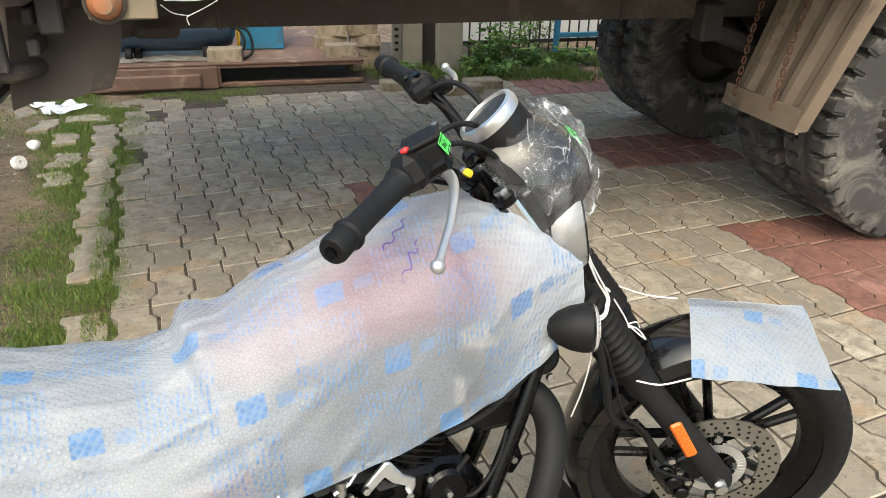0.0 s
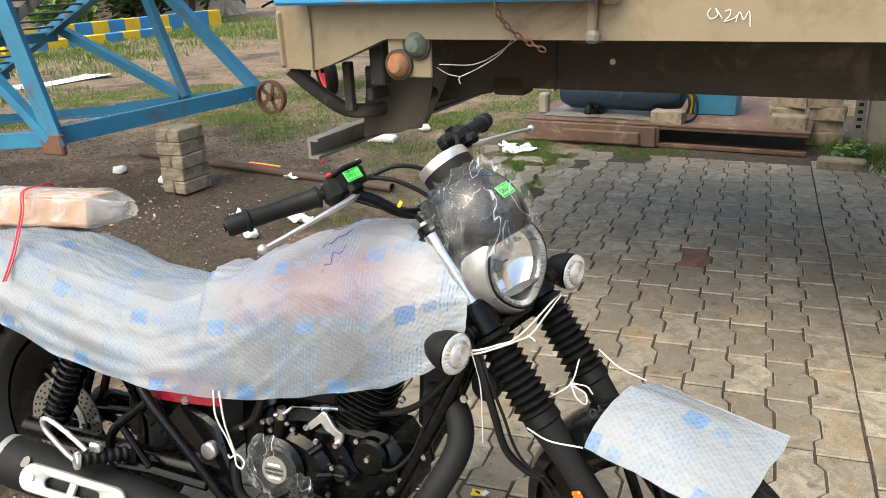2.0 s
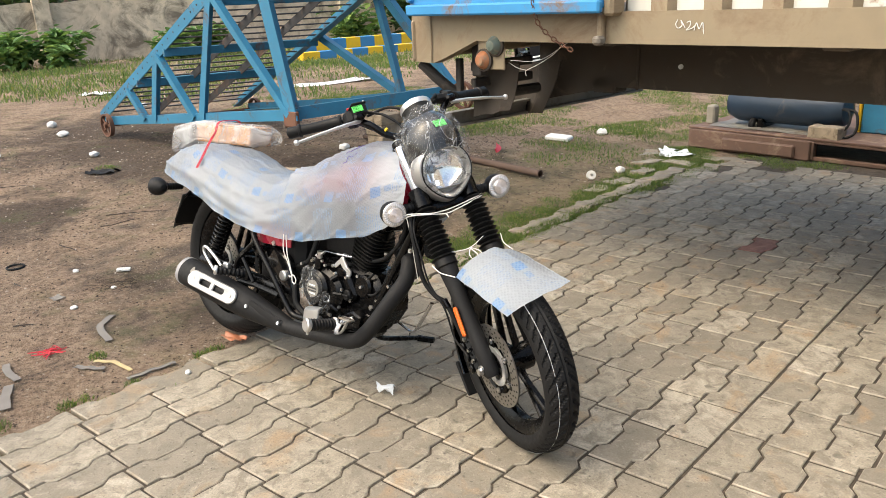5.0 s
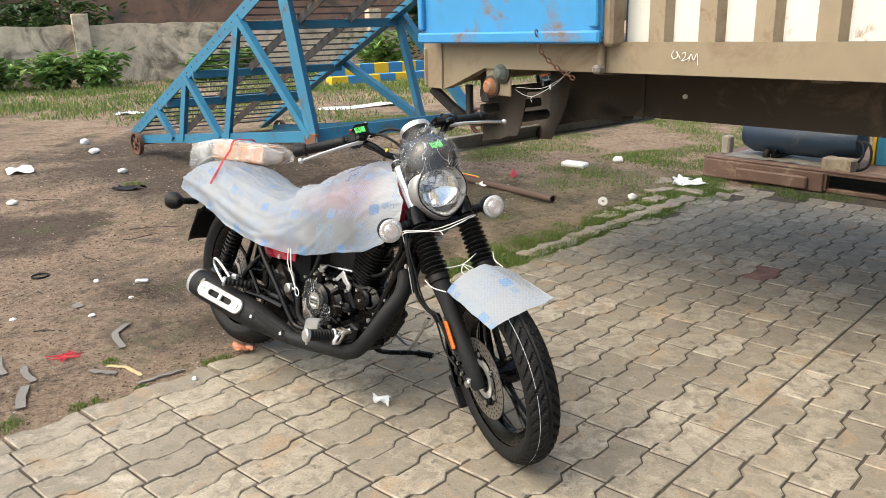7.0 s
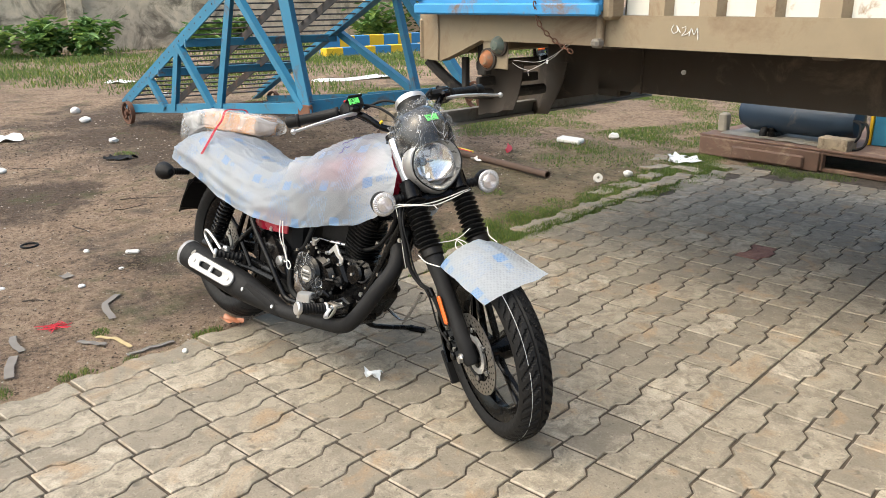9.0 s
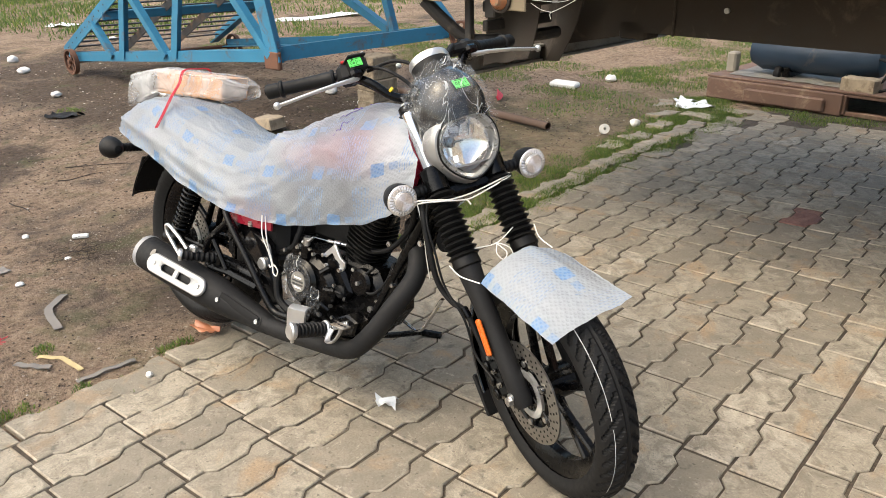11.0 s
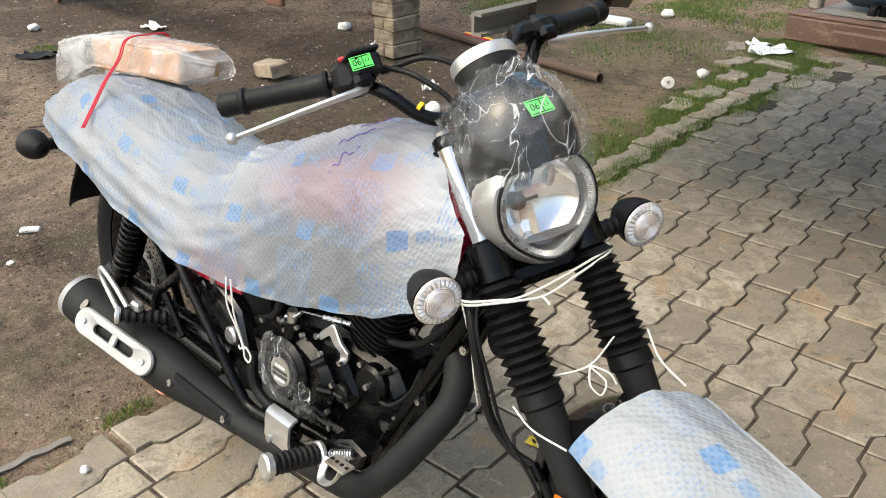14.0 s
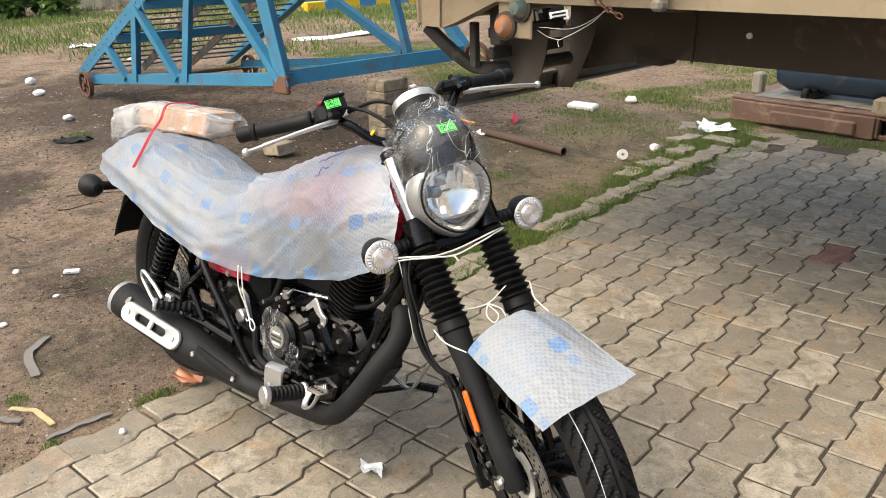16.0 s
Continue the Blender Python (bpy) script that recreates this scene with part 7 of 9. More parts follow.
def controls(t):
    M = BIKE
    # rider's peg
    a, b = Vector((0.838, -0.138, 0.254)), Vector((0.813, -0.252, 0.264))
    d = (b - a).normalized()
    n = 34
    peg = part("foot_peg", Geo().tube([a + (b - a) * (0.12 + 0.80 * i / n) for i in range(n + 1)], [0.0205 if (i // 2) % 2 else 0.0170 for i in range(n + 1)], 18), BLACK_PLASTIC, t, "ribbed black rubber foot peg", M)
    part("peg_end", Geo().cyl(b - d * 0.014, b + d * 0.004, 0.0235, None, 24, None, 0.004), ALLOY, peg, "alloy peg end", M)
    part("peg_collar", Geo().cyl(a + d * 0.004, a + d * 0.016, 0.024, None, 20, None, 0.003), ALLOY, peg, "", M)
    part("peg_pin", Geo().cyl(b + Vector((0, 0.008, -0.02)), b + Vector((0, 0.008, -0.034)), 0.005, None, 10), STEEL, peg, "", M)
    part("peg_bracket", Geo().prism([(0.82, 0.235), (0.86, 0.232), (0.93, 0.262), (0.94, 0.300), (0.90, 0.312), (0.835, 0.278)], 0.09, 0.135, pose(0, 0, 0, 90, 0, 0), 0.006), BLACK_SATIN, t, "black foot peg bracket", M)
    part("spring", coil((0.865, -0.145, 0.268), (0.915, -0.135, 0.292), 0.008, 0.0022, 9), STEEL, t, "small bright return spring", M)
    bolt(t, (0.905, -0.135, 0.285), (0, -1, 0), 0.008, M)
    # heel guard: a plate bent over along its top
    rows = []
    for q, (dy, z) in enumerate(((0.0, 0.213), (0.0, 0.232), (0.0, 0.252), (0.002, 0.270), (0.010, 0.278), (0.022, 0.280))):
        rows.append([(0.682 + 0.098 * u + 0.006 * (u > 0.9) * (q == 0), -0.158 - 0.020 * u + dy, z + 0.022 * u + (0.006 if q == 0 and u in (0, 1) else 0)) for u in (0, 0.06, .25, .5, .75, 0.94, 1)])
    guard = part("heel_guard", Geo().slab(rows, 0.005), ALLOY, t, "brushed alloy heel guard plate", M)
    bolt(guard, (0.722, -0.172, 0.238), (0, -1, 0), 0.0075, M)
    # brake pedal: a flat bar that dips and rises to its tread
    bar = catmull([(0.862, -0.150, 0.262), (0.870, -0.168, 0.249), (0.884, -0.182, 0.242), (0.910, -0.186, 0.252), (0.930, -0.187, 0.278), (0.938, -0.186, 0.300)], 6)
    pedal = part("brake_pedal", Geo().tube(bar, 0.008, 10, True, None, 0.42), ALLOY, t, "bent flat alloy brake pedal", M)
    part("tread_plate", Geo().box((0.928, -0.182, 0.301), (0.050, 0.030, 0.005), None, 0.002), GALV, pedal, "", M)
    # Black discs on the uncut plate give the dark of its holes.
    for i in range(4):
        part("tread_hole", Geo().cyl((0.910 + 0.012 * i, -0.182, 0.3034), (0.910 + 0.012 * i, -0.182, 0.3045), 0.0038, None, 10), BLACK_PLASTIC, pedal, "", M)
    # pillion peg with its loop
    a, b = Vector((0.318, -0.150, 0.322)), Vector((0.268, -0.236, 0.333))
    n = 26
    pp = part("pillion_peg", Geo().tube([a + (b - a) * (i / n) for i in range(n + 1)], [0.0165 if (i // 2) % 2 else 0.013 for i in range(n + 1)], 14), BLACK_PLASTIC, t, "ribbed black pillion peg", M)
    part("peg_end", Geo().cyl(b, b + (b - a).normalized() * 0.012, 0.019, None, 20, None, 0.003), ALLOY, pp, "", M)
    loop = catmull([(0.272, -0.222, 0.350), (0.225, -0.222, 0.378), (0.175, -0.222, 0.400), (0.150, -0.220, 0.398), (0.150, -0.218, 0.376), (0.178, -0.218, 0.352), (0.215, -0.220, 0.328), (0.250, -0.224, 0.316)], 6)
    part("peg_loop", Geo().tube(loop, 0.0058, 10), ALLOY, pp, "bent alloy loop", M)
    part("loop_clamp", Geo().box((0.282, -0.205, 0.352), (0.030, 0.020, 0.022), None, 0.005), ALLOY, pp, "", M)
    part("peg_bracket", Geo().box((0.305, -0.146, 0.318), (0.06, 0.02, 0.05), None, 0.008), BLACK_SATIN, t, "", M)
    bolt(t, (0.290, -0.156, 0.303), (0, -1, 0), 0.008, M)


def motorcycle():
    t = thing("motorcycle", (-0.728, 0.59, 0), "new black and red motorcycle half packed in bubble wrap", "motorcycle")
    front_end(t)
    rear_end(t)
    body(t)


motorcycle()

# ---- bubble wrap cover over tank and seat ----
STATIONS = [
    # x, top, shoulder half width, shoulder, hem half width, right hem, left hem
    (-0.345, 0.700, 0.070, 0.685, 0.120, 0.645, 0.66),
    (-0.24, 0.750, 0.100, 0.728, 0.165, 0.632, 0.64),
    (-0.10, 0.768, 0.120, 0.745, 0.185, 0.607, 0.63),
    (0.05, 0.760, 0.125, 0.732, 0.185, 0.577, 0.62),
    (0.18, 0.732, 0.125, 0.692, 0.185, 0.535, 0.60),
    (0.30, 0.708, 0.120, 0.664, 0.184, 0.508, 0.58),
    (0.42, 0.698, 0.115, 0.652, 0.182, 0.496, 0.56),
    (0.52, 0.722, 0.110, 0.672, 0.170, 0.494, 0.56),
    (0.63, 0.790, 0.115, 0.718, 0.160, 0.503, 0.52),
    (0.74, 0.832, 0.122, 0.752, 0.153, 0.524, 0.54),
    (0.84, 0.862, 0.124, 0.768, 0.143, 0.544, 0.55),
    (0.92, 0.868, 0.116, 0.776, 0.132, 0.564, 0.56),
    (1.00, 0.855, 0.108, 0.780, 0.122, 0.598, 0.59),
    (1.08, 0.838, 0.100, 0.780, 0.112, 0.652, 0.64),
    (1.15, 0.820, 0.095, 0.775, 0.105, 0.745, 0.74),
]


def station(x):
    """Cover measures at x, eased between stations."""
    for a, b in zip(STATIONS, STATIONS[1:]):
        if x <= b[0] or b is STATIONS[-1]:
            k = min(1.0, max(0.0, (x - a[0]) / (b[0] - a[0])))
            k = k * k * (3 - 2 * k) * 0.5 + k * 0.5
            return [p + (q - p) * k for p, q in zip(a, b)][1:]


def wrap_cover():
    nu, nv = 190, 90
    rows, uvs = [], []
    for i in range(nu + 1):
        row = []
        acc, last = 0.0, None
        for j in range(nv + 1):
            s = -1 + 2 * j / nv
            side = abs(s)
            front = 0.935 + 0.150 * min(1.0, max(0.0, (side - 0.12) / 0.5)) ** 0.8 - 0.03 * max(0.0, side - 0.86) / 0.14
            back = -0.335 + 0.03 * side
            x = back + (front - back) * i / nu
            zt, ws, zs, wh, zr, zl = station(x)
            zh = zr if s < 0 else zl
            pts = [(0.0, zt), (ws * 0.55, zt - 0.22 * (zt - zs)), (ws, zs), ((ws + wh) / 2 + 0.012, (zs + zh) / 2 + 0.01), (wh, zh)]
            k = side * 4
            q = min(3, int(k))
            f = k - q
            P = [pts[0] if q == 0 else pts[q - 1], pts[q], pts[q + 1], pts[min(4, q + 2)]]
            if q == 0:
                P[0] = (-pts[1][0], pts[1][1])
            y, z = [0.5 * (2 * P[1][c] + (P[2][c] - P[0][c]) * f + (2 * P[0][c] - 5 * P[1][c] + 4 * P[2][c] - P[3][c]) * f * f + (3 * P[1][c] - P[0][c] - 3 * P[2][c] + P[3][c]) * f ** 3) for c in (0, 1)]
            sg = -1 if s < 0 else 1
            # folds: long drapes that run down and back, crumples, a loose hem
            low = max(0.0, (side - 0.35) / 0.65)
            d = 0.010 * low * noise.noise(Vector((x * 5.5 + side * 2.2, side * 1.2, 3.1 + sg)))
            d += 0.004 * noise.noise(Vector((x * 7 - side * 3, side * 3, 7.7 + sg)))
            d += 0.0012 * noise.noise(Vector((x * 26, side * 12, 1.7 + sg))) + 0.002 * abs(noise.noise(Vector((x * 14 + side * 9, side * 5, 4.4 + sg))))
            off = x - 0.485 - 0.05 * side
            ridge = (math.exp(-(off / 0.05) ** 2) if off > 0 else math.exp(-(off / 0.012) ** 2)) * max(0.0, 1 - side * 1.15)
            d += 0.026 * ridge
            near_hem = max(0.0, (side - 0.5) / 0.5) * max(0.0, min(1.0, (0.75 - x) / 0.4))
            wave = math.sin(side * 25 + 2.0 * noise.noise(Vector((x * 2.0, 0.7, 5.5 + sg))) - 2.4 * x)
            d += 0.012 * near_hem * (max(0.0, wave) ** 2 - 0.35)
            drape = math.sin((x * 0.9 - side * 0.55) * 26) * 0.006 * low * max(0.0, 1 - abs(x - 0.15) / 0.45)
            d += drape
            sweep = side * 0.9 + 0.55 * (x - 0.25) ** 2 * 2.2
            d += 0.007 * low * max(0.0, 1 - abs(x - 0.45) / 0.75) * (1 - min(1.0, abs(math.sin(sweep * 15.0)) * 2.4))
            crease = 1 - min(1.0, abs(noise.noise(Vector((x * 6.5 + side * 4, side * 5 - x * 2, 12.3 + sg)))) * 5)
            d += 0.0035 * crease * crease + 0.0009 * (1 - min(1.0, abs(noise.noise(Vector((x * 15 - side * 6, side * 9 + x * 4, 31.0 + sg)))) * 5))
            zz = z + d * (1 - 0.7 * low) + 0.010 * low * noise.noise(Vector((x * 7, 0.3, 9.0 + sg)))
            yy = sg * (y + d)
            p = Vector((x, yy, zz))
            if last is not None:
                acc += (p - last).length
            last = p
            row.append(p)
            uvs.append((x, acc))
        rows.append(row)
    g = Geo().sheet(rows)
    g.f = [q[::-1] for q in g.f]
    g.uv = [(u, v) for u, v in uvs]
    cov = solo("bubble_wrap_cover", g, WRAP, "white translucent bubble wrap with blue print draped over tank and seat", "bubble wrap", m=BIKE, angle=180)

    def on_cover(x, y):
        best = min((p for row in rows[100:] for p in row[20:46]), key=lambda p: (p.x - x) ** 2 + (p.y - y) ** 2)
        return Vector((x, y, best.z + 0.0015))

    for a, b in (((0.767, -0.030), (0.800, 0.012)), ((0.773, -0.085), (0.820, -0.048)), ((0.789, -0.118), (0.826, -0.086))):
        stroke = []
        for k in range(13):
            w = 0.0035 * math.sin(k * 1.25)
            stroke.append(on_cover(a[0] + (b[0] - a[0]) * k / 12 - w, a[1] + (b[1] - a[1]) * k / 12 + w))
        part("ink_scrawl", Geo().tube(catmull(stroke, 3), 0.0009, 6), PURPLE_INK, cov, "purple marker scrawl", BIKE)
    return cov


COVER = wrap_cover()

# ---- carton in a milky bag on the pillion seat, held by red string ----
BOX = BIKE @ pose(-0.134, 0.085, 0.770, 0, 0, 18.7)


def carton():
    t = thing("cardboard_box", tuple(BOX @ Vector((0, 0, 0))), "brown cardboard box lying on the covered seat", "box")
    L, W, H = 0.28, 0.145, 0.072
    part("carton", Geo().box((0, 0, H / 2), (L, W, H), BOX, 0.004), CARDBOARD, t)
    part("flap", Geo().box((0, W / 4 + 0.001, H + 0.0025), (L, W / 2 - 0.004, 0.004), BOX, 0.001), CARDBOARD, t)
    part("flap", Geo().box((0, -W / 4 - 0.001, H + 0.0025), (L, W / 2 - 0.004, 0.004), BOX, 0.001), CARDBOARD, t)


carton()


def bag_cover():
    nu, nv = 60, 64
    rows = []
    for i in range(nu + 1):
        k = i / nu
        x = -0.26 + 0.475 * k
        tail = max(0.0, (-0.13 - x) / 0.13)
        nose = max(0.0, (x - 0.135) / 0.08)
        h = (0.044 + 0.022 * tail) * (1 - 0.55 * nose)
        w = 0.082 * (1 - 0.05 * tail) * (1 - 0.55 * nose ** 1.5)
        zc = 0.040 - 0.050 * tail + 0.0 * nose
        row = []
        for j in range(nv):
            a = 2 * math.pi * j / nv
            c, s = math.cos(a), math.sin(a)
            y = w * math.copysign(abs(c) ** 0.35, c)
            z = h * math.copysign(abs(s) ** 0.45, s)
            n = 0.006 * noise.noise(Vector((x * 14, c * 2.4, s * 2.4))) + 0.004 * noise.noise(Vector((x * 40, c * 5, s * 5 + 3)))
            row.append((x, y + n * c * 1.2, zc + z + n * s))
        rows.append(row)
    bag = solo("plastic_bag", Geo().sheet(rows[15:], None, True), BAG_FILM, "crumpled milky plastic bag wrapped round the cardboard box", "plastic bag", m=BOX, angle=180)
    part("bag_tail", Geo().sheet(rows[:16], None, True), BAG_FILM, bag, "loose empty end of the bag", BOX, True, 180)
    pts = catmull([(-0.04, 0.10, 0.0), (-0.035, 0.08, 0.084), (-0.028, 0.0, 0.092), (-0.018, -0.082, 0.086), (0.012, -0.140, 0.047), (0.045, -0.215, 0.010), (0.060, -0.268, -0.038), (0.057, -0.300, -0.086)], 8)
    solo("red_string", Geo().tube(pts, 0.0022, 6).tube([q + Vector((0.005, 0.002, 0.001)) for q in pts], 0.0018, 6), RED_STRING, "red string tied over the bagged box", "string", m=BOX)


bag_cover()

# ---- bubble wrap sheet tied over the front mudguard ----
def fender_sheet():
    A, B, C, D = Vector((0.057, -0.104, 0.619)), Vector((0.107, 0.100, 0.619)), Vector((0.286, 0.106, 0.470)), Vector((0.263, -0.098, 0.437))
    n = 52
    rows, uv = [], []
    for i in range(n + 1):
        u = i / n
        row = []
        for j in range(n + 1):
            v = j / n
            p = (A * (1 - v) + B * v) * (1 - u) + (D * (1 - v) + C * v) * u
            crest = math.sin(math.pi * min(1.0, v * 1.02)) ** 0.8
            bow = crest * (0.044 * (1 - u) ** 1.3 + 0.016 * math.sin(math.pi * u) + 0.004 * u)
            fold = 0.005 * max(0.0, 1 - abs(v - 0.62 - 0.2 * u) / 0.12) * (1 - u)
            p = p + Vector((0.45, 0, 0.9)) * (bow + fold + 0.004 * noise.noise(Vector((u * 4, v * 4, 4.2))) + 0.0015 * noise.noise(Vector((u * 16, v * 16, 1.2))))
            p = p + (C - B) * 0.03 * noise.noise(Vector((v * 3.1, 0.5, 8.0))) * u
            row.append(p)
            uv.append((0.02 + u * 0.26, 0.008 + v * 0.23))
        rows.append(row)
    g = Geo().sheet(rows)
    g.uv = uv
    return solo("bubble_wrap_sheet", g, WRAP_SHEET, "square of printed white bubble wrap tied over the front mudguard", "bubble wrap", m=FORK, angle=180)


WRAP_SHEET = film_material("printed_bubble_wrap_sheet", True, 0.7)
SHEET = fender_sheet()


def cord(pts, label, M, r=0.0016, k=8):
    parent = COVER if M is BIKE else SHEET
    return part("cord", Geo().tube(catmull(pts, k), r, 6), WHITE_STRING, parent, label, M)


cord([(-0.02, -0.13, 0.69), (0.01, -0.126, 0.655), (0.056, -0.106, 0.620)], "thin white cord from the fork to the bubble wrap sheet", FORK)
cord([(0.0, 0.115, 0.72), (0.045, 0.09, 0.68), (0.092, 0.085, 0.641)], "thin white cord from the fork to the bubble wrap sheet", FORK)
cord([(-0.01, -0.06, 0.71), (0.0, 0.0, 0.705), (-0.005, 0.06, 0.73)], "thin white cord between the fork legs", FORK)
cord([(-0.0, 0.0, 0.704), (0.01, -0.015, 0.68), (0.012, -0.005, 0.66), (0.008, 0.012, 0.675), (0.0, 0.0, 0.704), (0.012, 0.02, 0.685), (0.01, 0.026, 0.665)], "looped knot of white cord between the fork legs", FORK)
cord([(-0.03, -0.150, 0.866), (0.002, -0.146, 0.857), (0.010, -0.110, 0.846), (0.012, -0.078, 0.838), (0.004, -0.02, 0.840), (0.002, 0.05, 0.850), (0.002, 0.099, 0.859), (-0.02, 0.112, 0.868)], "white plastic tie along the lower fork yoke", FORK, 0.002)
cord([(-0.03, -0.150, 0.858), (0.002, -0.144, 0.851), (0.012, -0.104, 0.840), (0.014, -0.078, 0.834), (0.010, -0.032, 0.827), (0.004, 0.03, 0.838), (0.002, 0.097, 0.853), (-0.02, 0.112, 0.862)], "white plastic tie along the lower fork yoke", FORK, 0.002)
cord([(0.010, -0.040, 0.829), (0.013, -0.036, 0.821), (0.013, -0.033, 0.812)], "loose end of a white plastic tie", FORK, 0.002)
cord([(-0.02, -0.15, 0.86), (-0.05, -0.148, 0.80), (-0.10, -0.146, 0.74), (-0.15, -0.140, 0.69)], "loose white cord hanging from the turn lamp", FORK, 0.0014)
cord([(0.563, -0.166, 0.515), (0.569, -0.168, 0.46), (0.588, -0.158, 0.41), (0.600, -0.152, 0.372), (0.604, -0.151, 0.352), (0.616, -0.150, 0.346), (0.622, -0.150, 0.362), (0.606, -0.151, 0.376), (0.590, -0.152, 0.366), (0.584, -0.152, 0.372)], "white cord hanging from the hem of the cover", BIKE, 0.002)
cord([(0.577, -0.166, 0.515), (0.588, -0.166, 0.45), (0.598, -0.157, 0.40), (0.604, -0.152, 0.372)], "white cord hanging from the hem of the cover", BIKE, 0.002)


# ---- clear film round the fly screen and over the engine badge ----
def screen_film():
    hc = Vector((0.034, 0.008, 0.958))
    rows = []
    n = 64
    for i in range(n + 1):
        k = i / n
        c = hc + UPW * (0.066 + 0.126 * math.sin(k * 1.45)) + AHEAD * (0.034 - 0.049 * k - 0.06 * k * k)
        wid = 0.108 + 0.020 * math.sin(k * math.pi) - 0.038 * k
        row = []
        for j in range(81):
            a = -1.6 + 3.2 * j / 80
            p = c + Vector((0, wid * math.sin(a), 0)) - AHEAD * (0.098 * (1 - math.cos(a))) - UPW * (0.098 * (1 - math.cos(a)) * (1 - 0.3 * k))
            # broad pillows, then sharp creases that run down and outwards
            f = 0.010 * noise.noise(Vector((k * 3.2 + a * 1.2, a * 1.8, 2.4)))
            q = noise.noise(Vector((k * 3.0 - a * 2.4, a * 2.6 + k * 1.2, 6.4)))
            f += 0.010 * max(0.0, 1 - abs(q) * 5.5)
            q = noise.noise(Vector((k * 7.0 + a * 3.4, a * 3.2 - k * 2.0, 16.4)))
            f += 0.006 * max(0.0, 1 - abs(q) * 6)
            f += 0.0012 * noise.noise(Vector((k * 30, a * 14, 0.4)))
            f += 0.006 * max(0.0, 0.12 - k) / 0.12 * math.sin(a * 9 + 1)
            row.append(p + (p - hc).normalized() * f)
        rows.append(row)
    film = solo("plastic_film", Geo().sheet(rows[9:]), FILM, "crumpled clear plastic film wrapped over the fly screen", "plastic film", m=FORK, angle=180)
    part("film_skirt", Geo().sheet(rows[:10]), FILM, film, "loose gathered lower edge", FORK, True, 180)


screen_film()
sticker(FORK @ facing((0.103, 0.016, 1.083), Vector((0.95, 0.05, 0.28)), UPW), 0.04, 0.026, "small green dated sticker on the wrapped fly screen")


def badge_film():
    def piece(cx, cz, rx, rz, seed, y0):
        rows = []
        for i in range(19):
            r = 0.03 + 0.97 * i / 18
            row = []
            for j in range(44):
                a = 2 * math.pi * j / 44
                c, s = math.cos(a), math.sin(a)
                rr = r * (1 + 0.16 * noise.noise(Vector((c * 1.7, s * 1.7, seed))))
                h = 0.010 * noise.noise(Vector((rr * 3.2 * c, rr * 3.2 * s, seed + 2))) + 0.012 * (1 - r) + 0.006 * abs(noise.noise(Vector((rr * 8 * c, rr * 8 * s, seed + 4))))
                row.append((cx + rr * c * rx, y0 - h, cz + rr * s * rz))
            rows.append(row)
        return Geo().sheet(rows, None, True)

    f = solo("plastic_film", piece(0.662, 0.345, 0.062, 0.070, 5, -0.118), FILM, "crumpled clear plastic film taped over the engine badge", "plastic film", m=BIKE, angle=180)
    part("film_tail", piece(0.728, 0.300, 0.032, 0.046, 11, -0.106), FILM, f, "", BIKE)


badge_film()

RUST_PIPE = plain("pipe_rust", (0.10, 0.065, 0.05), 0.7, 0.3, 0.35, 25, 0.3)


def crumb_material():
    s = Nodes("soil_crumb")
    r = s.n("ShaderNodeNewGeometry").outputs["Random Per Island"]
    s.base(s.ramp(r, [(0.0, (0.035, 0.025, 0.018)), (0.6, (0.12, 0.082, 0.056)), (0.88, (0.22, 0.16, 0.115)), (0.96, (0.40, 0.33, 0.26)), (1.0, (0.55, 0.5, 0.43))]), 0.95)
    return s.m


CLOD = crumb_material()
STRIP_GREY = plain("grey_rubber_strip", (0.17, 0.155, 0.14), 0.8, 0.0, 0.2, 20, 0.2)
ORANGE_FILM = plain("orange_plastic", (0.42, 0.16, 0.08), 0.4, 0.0, 0.3, 40, 0.2)
BARK_DARK = plain("dark_twig_bark", (0.055, 0.04, 0.03), 0.9, 0.0, 0.4, 60, 0.3)
STRAW = plain("dry_leaf", (0.48, 0.38, 0.2), 0.8, 0.0, 0.3, 30, 0.2)

# ---- grass ----
def grass_patch(spots, blades, seed, h0, h1, w, spread):
    """Blades of grass round the given spots."""
    rnd = random.Random(seed)
    g = Geo()
    vs, fs = g.v, g.f
    weigh = [rad ** 1.5 for x, y, rad in spots]
    for cx, cy, rad in rnd.choices(spots, weigh, k=blades):
        a, r = rnd.uniform(0, 6.283), rad * math.sqrt(rnd.random())
        x, y = cx + r * math.cos(a) * 1.2, cy + r * math.sin(a)
        if paved(x, y) and x > edge_x(y) + 0.35 and y < 3.9:
            continue
        z = earth_height(x, y) - 0.004 if x < edge_x(y) else -0.012
        h = rnd.uniform(h0, h1) * (0.6 + 0.8 * max(0, 1 - r / rad))
        b = rnd.uniform(0, 6.283)
        dx, dy = math.cos(b), math.sin(b)
        l = rnd.uniform(0.2, 0.9) * h
        c = rnd.uniform(0, 6.283)
        lx, ly = math.cos(c) * l, math.sin(c) * l
        n = len(vs)
        vs += [(x - dx * w, y - dy * w, z), (x + dx * w, y + dy * w, z), (x + lx * 0.4 + dx * w * 0.8, y + ly * 0.4 + dy * w * 0.8, z + h * 0.6), (x + lx * 0.4 - dx * w * 0.8, y + ly * 0.4 - dy * w * 0.8, z + h * 0.6), (x + lx, y + ly, z + h)]
        fs += [(n, n + 1, n + 2, n + 3), (n + 3, n + 2, n + 4)]
    return g


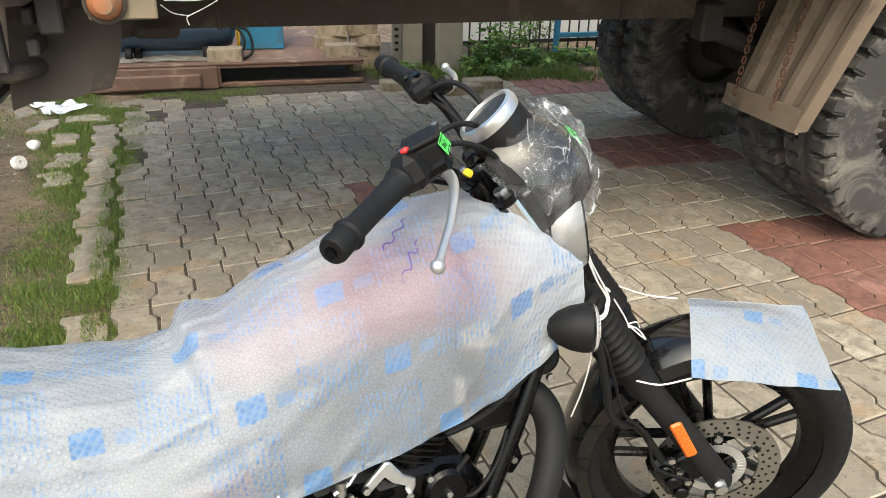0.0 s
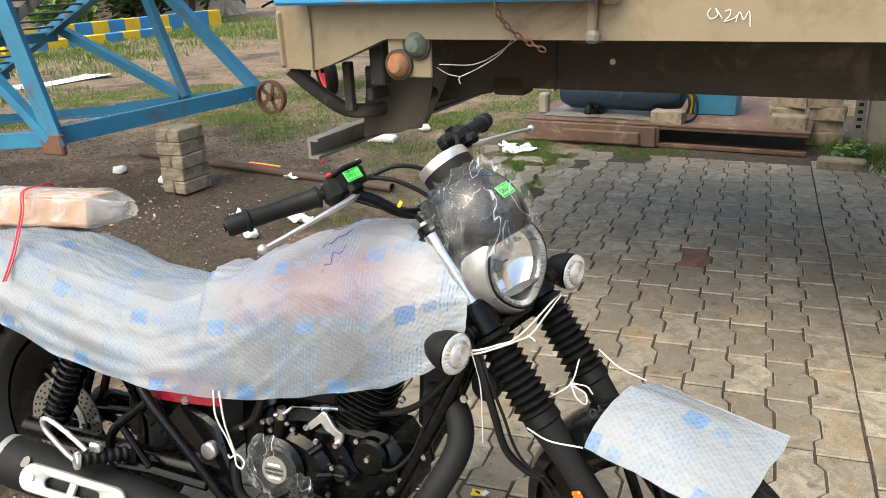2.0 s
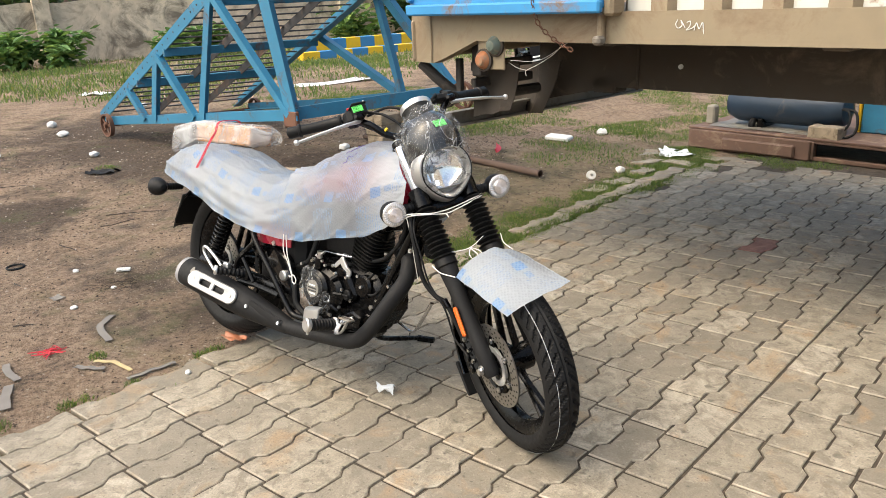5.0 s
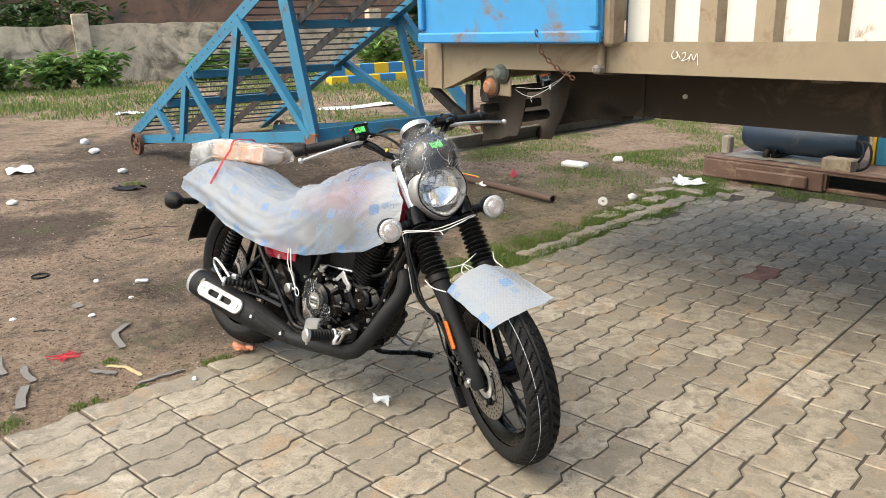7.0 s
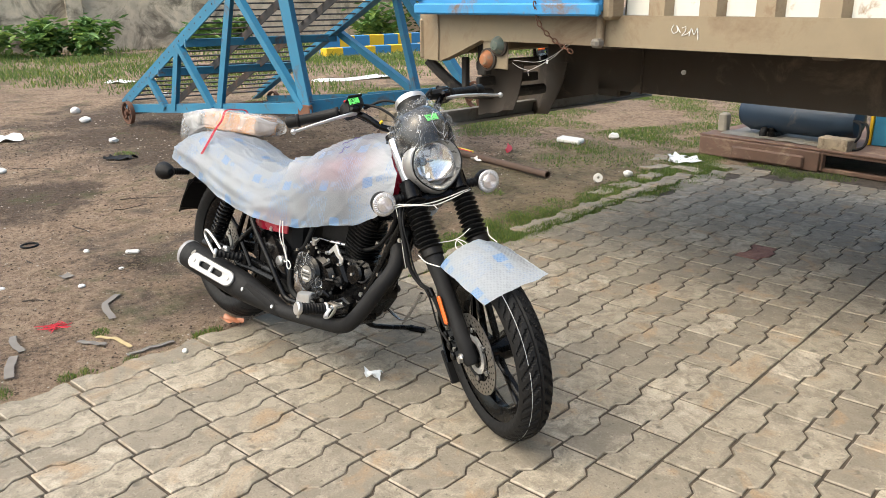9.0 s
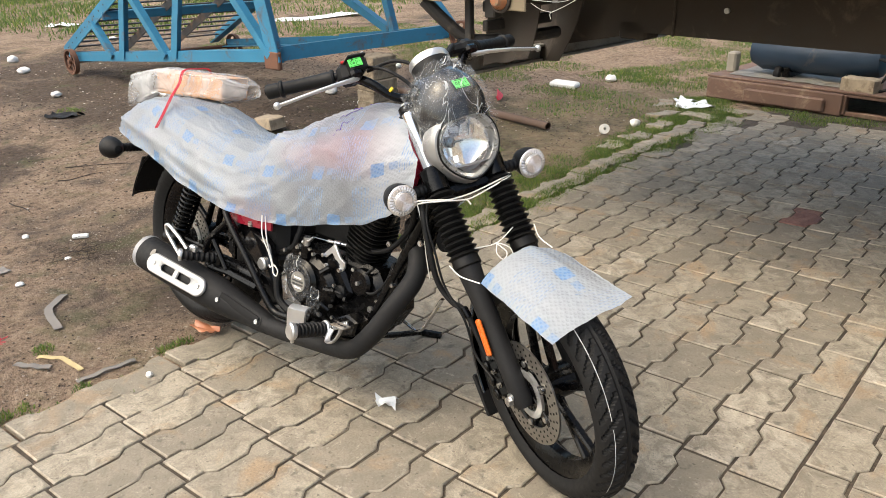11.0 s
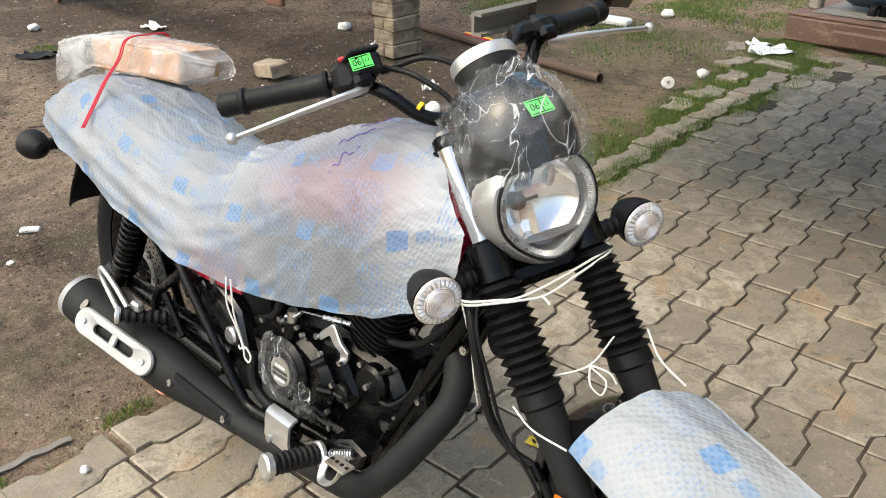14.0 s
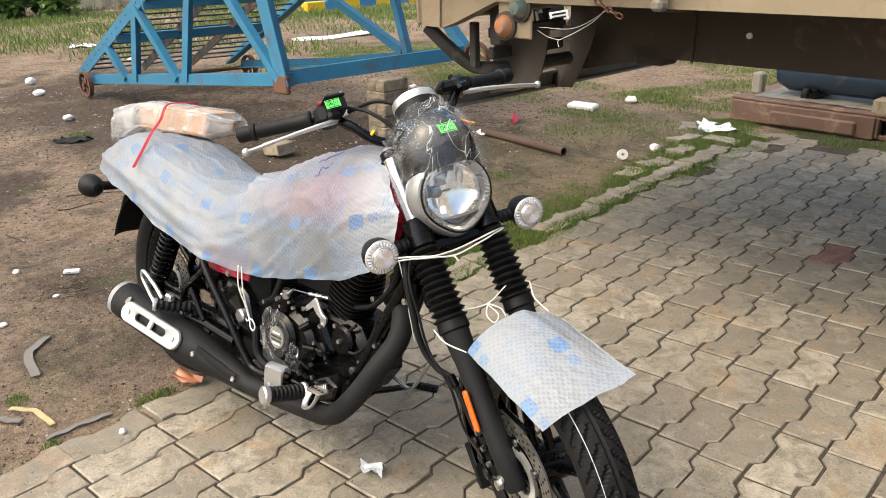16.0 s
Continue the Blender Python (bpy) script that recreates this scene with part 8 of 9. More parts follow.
rnd = random.Random(21)
near = [(-0.387, 0.003, 0.03), (-0.366, -0.058, 0.035), (-0.433, 0.163, 0.03), (-0.312, -0.274, 0.05), (-0.586, 0.469, 0.03), (-0.563, 0.424, 0.03), (-0.60, 0.50, 0.025), (-0.756, 0.049, 0.04), (-0.24, -0.36, 0.06), (-1.32, 1.9, 0.1), (-1.25, 1.75, 0.07), (-1.1, 1.5, 0.06)] * 2
for i in range(130):
    y = 1.7 + 2.9 * rnd.random()
    near.append((edge_x(y) - rnd.uniform(-0.08, 0.36) * (0.5 + 0.28 * (y - 1.7)), y, rnd.uniform(0.05, 0.16)))
for i in range(60):
    b = rnd.uniform(1.0, 18.0)
    q = grid(0.0 if b > 5 or i % 4 == 0 else -1.0, b)
    near.append((q.x, q.y, rnd.uniform(0.006, 0.014) * (1.0 if b < 6 else 1.5)))
for i in range(26):
    q = PLAT @ Vector((rnd.uniform(-0.1, 1.3), -0.04 - 0.5 * rnd.random() ** 2, 0))
    near.append((q.x, q.y, rnd.uniform(0.05, 0.14)))
solo("grass", grass_patch(near, 52000, 3, 0.008, 0.030, 0.0017, 0), GRASS, "short green grass along the broken edge of the paving", "grass", at=(0, 0, 0), kind="stuff", smooth=False)
far = []
for i in range(330):
    x, y = rnd.uniform(-9, -1.8), rnd.uniform(1.8, 9.0)
    if x > edge_x(y) - 0.1 or (x > -6.0 and y < 3.3):
        continue
    if noise.noise(Vector((x * 0.55, y * 0.55, 8.8))) > -0.05:
        far.append((x, y, rnd.uniform(0.1, 0.4)))
far += [(-4.9, 0.15, 0.12), (-2.2, 2.55, 0.08)]
solo("grass", grass_patch(far, 80000, 4, 0.010, 0.038, 0.0030, 0), GRASS, "thin patchy green grass on the earth yard", "grass", at=(0, 0, 0), kind="stuff", smooth=False)
back = []
for i in range(420):
    x, y = rnd.uniform(-21, -9), rnd.uniform(-6, 13)
    if x < -12 or noise.noise(Vector((x * 0.35, y * 0.35, 2.2))) > 0.05:
        back.append((x, y, rnd.uniform(0.3, 0.9)))
solo("grass", grass_patch(back, 42000, 5, 0.04, 0.14, 0.008, 0), GRASS, "rough green grass before the compound wall", "grass", at=(0, 0, 0), kind="stuff", smooth=False)


strip_spots = []
for i in range(60):
    q = FEN @ Vector((rnd.uniform(-0.5, 1.7), rnd.uniform(-0.2, 0.6), 0))
    strip_spots.append((q.x, q.y, rnd.uniform(0.06, 0.16)))
solo("grass", grass_patch(strip_spots, 9000, 6, 0.03, 0.10, 0.0026, 0), GRASS, "tangled green grass before the railing", "grass", at=(0, 0, 0), kind="stuff", smooth=False)


# ---- weeds and trees ----
def bush(name, c, r, h, leaves, size, material, label, category, seed, stems=7):
    """Stems with many single leaves round them."""
    rnd = random.Random(seed)
    t = thing(name, c, label, category)
    c = Vector(c)
    tips = []
    for i in range(stems):
        a = rnd.uniform(0, 6.283)
        rr = r * math.sqrt(rnd.random())
        top = c + Vector((rr * math.cos(a), rr * math.sin(a), h * rnd.uniform(0.55, 1.0)))
        base = c + Vector((rr * 0.3 * math.cos(a), rr * 0.3 * math.sin(a), 0))
        mid = (base + top) / 2 + Vector((0, 0, 0.08 * h))
        part("stem", Geo().tube([base, mid, top], [0.012 * h, 0.008 * h, 0.003 * h], 5), LEAF if h < 2 else BARK, t)
        tips.append((base, mid, top))
    g = Geo()
    for i in range(leaves):
        base, mid, top = tips[rnd.randrange(stems)]
        k = rnd.uniform(0.25, 1.05)
        p = base + (top - base) * k + Vector((rnd.gauss(0, 0.16) * r, rnd.gauss(0, 0.16) * r, rnd.gauss(0, 0.05) * h))
        a = rnd.uniform(0, 6.283)
        d = Vector((math.cos(a), math.sin(a), rnd.uniform(-0.7, 0.5))).normalized()
        s = size * rnd.uniform(0.6, 1.3)
        sd = d.cross(Vector((0, 0, 1))).normalized() * s * 0.28
        up = sd.cross(d).normalized() * s * 0.1
        n = len(g.v)
        g.v += [tuple(p), tuple(p + d * s * 0.45 + sd + up), tuple(p + d * s), tuple(p + d * s * 0.45 - sd + up), tuple(p + d * s * 0.5 - up)]
        g.f += [(n, n + 1, n + 4), (n + 1, n + 2, n + 4), (n + 2, n + 3, n + 4), (n + 3, n, n + 4)]
    part("foliage", g, material, t, "", None, False)["kind"] = "stuff"
    return t


BARK = plain("bark", (0.12, 0.09, 0.065), 0.9, 0.0, 0.35, 14, 0.5)
rnd = random.Random(31)
for i, (x, y, r, h) in enumerate(((-19.2, -4.6, 1.2, 1.3), (-19.4, -3.0, 1.0, 1.1), (-19.6, -1.6, 0.9, 1.0), (-19.2, -0.7, 0.7, 0.9), (-20.0, 2.1, 0.5, 0.75), (-20.2, 2.9, 0.6, 0.9), (-20.6, 7.5, 0.9, 1.1), (-18.6, -6.2, 1.2, 1.1))):
    bush("weed_bush", (x, y, -0.02), r, h, 520, 0.30, LEAF, "leafy green weed bush before the compound wall", "bush", 40 + i, 9)
for i, (u, d, r, h, n) in enumerate(((0.36, 0.35, 0.13, 0.30, 150), (0.52, 0.42, 0.16, 0.46, 220), (0.68, 0.4, 0.15, 0.34, 170), (0.24, 0.2, 0.12, 0.14, 160), (0.45, 0.1, 0.16, 0.13, 200), (0.9, 0.42, 0.2, 0.14, 160), (1.2, 0.4, 0.2, 0.16, 160), (-0.36, 0.05, 0.09, 0.16, 120), (1.05, 0.95, 0.2, 0.5, 150))):
    c = FEN @ Vector((u, d, -0.02))
    bush("weed_plant", tuple(c), r, h, n, 0.06, LEAF, "green weeds growing along the foot of the railing", "weeds", 60 + i, 8)
for i, (x, y, r, h) in enumerate(((-27, -6.5, 2.4, 5.2), (-24.6, -2.6, 2.0, 2.7), (-20.5, 9.5, 1.4, 3.4), (-22.8, 12.0, 2.0, 4.4), (-26, -11, 2.6, 5.0))):
    bush("tree", (x, y, 0), r, h, 3000, 0.34, DARK_LEAF, "leafy green tree standing near the compound wall", "tree", 80 + i, 26)


def far_building():
    t = thing("brick_building", (-30, 6, 0), "old brown brick building beyond the wall with a yellow band", "building")
    m = Matrix.Translation((-30, 4, 0)) @ pose(0, 0, 0, 0, 0, 97)
    part("wall", Geo().box((0, 0, 3), (26, 0.4, 6), None, 0.02), BRICK_FAR, t, "", m)
    part("yellow_band", Geo().box((-3.5, 0.24, 1.86), (2.9, 0.06, 0.36), None, 0.01), YELLOW_PAINT, t, "", m)
    part("ledge", Geo().box((0, 0.26, 2.52), (26, 0.16, 0.10), None, 0.01), CONCRETE, t, "", m)
    for i in range(6):
        w = part("window", Geo().box((-9.2 + 4.2 * i, 0.21, 2.24), (1.05, 0.06, 0.42), None, 0.01), DARK_STEEL, t, "", m)
        part("sill", Geo().box((-9.2 + 4.2 * i, 0.28, 2.0), (1.2, 0.14, 0.06), None, 0.01), CONCRETE, w, "", m)
    part("roof", Geo().box((0, 0.2, 6.1), (27, 1.4, 0.25), None, 0.02), CONCRETE, t, "", m)


BRICK_FAR = plain("far_brick", (0.22, 0.135, 0.095), 0.9, 0.0, 0.35, 2, 0.3, dirt=(0.08, 0.07, 0.055), dirt_amount=0.4, dscale=0.6)
far_building()


# ---- things lying about ----
def lump(c, r, squash, seed, n=14):
    """An uneven rounded lump."""
    rows = []
    for i in range(n + 1):
        th = math.pi * i / n
        row = []
        for j in range(n * 2):
            a = 2 * math.pi * j / (n * 2)
            q = Vector((math.sin(th) * math.cos(a), math.sin(th) * math.sin(a), math.cos(th)))
            f = 1 + 0.25 * noise.noise(q * 1.6 + Vector((seed, 0, 0))) + 0.12 * noise.noise(q * 4 + Vector((0, seed, 0)))
            row.append((c[0] + r * f * q.x, c[1] + r * f * q.y, c[2] + r * squash * (1 + f * q.z)))
        rows.append(row)
    return Geo().sheet(rows, None, True)


def scrap(c, w, l, yaw, seed, curl=0.02):
    """A crumpled sheet lying on the ground."""
    m = pose(c[0], c[1], c[2], 0, 0, yaw)
    rows = []
    for i in range(9):
        row = []
        for j in range(9):
            u, v = i / 8 - 0.5, j / 8 - 0.5
            z = 0.004 + curl * (0.5 + noise.noise(Vector((u * 3 + seed, v * 3, 0.2)))) * (0.5 + 2 * (u * u + v * v))
            row.append((u * l * (1 + 0.2 * noise.noise(Vector((v * 3, seed, 1)))), v * w * (1 + 0.2 * noise.noise(Vector((u * 3, seed, 4)))), z))
        rows.append(row)
    return Geo().slab(rows, 0.002, m)


def ground_z(x, y):
    return 0.0 if paved(x, y) else earth_height(x, y)


for i, (x, y, r, q) in enumerate(((-2.31, 3.76, 0.034, 0.8), (-4.42, 2.2, 0.05, 0.6), (-3.95, 2.33, 0.05, 0.7), (-2.36, 2.06, 0.04, 0.8), (-3.6, 4.5, 0.05, 0.6), (-7.1, -0.27, 0.06, 0.6), (-0.385, 0.362, 0.011, 0.9), (-8.2, -0.43, 0.06, 0.7), (-9.3, 0.7, 0.05, 0.6), (-1.381, -0.053, 0.016, 0.6), (-1.505, -0.414, 0.016, 0.5), (-1.949, -0.053, 0.016, 0.6), (-1.60, 0.125, 0.014, 0.5), (-4.44, -0.782, 0.04, 0.6), (-5.642, 0.047, 0.045, 0.6), (-6.6, 2.9, 0.05, 0.6), (-5.4, 3.2, 0.04, 0.6))):
    solo("foam_lump", lump((x, y, ground_z(x, y) - 0.004), r, q, i * 3.1), FOAM, "lump of white packing foam lying on the earth", "foam", group="foam lumps on the yard", angle=180)
g = Geo().lathe([(0.010, 0.0), (0.032, 0.0), (0.034, 0.010), (0.034, 0.026), (0.032, 0.036), (0.010, 0.036), (0.010, 0.0)], 24, pose(-2.20, 3.41, 0.012, 70, 0, 70))
solo("foam_roll", g, FOAM, "small white foam roll lying on its edge in the grass", "foam")
solo("foam_slab", Geo().box((0, 0, 0.03), (0.24, 0.12, 0.045), pose(-3.60, 4.02, -0.01, 3, 2, 30), 0.012), FOAM, "flat white foam slab lying on the grass", "foam")
solo("foam_slab", Geo().box((0, 0, 0.01), (0.07, 0.03, 0.016), pose(-1.817, 0.183, ground_z(-1.817, 0.183), 0, 3, 80), 0.004), FOAM, "small flat white foam slab lying on the earth", "foam")
scraps = [(-2.38, 2.37, 0.09, 0.16, 20, "white paper scrap lying on the earth", FOAM), (-2.5, 4.45, 0.18, 0.25, 60, "torn white plastic sheet in the grass", BAG), (-2.66, 4.5, 0.12, 0.14, 10, "torn white plastic sheet in the grass", BAG), (-6.28, -0.946, 0.24, 0.42, 10, "large white plastic scrap lying on the earth", BAG), (-11.7, 0.15, 0.4, 0.5, 50, "white plastic scrap lying in the grass", BAG), (-10.3, 3.75, 0.5, 1.3, 100, "long white plastic sheet lying in the grass", BAG), (-3.2, 2.9, 0.06, 0.14, 70, "white paper scrap lying on the earth", FOAM), (-2.75, 2.2, 0.05, 0.1, 120, "white paper scrap lying on the earth", FOAM), (-9.6, -3.1, 0.3, 0.4, 0, "white plastic scrap lying on the earth", BAG), (-5.2, 0.9, 0.1, 0.2, 30, "white paper scrap lying on the earth", FOAM)]
for i, (x, y, w, l, yaw, lab, mt) in enumerate(scraps):
    solo("paper_scrap", scrap((x, y, ground_z(x, y) + 0.004), w, l, yaw, i * 2.7, 0.03), mt, lab, "litter", group="scraps on the yard")
solo("tissue_scrap", scrap((0.108, 0.975, 0.003), 0.034, 0.062, 62, 5.5, 0.03), BAG, "crumpled white tissue scrap on the paving", "litter")
wr = solo("wrapper", scrap((-0.03, 1.348, 0.003), 0.022, 0.035, 30, 3.3, 0.004), YELLOW, "small yellow and black wrapper on the paving", "litter")
part("print_bar", Geo().box((-0.03, 1.348, 0.0115), (0.014, 0.006, 0.001), None), INK, wr)
part("white_half", Geo().box((-0.014, 1.358, 0.0118), (0.016, 0.020, 0.001), None), WHITE_LABEL, wr)
solo("wrapper", scrap((-0.60, 0.57, 0.004), 0.045, 0.12, 30, 7.1, 0.012), ORANGE_FILM, "crumpled orange plastic wrapper beside the rear tyre", "litter")


def strip(pts, w, material, label):
    """A flat limp strip along the given places."""
    mid = catmull([Vector((x, y, ground_z(x, y) + 0.006)) for x, y in pts], 6)
    rows = []
    for k, p in enumerate(mid):
        d = (mid[min(k + 1, len(mid) - 1)] - mid[max(0, k - 1)]).normalized()
        side = Vector((-d.y, d.x, 0)) * w / 2
        lift = Vector((0, 0, 0.003 * math.sin(k * 1.3)))
        rows.append([p - side + lift, p, p + side + lift])
    return solo("rubber_strip", Geo().slab(rows, 0.003), material, label, "litter", group="strips on the earth")


strip(((-1.217, 0.111), (-1.08, 0.058), (-0.904, 0.092)), 0.03, STRIP_GREY, "curved grey rubber strip lying on the earth")
strip(((-0.859, -0.29), (-0.75, -0.275), (-0.651, -0.232)), 0.028, STRIP_GREY, "short grey rubber strip lying on the earth")
strip(((-0.619, -0.257), (-0.52, -0.262), (-0.428, -0.252)), 0.034, STRIP_GREY, "short broad grey rubber strip lying on the earth")
strip(((-0.997, -0.406), (-0.90, -0.392), (-0.79, -0.358)), 0.032, STRIP_GREY, "short grey rubber strip lying on the earth")
strip(((-0.674, -0.034), (-0.635, 0.018), (-0.604, 0.072)), 0.022, STRIP_GREY, "short grey rubber strip lying on the earth")
strip(((-0.475, 0.15), (-0.512, 0.235), (-0.535, 0.328)), 0.02, STRIP_GREY, "long grey rubber strip lying at the paving edge")
strip(((-0.696, 0.033), (-0.652, 0.106), (-0.546, 0.164)), 0.018, STRAW, "curled dry yellow leaf lying on the earth")
solo("rubber_chip", scrap((-1.572, -0.131, ground_z(-1.572, -0.131)), 0.05, 0.07, 30, 1.1, 0.006), STRIP_GREY, "small grey rubber chip lying on the earth", "litter")
solo("dark_wrapper", scrap((-4.688, 0.104, ground_z(-4.688, 0.104)), 0.16, 0.24, 60, 4.1, 0.03), RUBBER, "crumpled black wrapper lying on the earth", "litter")
# heap of dark twigs and strewn twigs
rnd = random.Random(44)
g = Geo()
for i in range(70):
    x, y = -1.646 + rnd.gauss(0, 0.06), 0.156 + rnd.gauss(0, 0.07)
    a, l, z = rnd.uniform(0, 6.28), rnd.uniform(0.03, 0.09), ground_z(x, y)
    g.tube([(x, y, z + 0.003 + rnd.uniform(0, 0.014)), (x + l * 0.5 * math.cos(a), y + l * 0.5 * math.sin(a), z + rnd.uniform(0.004, 0.024)), (x + l * math.cos(a + 0.4), y + l * math.sin(a + 0.4), z + 0.004)], 0.0011, 4)
solo("twig_heap", g, BARK_DARK, "small heap of dark dry twigs on the earth", "twigs", kind="stuff")
for x, y, l, yaw in ((-3.058, 0.312, 0.42, 70), (-4.494, -0.566, 0.36, 60), (-2.486, -0.103, 0.22, 30), (-2.9, 0.2, 0.25, 95), (-1.9, -0.33, 0.12, 20), (-1.25, -0.25, 0.10, 70)):
    d = Vector((math.cos(radians(yaw)), math.sin(radians(yaw)), 0)) * l / 2
    p = [Vector((x, y, 0)) + d * k + Vector((0.02 * l * q, -0.03 * l * q, 0)) for k, q in ((-1, 0), (-0.4, 1), (0.3, -1), (1, 0.6))]
    solo("twig", Geo().tube(catmull([Vector((q.x, q.y, ground_z(q.x, q.y) + 0.005)) for q in p], 4), [0.004 - 0.00018 * k for k in range(len(catmull(p, 4)))], 6), BARK_DARK, "thin dark dry twig lying on the earth", "twig", group="twigs on the earth")
g = Geo()
rnd = random.Random(12)
for i in range(9):
    a = rnd.uniform(0, 6.28)
    g.tube(catmull([(-0.914 + rnd.gauss(0, .022), -0.135 + rnd.gauss(0, .032), ground_z(-0.914, -0.135) + 0.004 + rnd.uniform(0, .01)) for _ in range(4)], 5), 0.002, 5)
solo("string_tangle", g, RED_STRING, "tangle of red string lying on the earth", "string")
g = Geo().tube([(-2.29 + 0.045 * math.cos(a), -0.373 + 0.045 * math.sin(a), ground_z(-2.29, -0.373) + 0.008) for a in [2 * math.pi * i / 24 for i in range(25)]], 0.006, 6, False)
solo("rubber_ring", g, RUBBER, "small dark rubber ring lying on the earth", "litter")
d = Vector((-4.75, 2.55, 0)) - Vector((-2.43, 3.12, 0))
solo("steel_pipe", Geo().lathe([(0.024, 0.0), (0.028, 0.0), (0.028, 2.45), (0.024, 2.45), (0.024, 0.0)], 18, facing((-2.43, 3.12, 0.018), d, (0, 0, 1))), RUST_PIPE, "long rusty brown steel pipe lying on the earth", "pipe")
solo("concrete_block", Geo().prism([(-0.11, -0.06), (-0.04, -0.08), (0.05, -0.055), (0.11, -0.07), (0.12, 0.05), (0.04, 0.075), (-0.05, 0.055), (-0.115, 0.07)], 0, 0.08, pose(-3.52, 1.47, -0.02, 4, -6, 20), 0.01), BLOCK, "loose tan zigzag concrete block lying on the dark earth", "block")
stick = thing("painted_stick", (-3.6, 2.95, 0), "short stick painted yellow and red lying on the earth", "stick")
part("stick", Geo().box((0, 0, 0), (0.26, 0.03, 0.02), pose(-3.62, 2.93, 0.02, 0, 4, 25), 0.004), YELLOW, stick)
part("red_side", Geo().box((0, -0.017, 0.0), (0.25, 0.006, 0.018), pose(-3.62, 2.93, 0.02, 0, 4, 25), 0.002), RED_STRING, stick)
g = Geo()
rows = []
for i in range(13):
    a = radians(-70 + 140 * i / 12)
    rows.append([(0.16 * math.sin(a), -0.05 * math.cos(a) + 0.04 * v * math.cos(a), 0.012 + 0.03 * v) for v in (0, 0.5, 1)])
rind = solo("melon_rind", Geo().slab(rows, 0.01, pose(-3.5, 3.3, ground_z(-3.5, 3.3), 0, 0, 150)), RED_STRING, "strip of red melon rind with a green skin on the earth", "litter")
part("green_skin", Geo().box((0.13, -0.02, 0.03), (0.07, 0.02, 0.035), pose(-3.5, 3.3, ground_z(-3.5, 3.3), 0, 0, 150), 0.006), LEAF, rind)
# dug dark soil and pebbles
rnd = random.Random(77)
g = Geo()
for i in range(24000):
    k = i % 3
    if k == 0 and i < 900:
        x, y = rnd.gauss(-3.3, 0.35), rnd.gauss(1.9, 0.3)
    elif k == 1 or i > 900:
        x, y = -0.3 - 7.5 * rnd.random() ** 1.4, rnd.uniform(-1.4, 4.2)
    else:
        x, y = rnd.gauss(-3.4, 0.12), rnd.gauss(3.1, 0.12)
    if x > edge_x(y) - 0.03:
        continue
    r = rnd.uniform(0.002, 0.0065 + 0.0012 * min(5.0, -x)) * (1.6 if k == 0 and i < 900 else 1)
    z = earth_height(x, y)
    vs = [(x + r * rnd.uniform(.6, 1.3) * a, y + r * rnd.uniform(.6, 1.3) * b, z + r * 0.7 * c * rnd.uniform(.6, 1.2)) for a, b, c in ((1, 0, 0), (0, 1, 0), (-1, 0, 0), (0, -1, 0), (0, 0, 1), (0, 0, -.5))]
    g.add(vs, [(0, 1, 4), (1, 2, 4), (2, 3, 4), (3, 0, 4), (1, 0, 5), (2, 1, 5), (3, 2, 5), (0, 3, 5)])
solo("soil_crumbs", g, CLOD, "loose crumbs of dark soil and small stones on the yard", "soil", at=(0, 0, 0), kind="stuff", smooth=False)


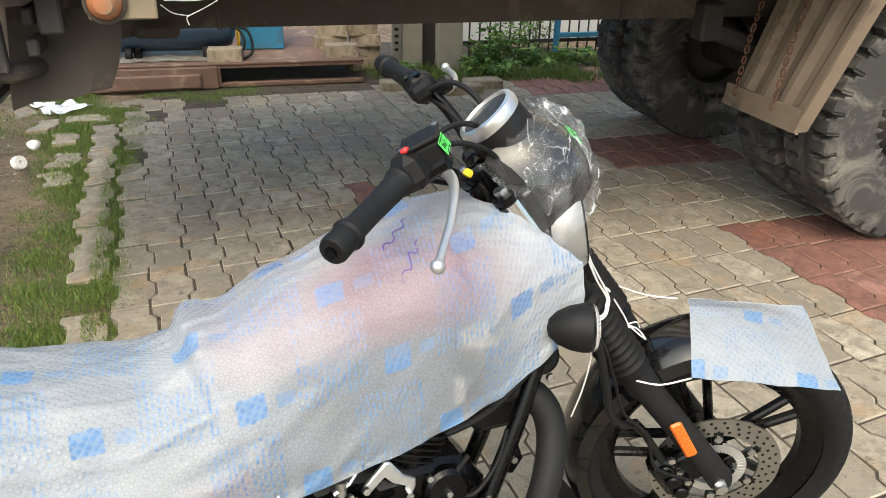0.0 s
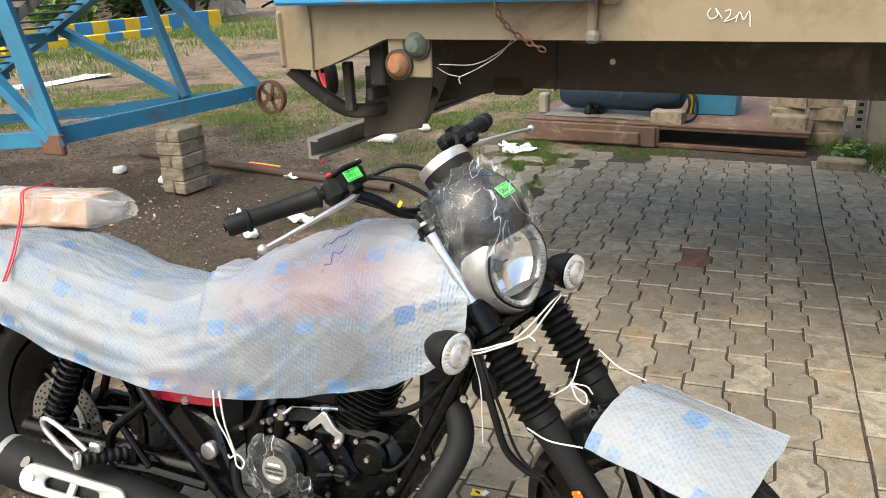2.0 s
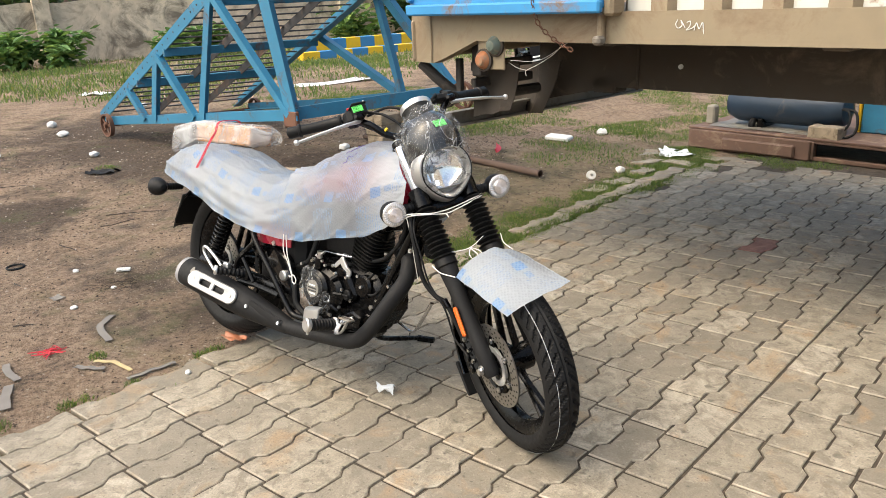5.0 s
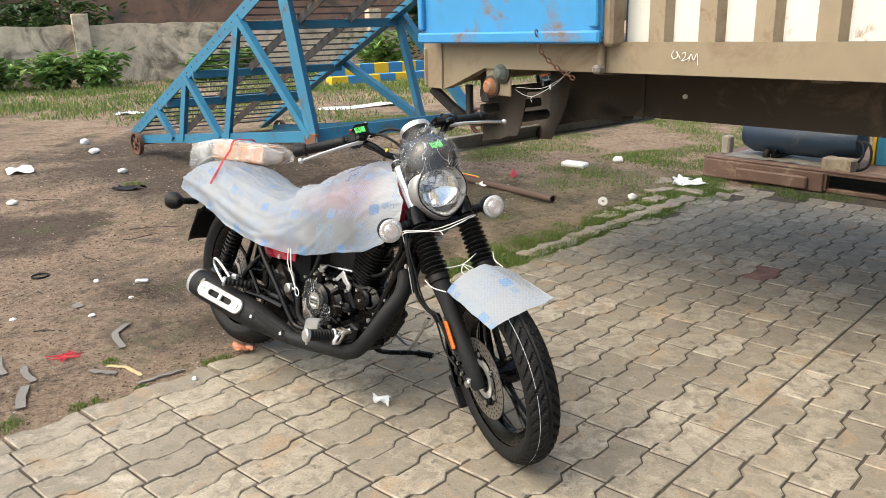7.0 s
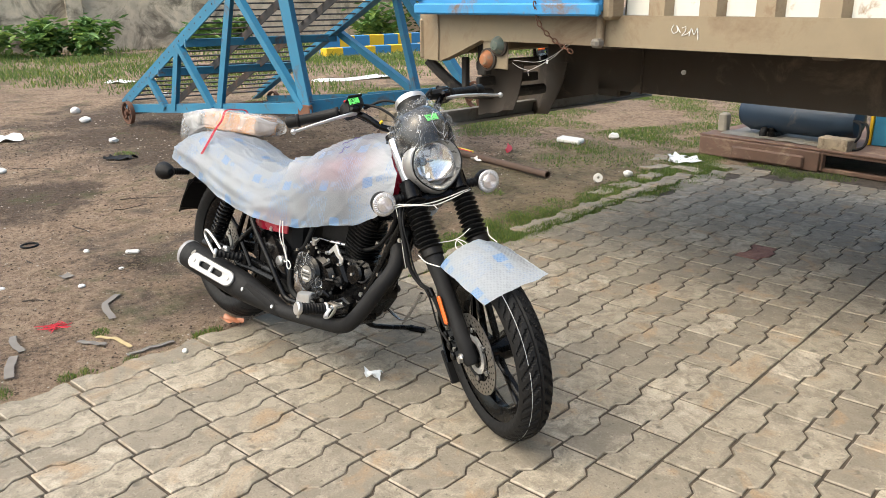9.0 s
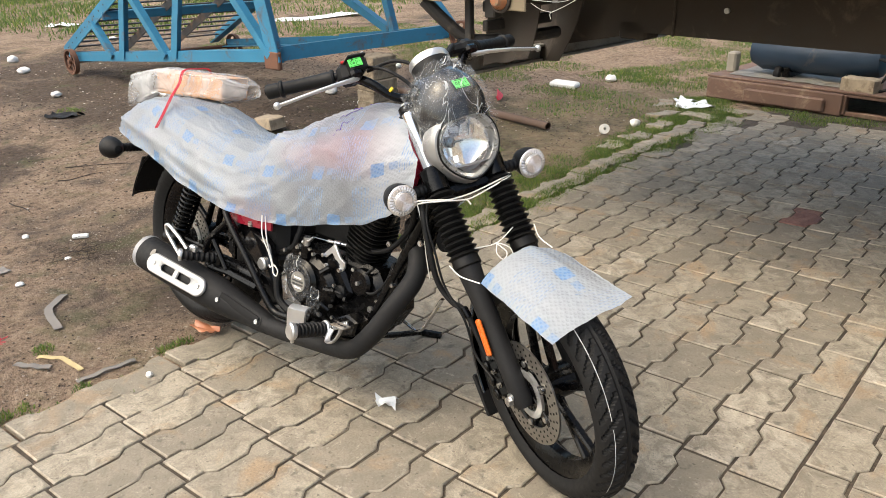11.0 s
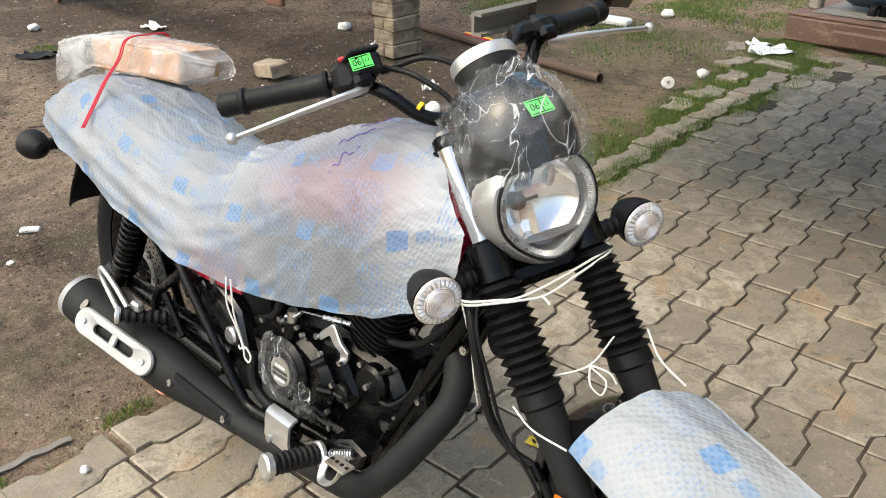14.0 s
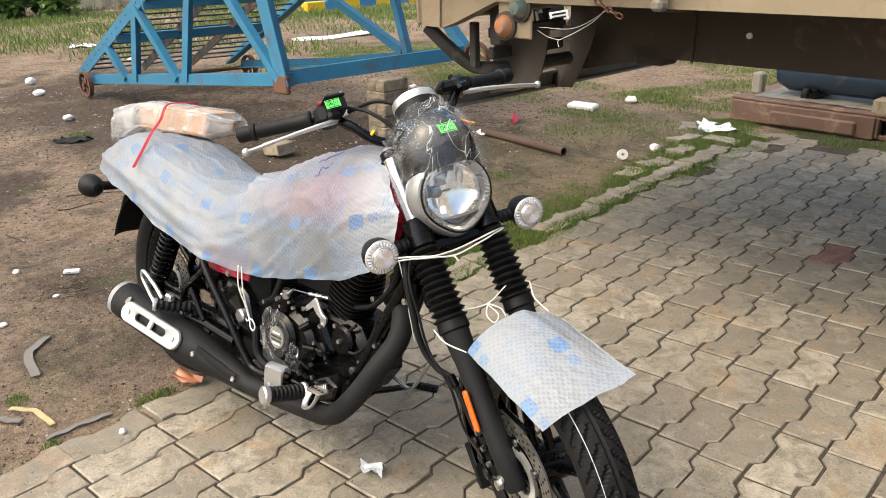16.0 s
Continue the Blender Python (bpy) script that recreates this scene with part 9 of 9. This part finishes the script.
# ---- parked motorcycle beyond the lorry's tail ----
def parked_bike():
    at = Vector((-5.82, 5.16, 0))
    d = Vector((-0.92, 0.39, 0)).normalized()
    m = Matrix(((d.x, -d.y, 0, at.x), (d.y, d.x, 0, at.y), (0, 0, 1, 0), (0, 0, 0, 1))) @ pose(0, 0, 0, -8, 0, 0)
    t = thing("motorcycle", tuple(at), "parked black motorcycle with red wheel rims", "motorcycle")
    for x, w in ((0.0, 0.07), (1.36, 0.055)):
        mm = pose(x, 0, 0.31, 90, 0, 0)
        wh = part("wheel", Geo().lathe([(0.205, -w * 0.6), (0.215, -w * 0.7), (0.215, w * 0.7), (0.205, w * 0.6), (0.195, 0), (0.205, -w * 0.6)], 40, mm), RED_RIM, t, "red wheel rim", m)
        part("tyre", Geo().lathe([(0.215, -w * 0.8), (0.25, -w), (0.29, -w * 0.7), (0.31, 0), (0.29, w * 0.7), (0.25, w), (0.215, w * 0.8)], 40, mm), RUBBER, wh, "", m)
        for k in range(6):
            part("spoke", Geo().box((0.11, 0, 0), (0.19, 0.03, 0.02), mm @ Matrix.Rotation(k * math.pi / 3, 4, "Z"), 0.004), BLACK_SATIN, wh, "", m)
        part("hub", Geo().cyl((0, 0, -0.06), (0, 0, 0.06), 0.045, None, 16, mm), BLACK_SATIN, wh, "", m)
    for s in (-1, 1):
        part("fork_leg", Geo().tube([(1.36, 0.09 * s, 0.31), (1.12, 0.09 * s, 0.85)], 0.025, 10), BLACK_SATIN, t, "", m)
        part("swing_arm", Geo().tube([(0, 0.1 * s, 0.31), (0.5, 0.08 * s, 0.38)], 0.025, 8), BLACK_SATIN, t, "", m)
        part("turn_lamp", Geo().tube([(-0.08, 0.08 * s, 0.72), (-0.08, 0.16 * s, 0.72)], 0.018, 8), ORANGE, t, "", m)
    def blob(name, st, mt, lab=""):
        rows = [[(x, hw * math.cos(a), zc + hh * math.sin(a)) for a in [2 * math.pi * k / 18 for k in range(18)]] for x, zc, hw, hh in st]
        part(name, Geo().sheet(rows, None, True), mt, t, lab, m)
    blob("tank", [(0.55, 0.8, 0.03, 0.03), (0.62, 0.85, 0.11, 0.08), (0.8, 0.9, 0.15, 0.11), (0.95, 0.88, 0.13, 0.1), (1.05, 0.85, 0.03, 0.03)], BLACK_GLOSS)
    blob("seat", [(-0.12, 0.86, 0.03, 0.02), (-0.05, 0.86, 0.08, 0.04), (0.2, 0.82, 0.12, 0.05), (0.5, 0.78, 0.12, 0.05), (0.6, 0.79, 0.05, 0.03)], BLACK_PLASTIC)
    blob("tail", [(-0.18, 0.80, 0.02, 0.02), (-0.1, 0.78, 0.08, 0.06), (0.2, 0.74, 0.11, 0.07), (0.5, 0.7, 0.1, 0.06)], BLACK_GLOSS)
    part("engine", Geo().box((0.65, 0, 0.42), (0.42, 0.28, 0.34), None, 0.05), BLACK_SATIN, t, "", m)
    part("silencer", Geo().tube([(0.5, -0.15, 0.28), (0.2, -0.17, 0.36), (-0.1, -0.19, 0.46), (-0.16, -0.195, 0.48)], [0.03, 0.055, 0.06, 0.045], 16), GALV, t, "grey silencer", m)
    part("rear_mudguard", Geo().slab([[(-0.2 - 0.05 * k, 0.07 * v, 0.72 - 0.3 * k) for v in (-1, 0, 1)] for k in (0, .5, 1)], 0.01), BLACK_PLASTIC, t, "", m)
    pl = part("number_plate", Geo().box((0, 0, 0), (0.006, 0.2, 0.1), pose(-0.27, 0, 0.55, 0, 15, 0), 0.002), WHITE_LABEL, t, "white number plate", m)
    for i in range(2):
        part("plate_bar", Geo().box((-0.005, 0, 0.02 - 0.04 * i), (0.004, 0.15, 0.02), pose(-0.27, 0, 0.55, 0, 15, 0)), INK, pl, "", m)
    part("handlebar", Geo().tube(catmull([(1.0, -0.36, 1.0), (1.08, -0.2, 1.03), (1.12, 0, 0.98), (1.08, 0.2, 1.03), (1.0, 0.36, 1.0)], 6), 0.014, 8), BLACK_SATIN, t, "", m)
    part("headlamp", Geo().box((1.22, 0, 0.88), (0.16, 0.2, 0.2), None, 0.05), BLACK_GLOSS, t, "", m)


RED_RIM = plain("red_rim_paint", (0.55, 0.02, 0.03), 0.35, 0.0, 0.1, 20, 0.0, 0.3)
parked_bike()

# ---- pavement blocks: the nearest as objects, the rest as one run ----
pavement = solo("pavement", Geo().box((3.2, 0.8, -0.05), (0.01, 0.01, 0.01)), PAVER_FAR, "grey zigzag concrete block pavement, worn and uneven, earth in the joints", "pavement", at=(0, 0, 0), kind="structure")
g = Geo()
shapes = [block_mesh(i) for i in range(12)] + [block_mesh(12, 1), block_mesh(13, 1), block_mesh(14, -1), block_mesh(15, -1)]
meshes = {}
for i, sh in enumerate(shapes):
    for red in (False, True):
        meshes[i, red] = sh.mesh("paver", PAVER_RED if red else PAVER, True, 30)
runs = {False: Geo(), True: Geo()}
places = block_places()
middle = Vector((0.35, 1.15, 0))
places.sort(key=lambda q: (q[0] - middle).length)
for i, (p, m, red, cut) in enumerate(places):
    k = (i * 7 + i // 3) % 12 if not cut else (12 if cut == 1 else 14) + i % 2
    if i < 300:
        ob = new("paver", meshes[k, red])
        ob.parent = pavement
        ob.matrix_basis = m
    else:
        runs[red].add(shapes[k].v, shapes[k].f, m)
for red, run in runs.items():
    if run.v:
        part("paver_run", run, PAVER_RED_FAR if red else PAVER_FAR, pavement, smooth=True, angle=30)["kind"] = "stuff"
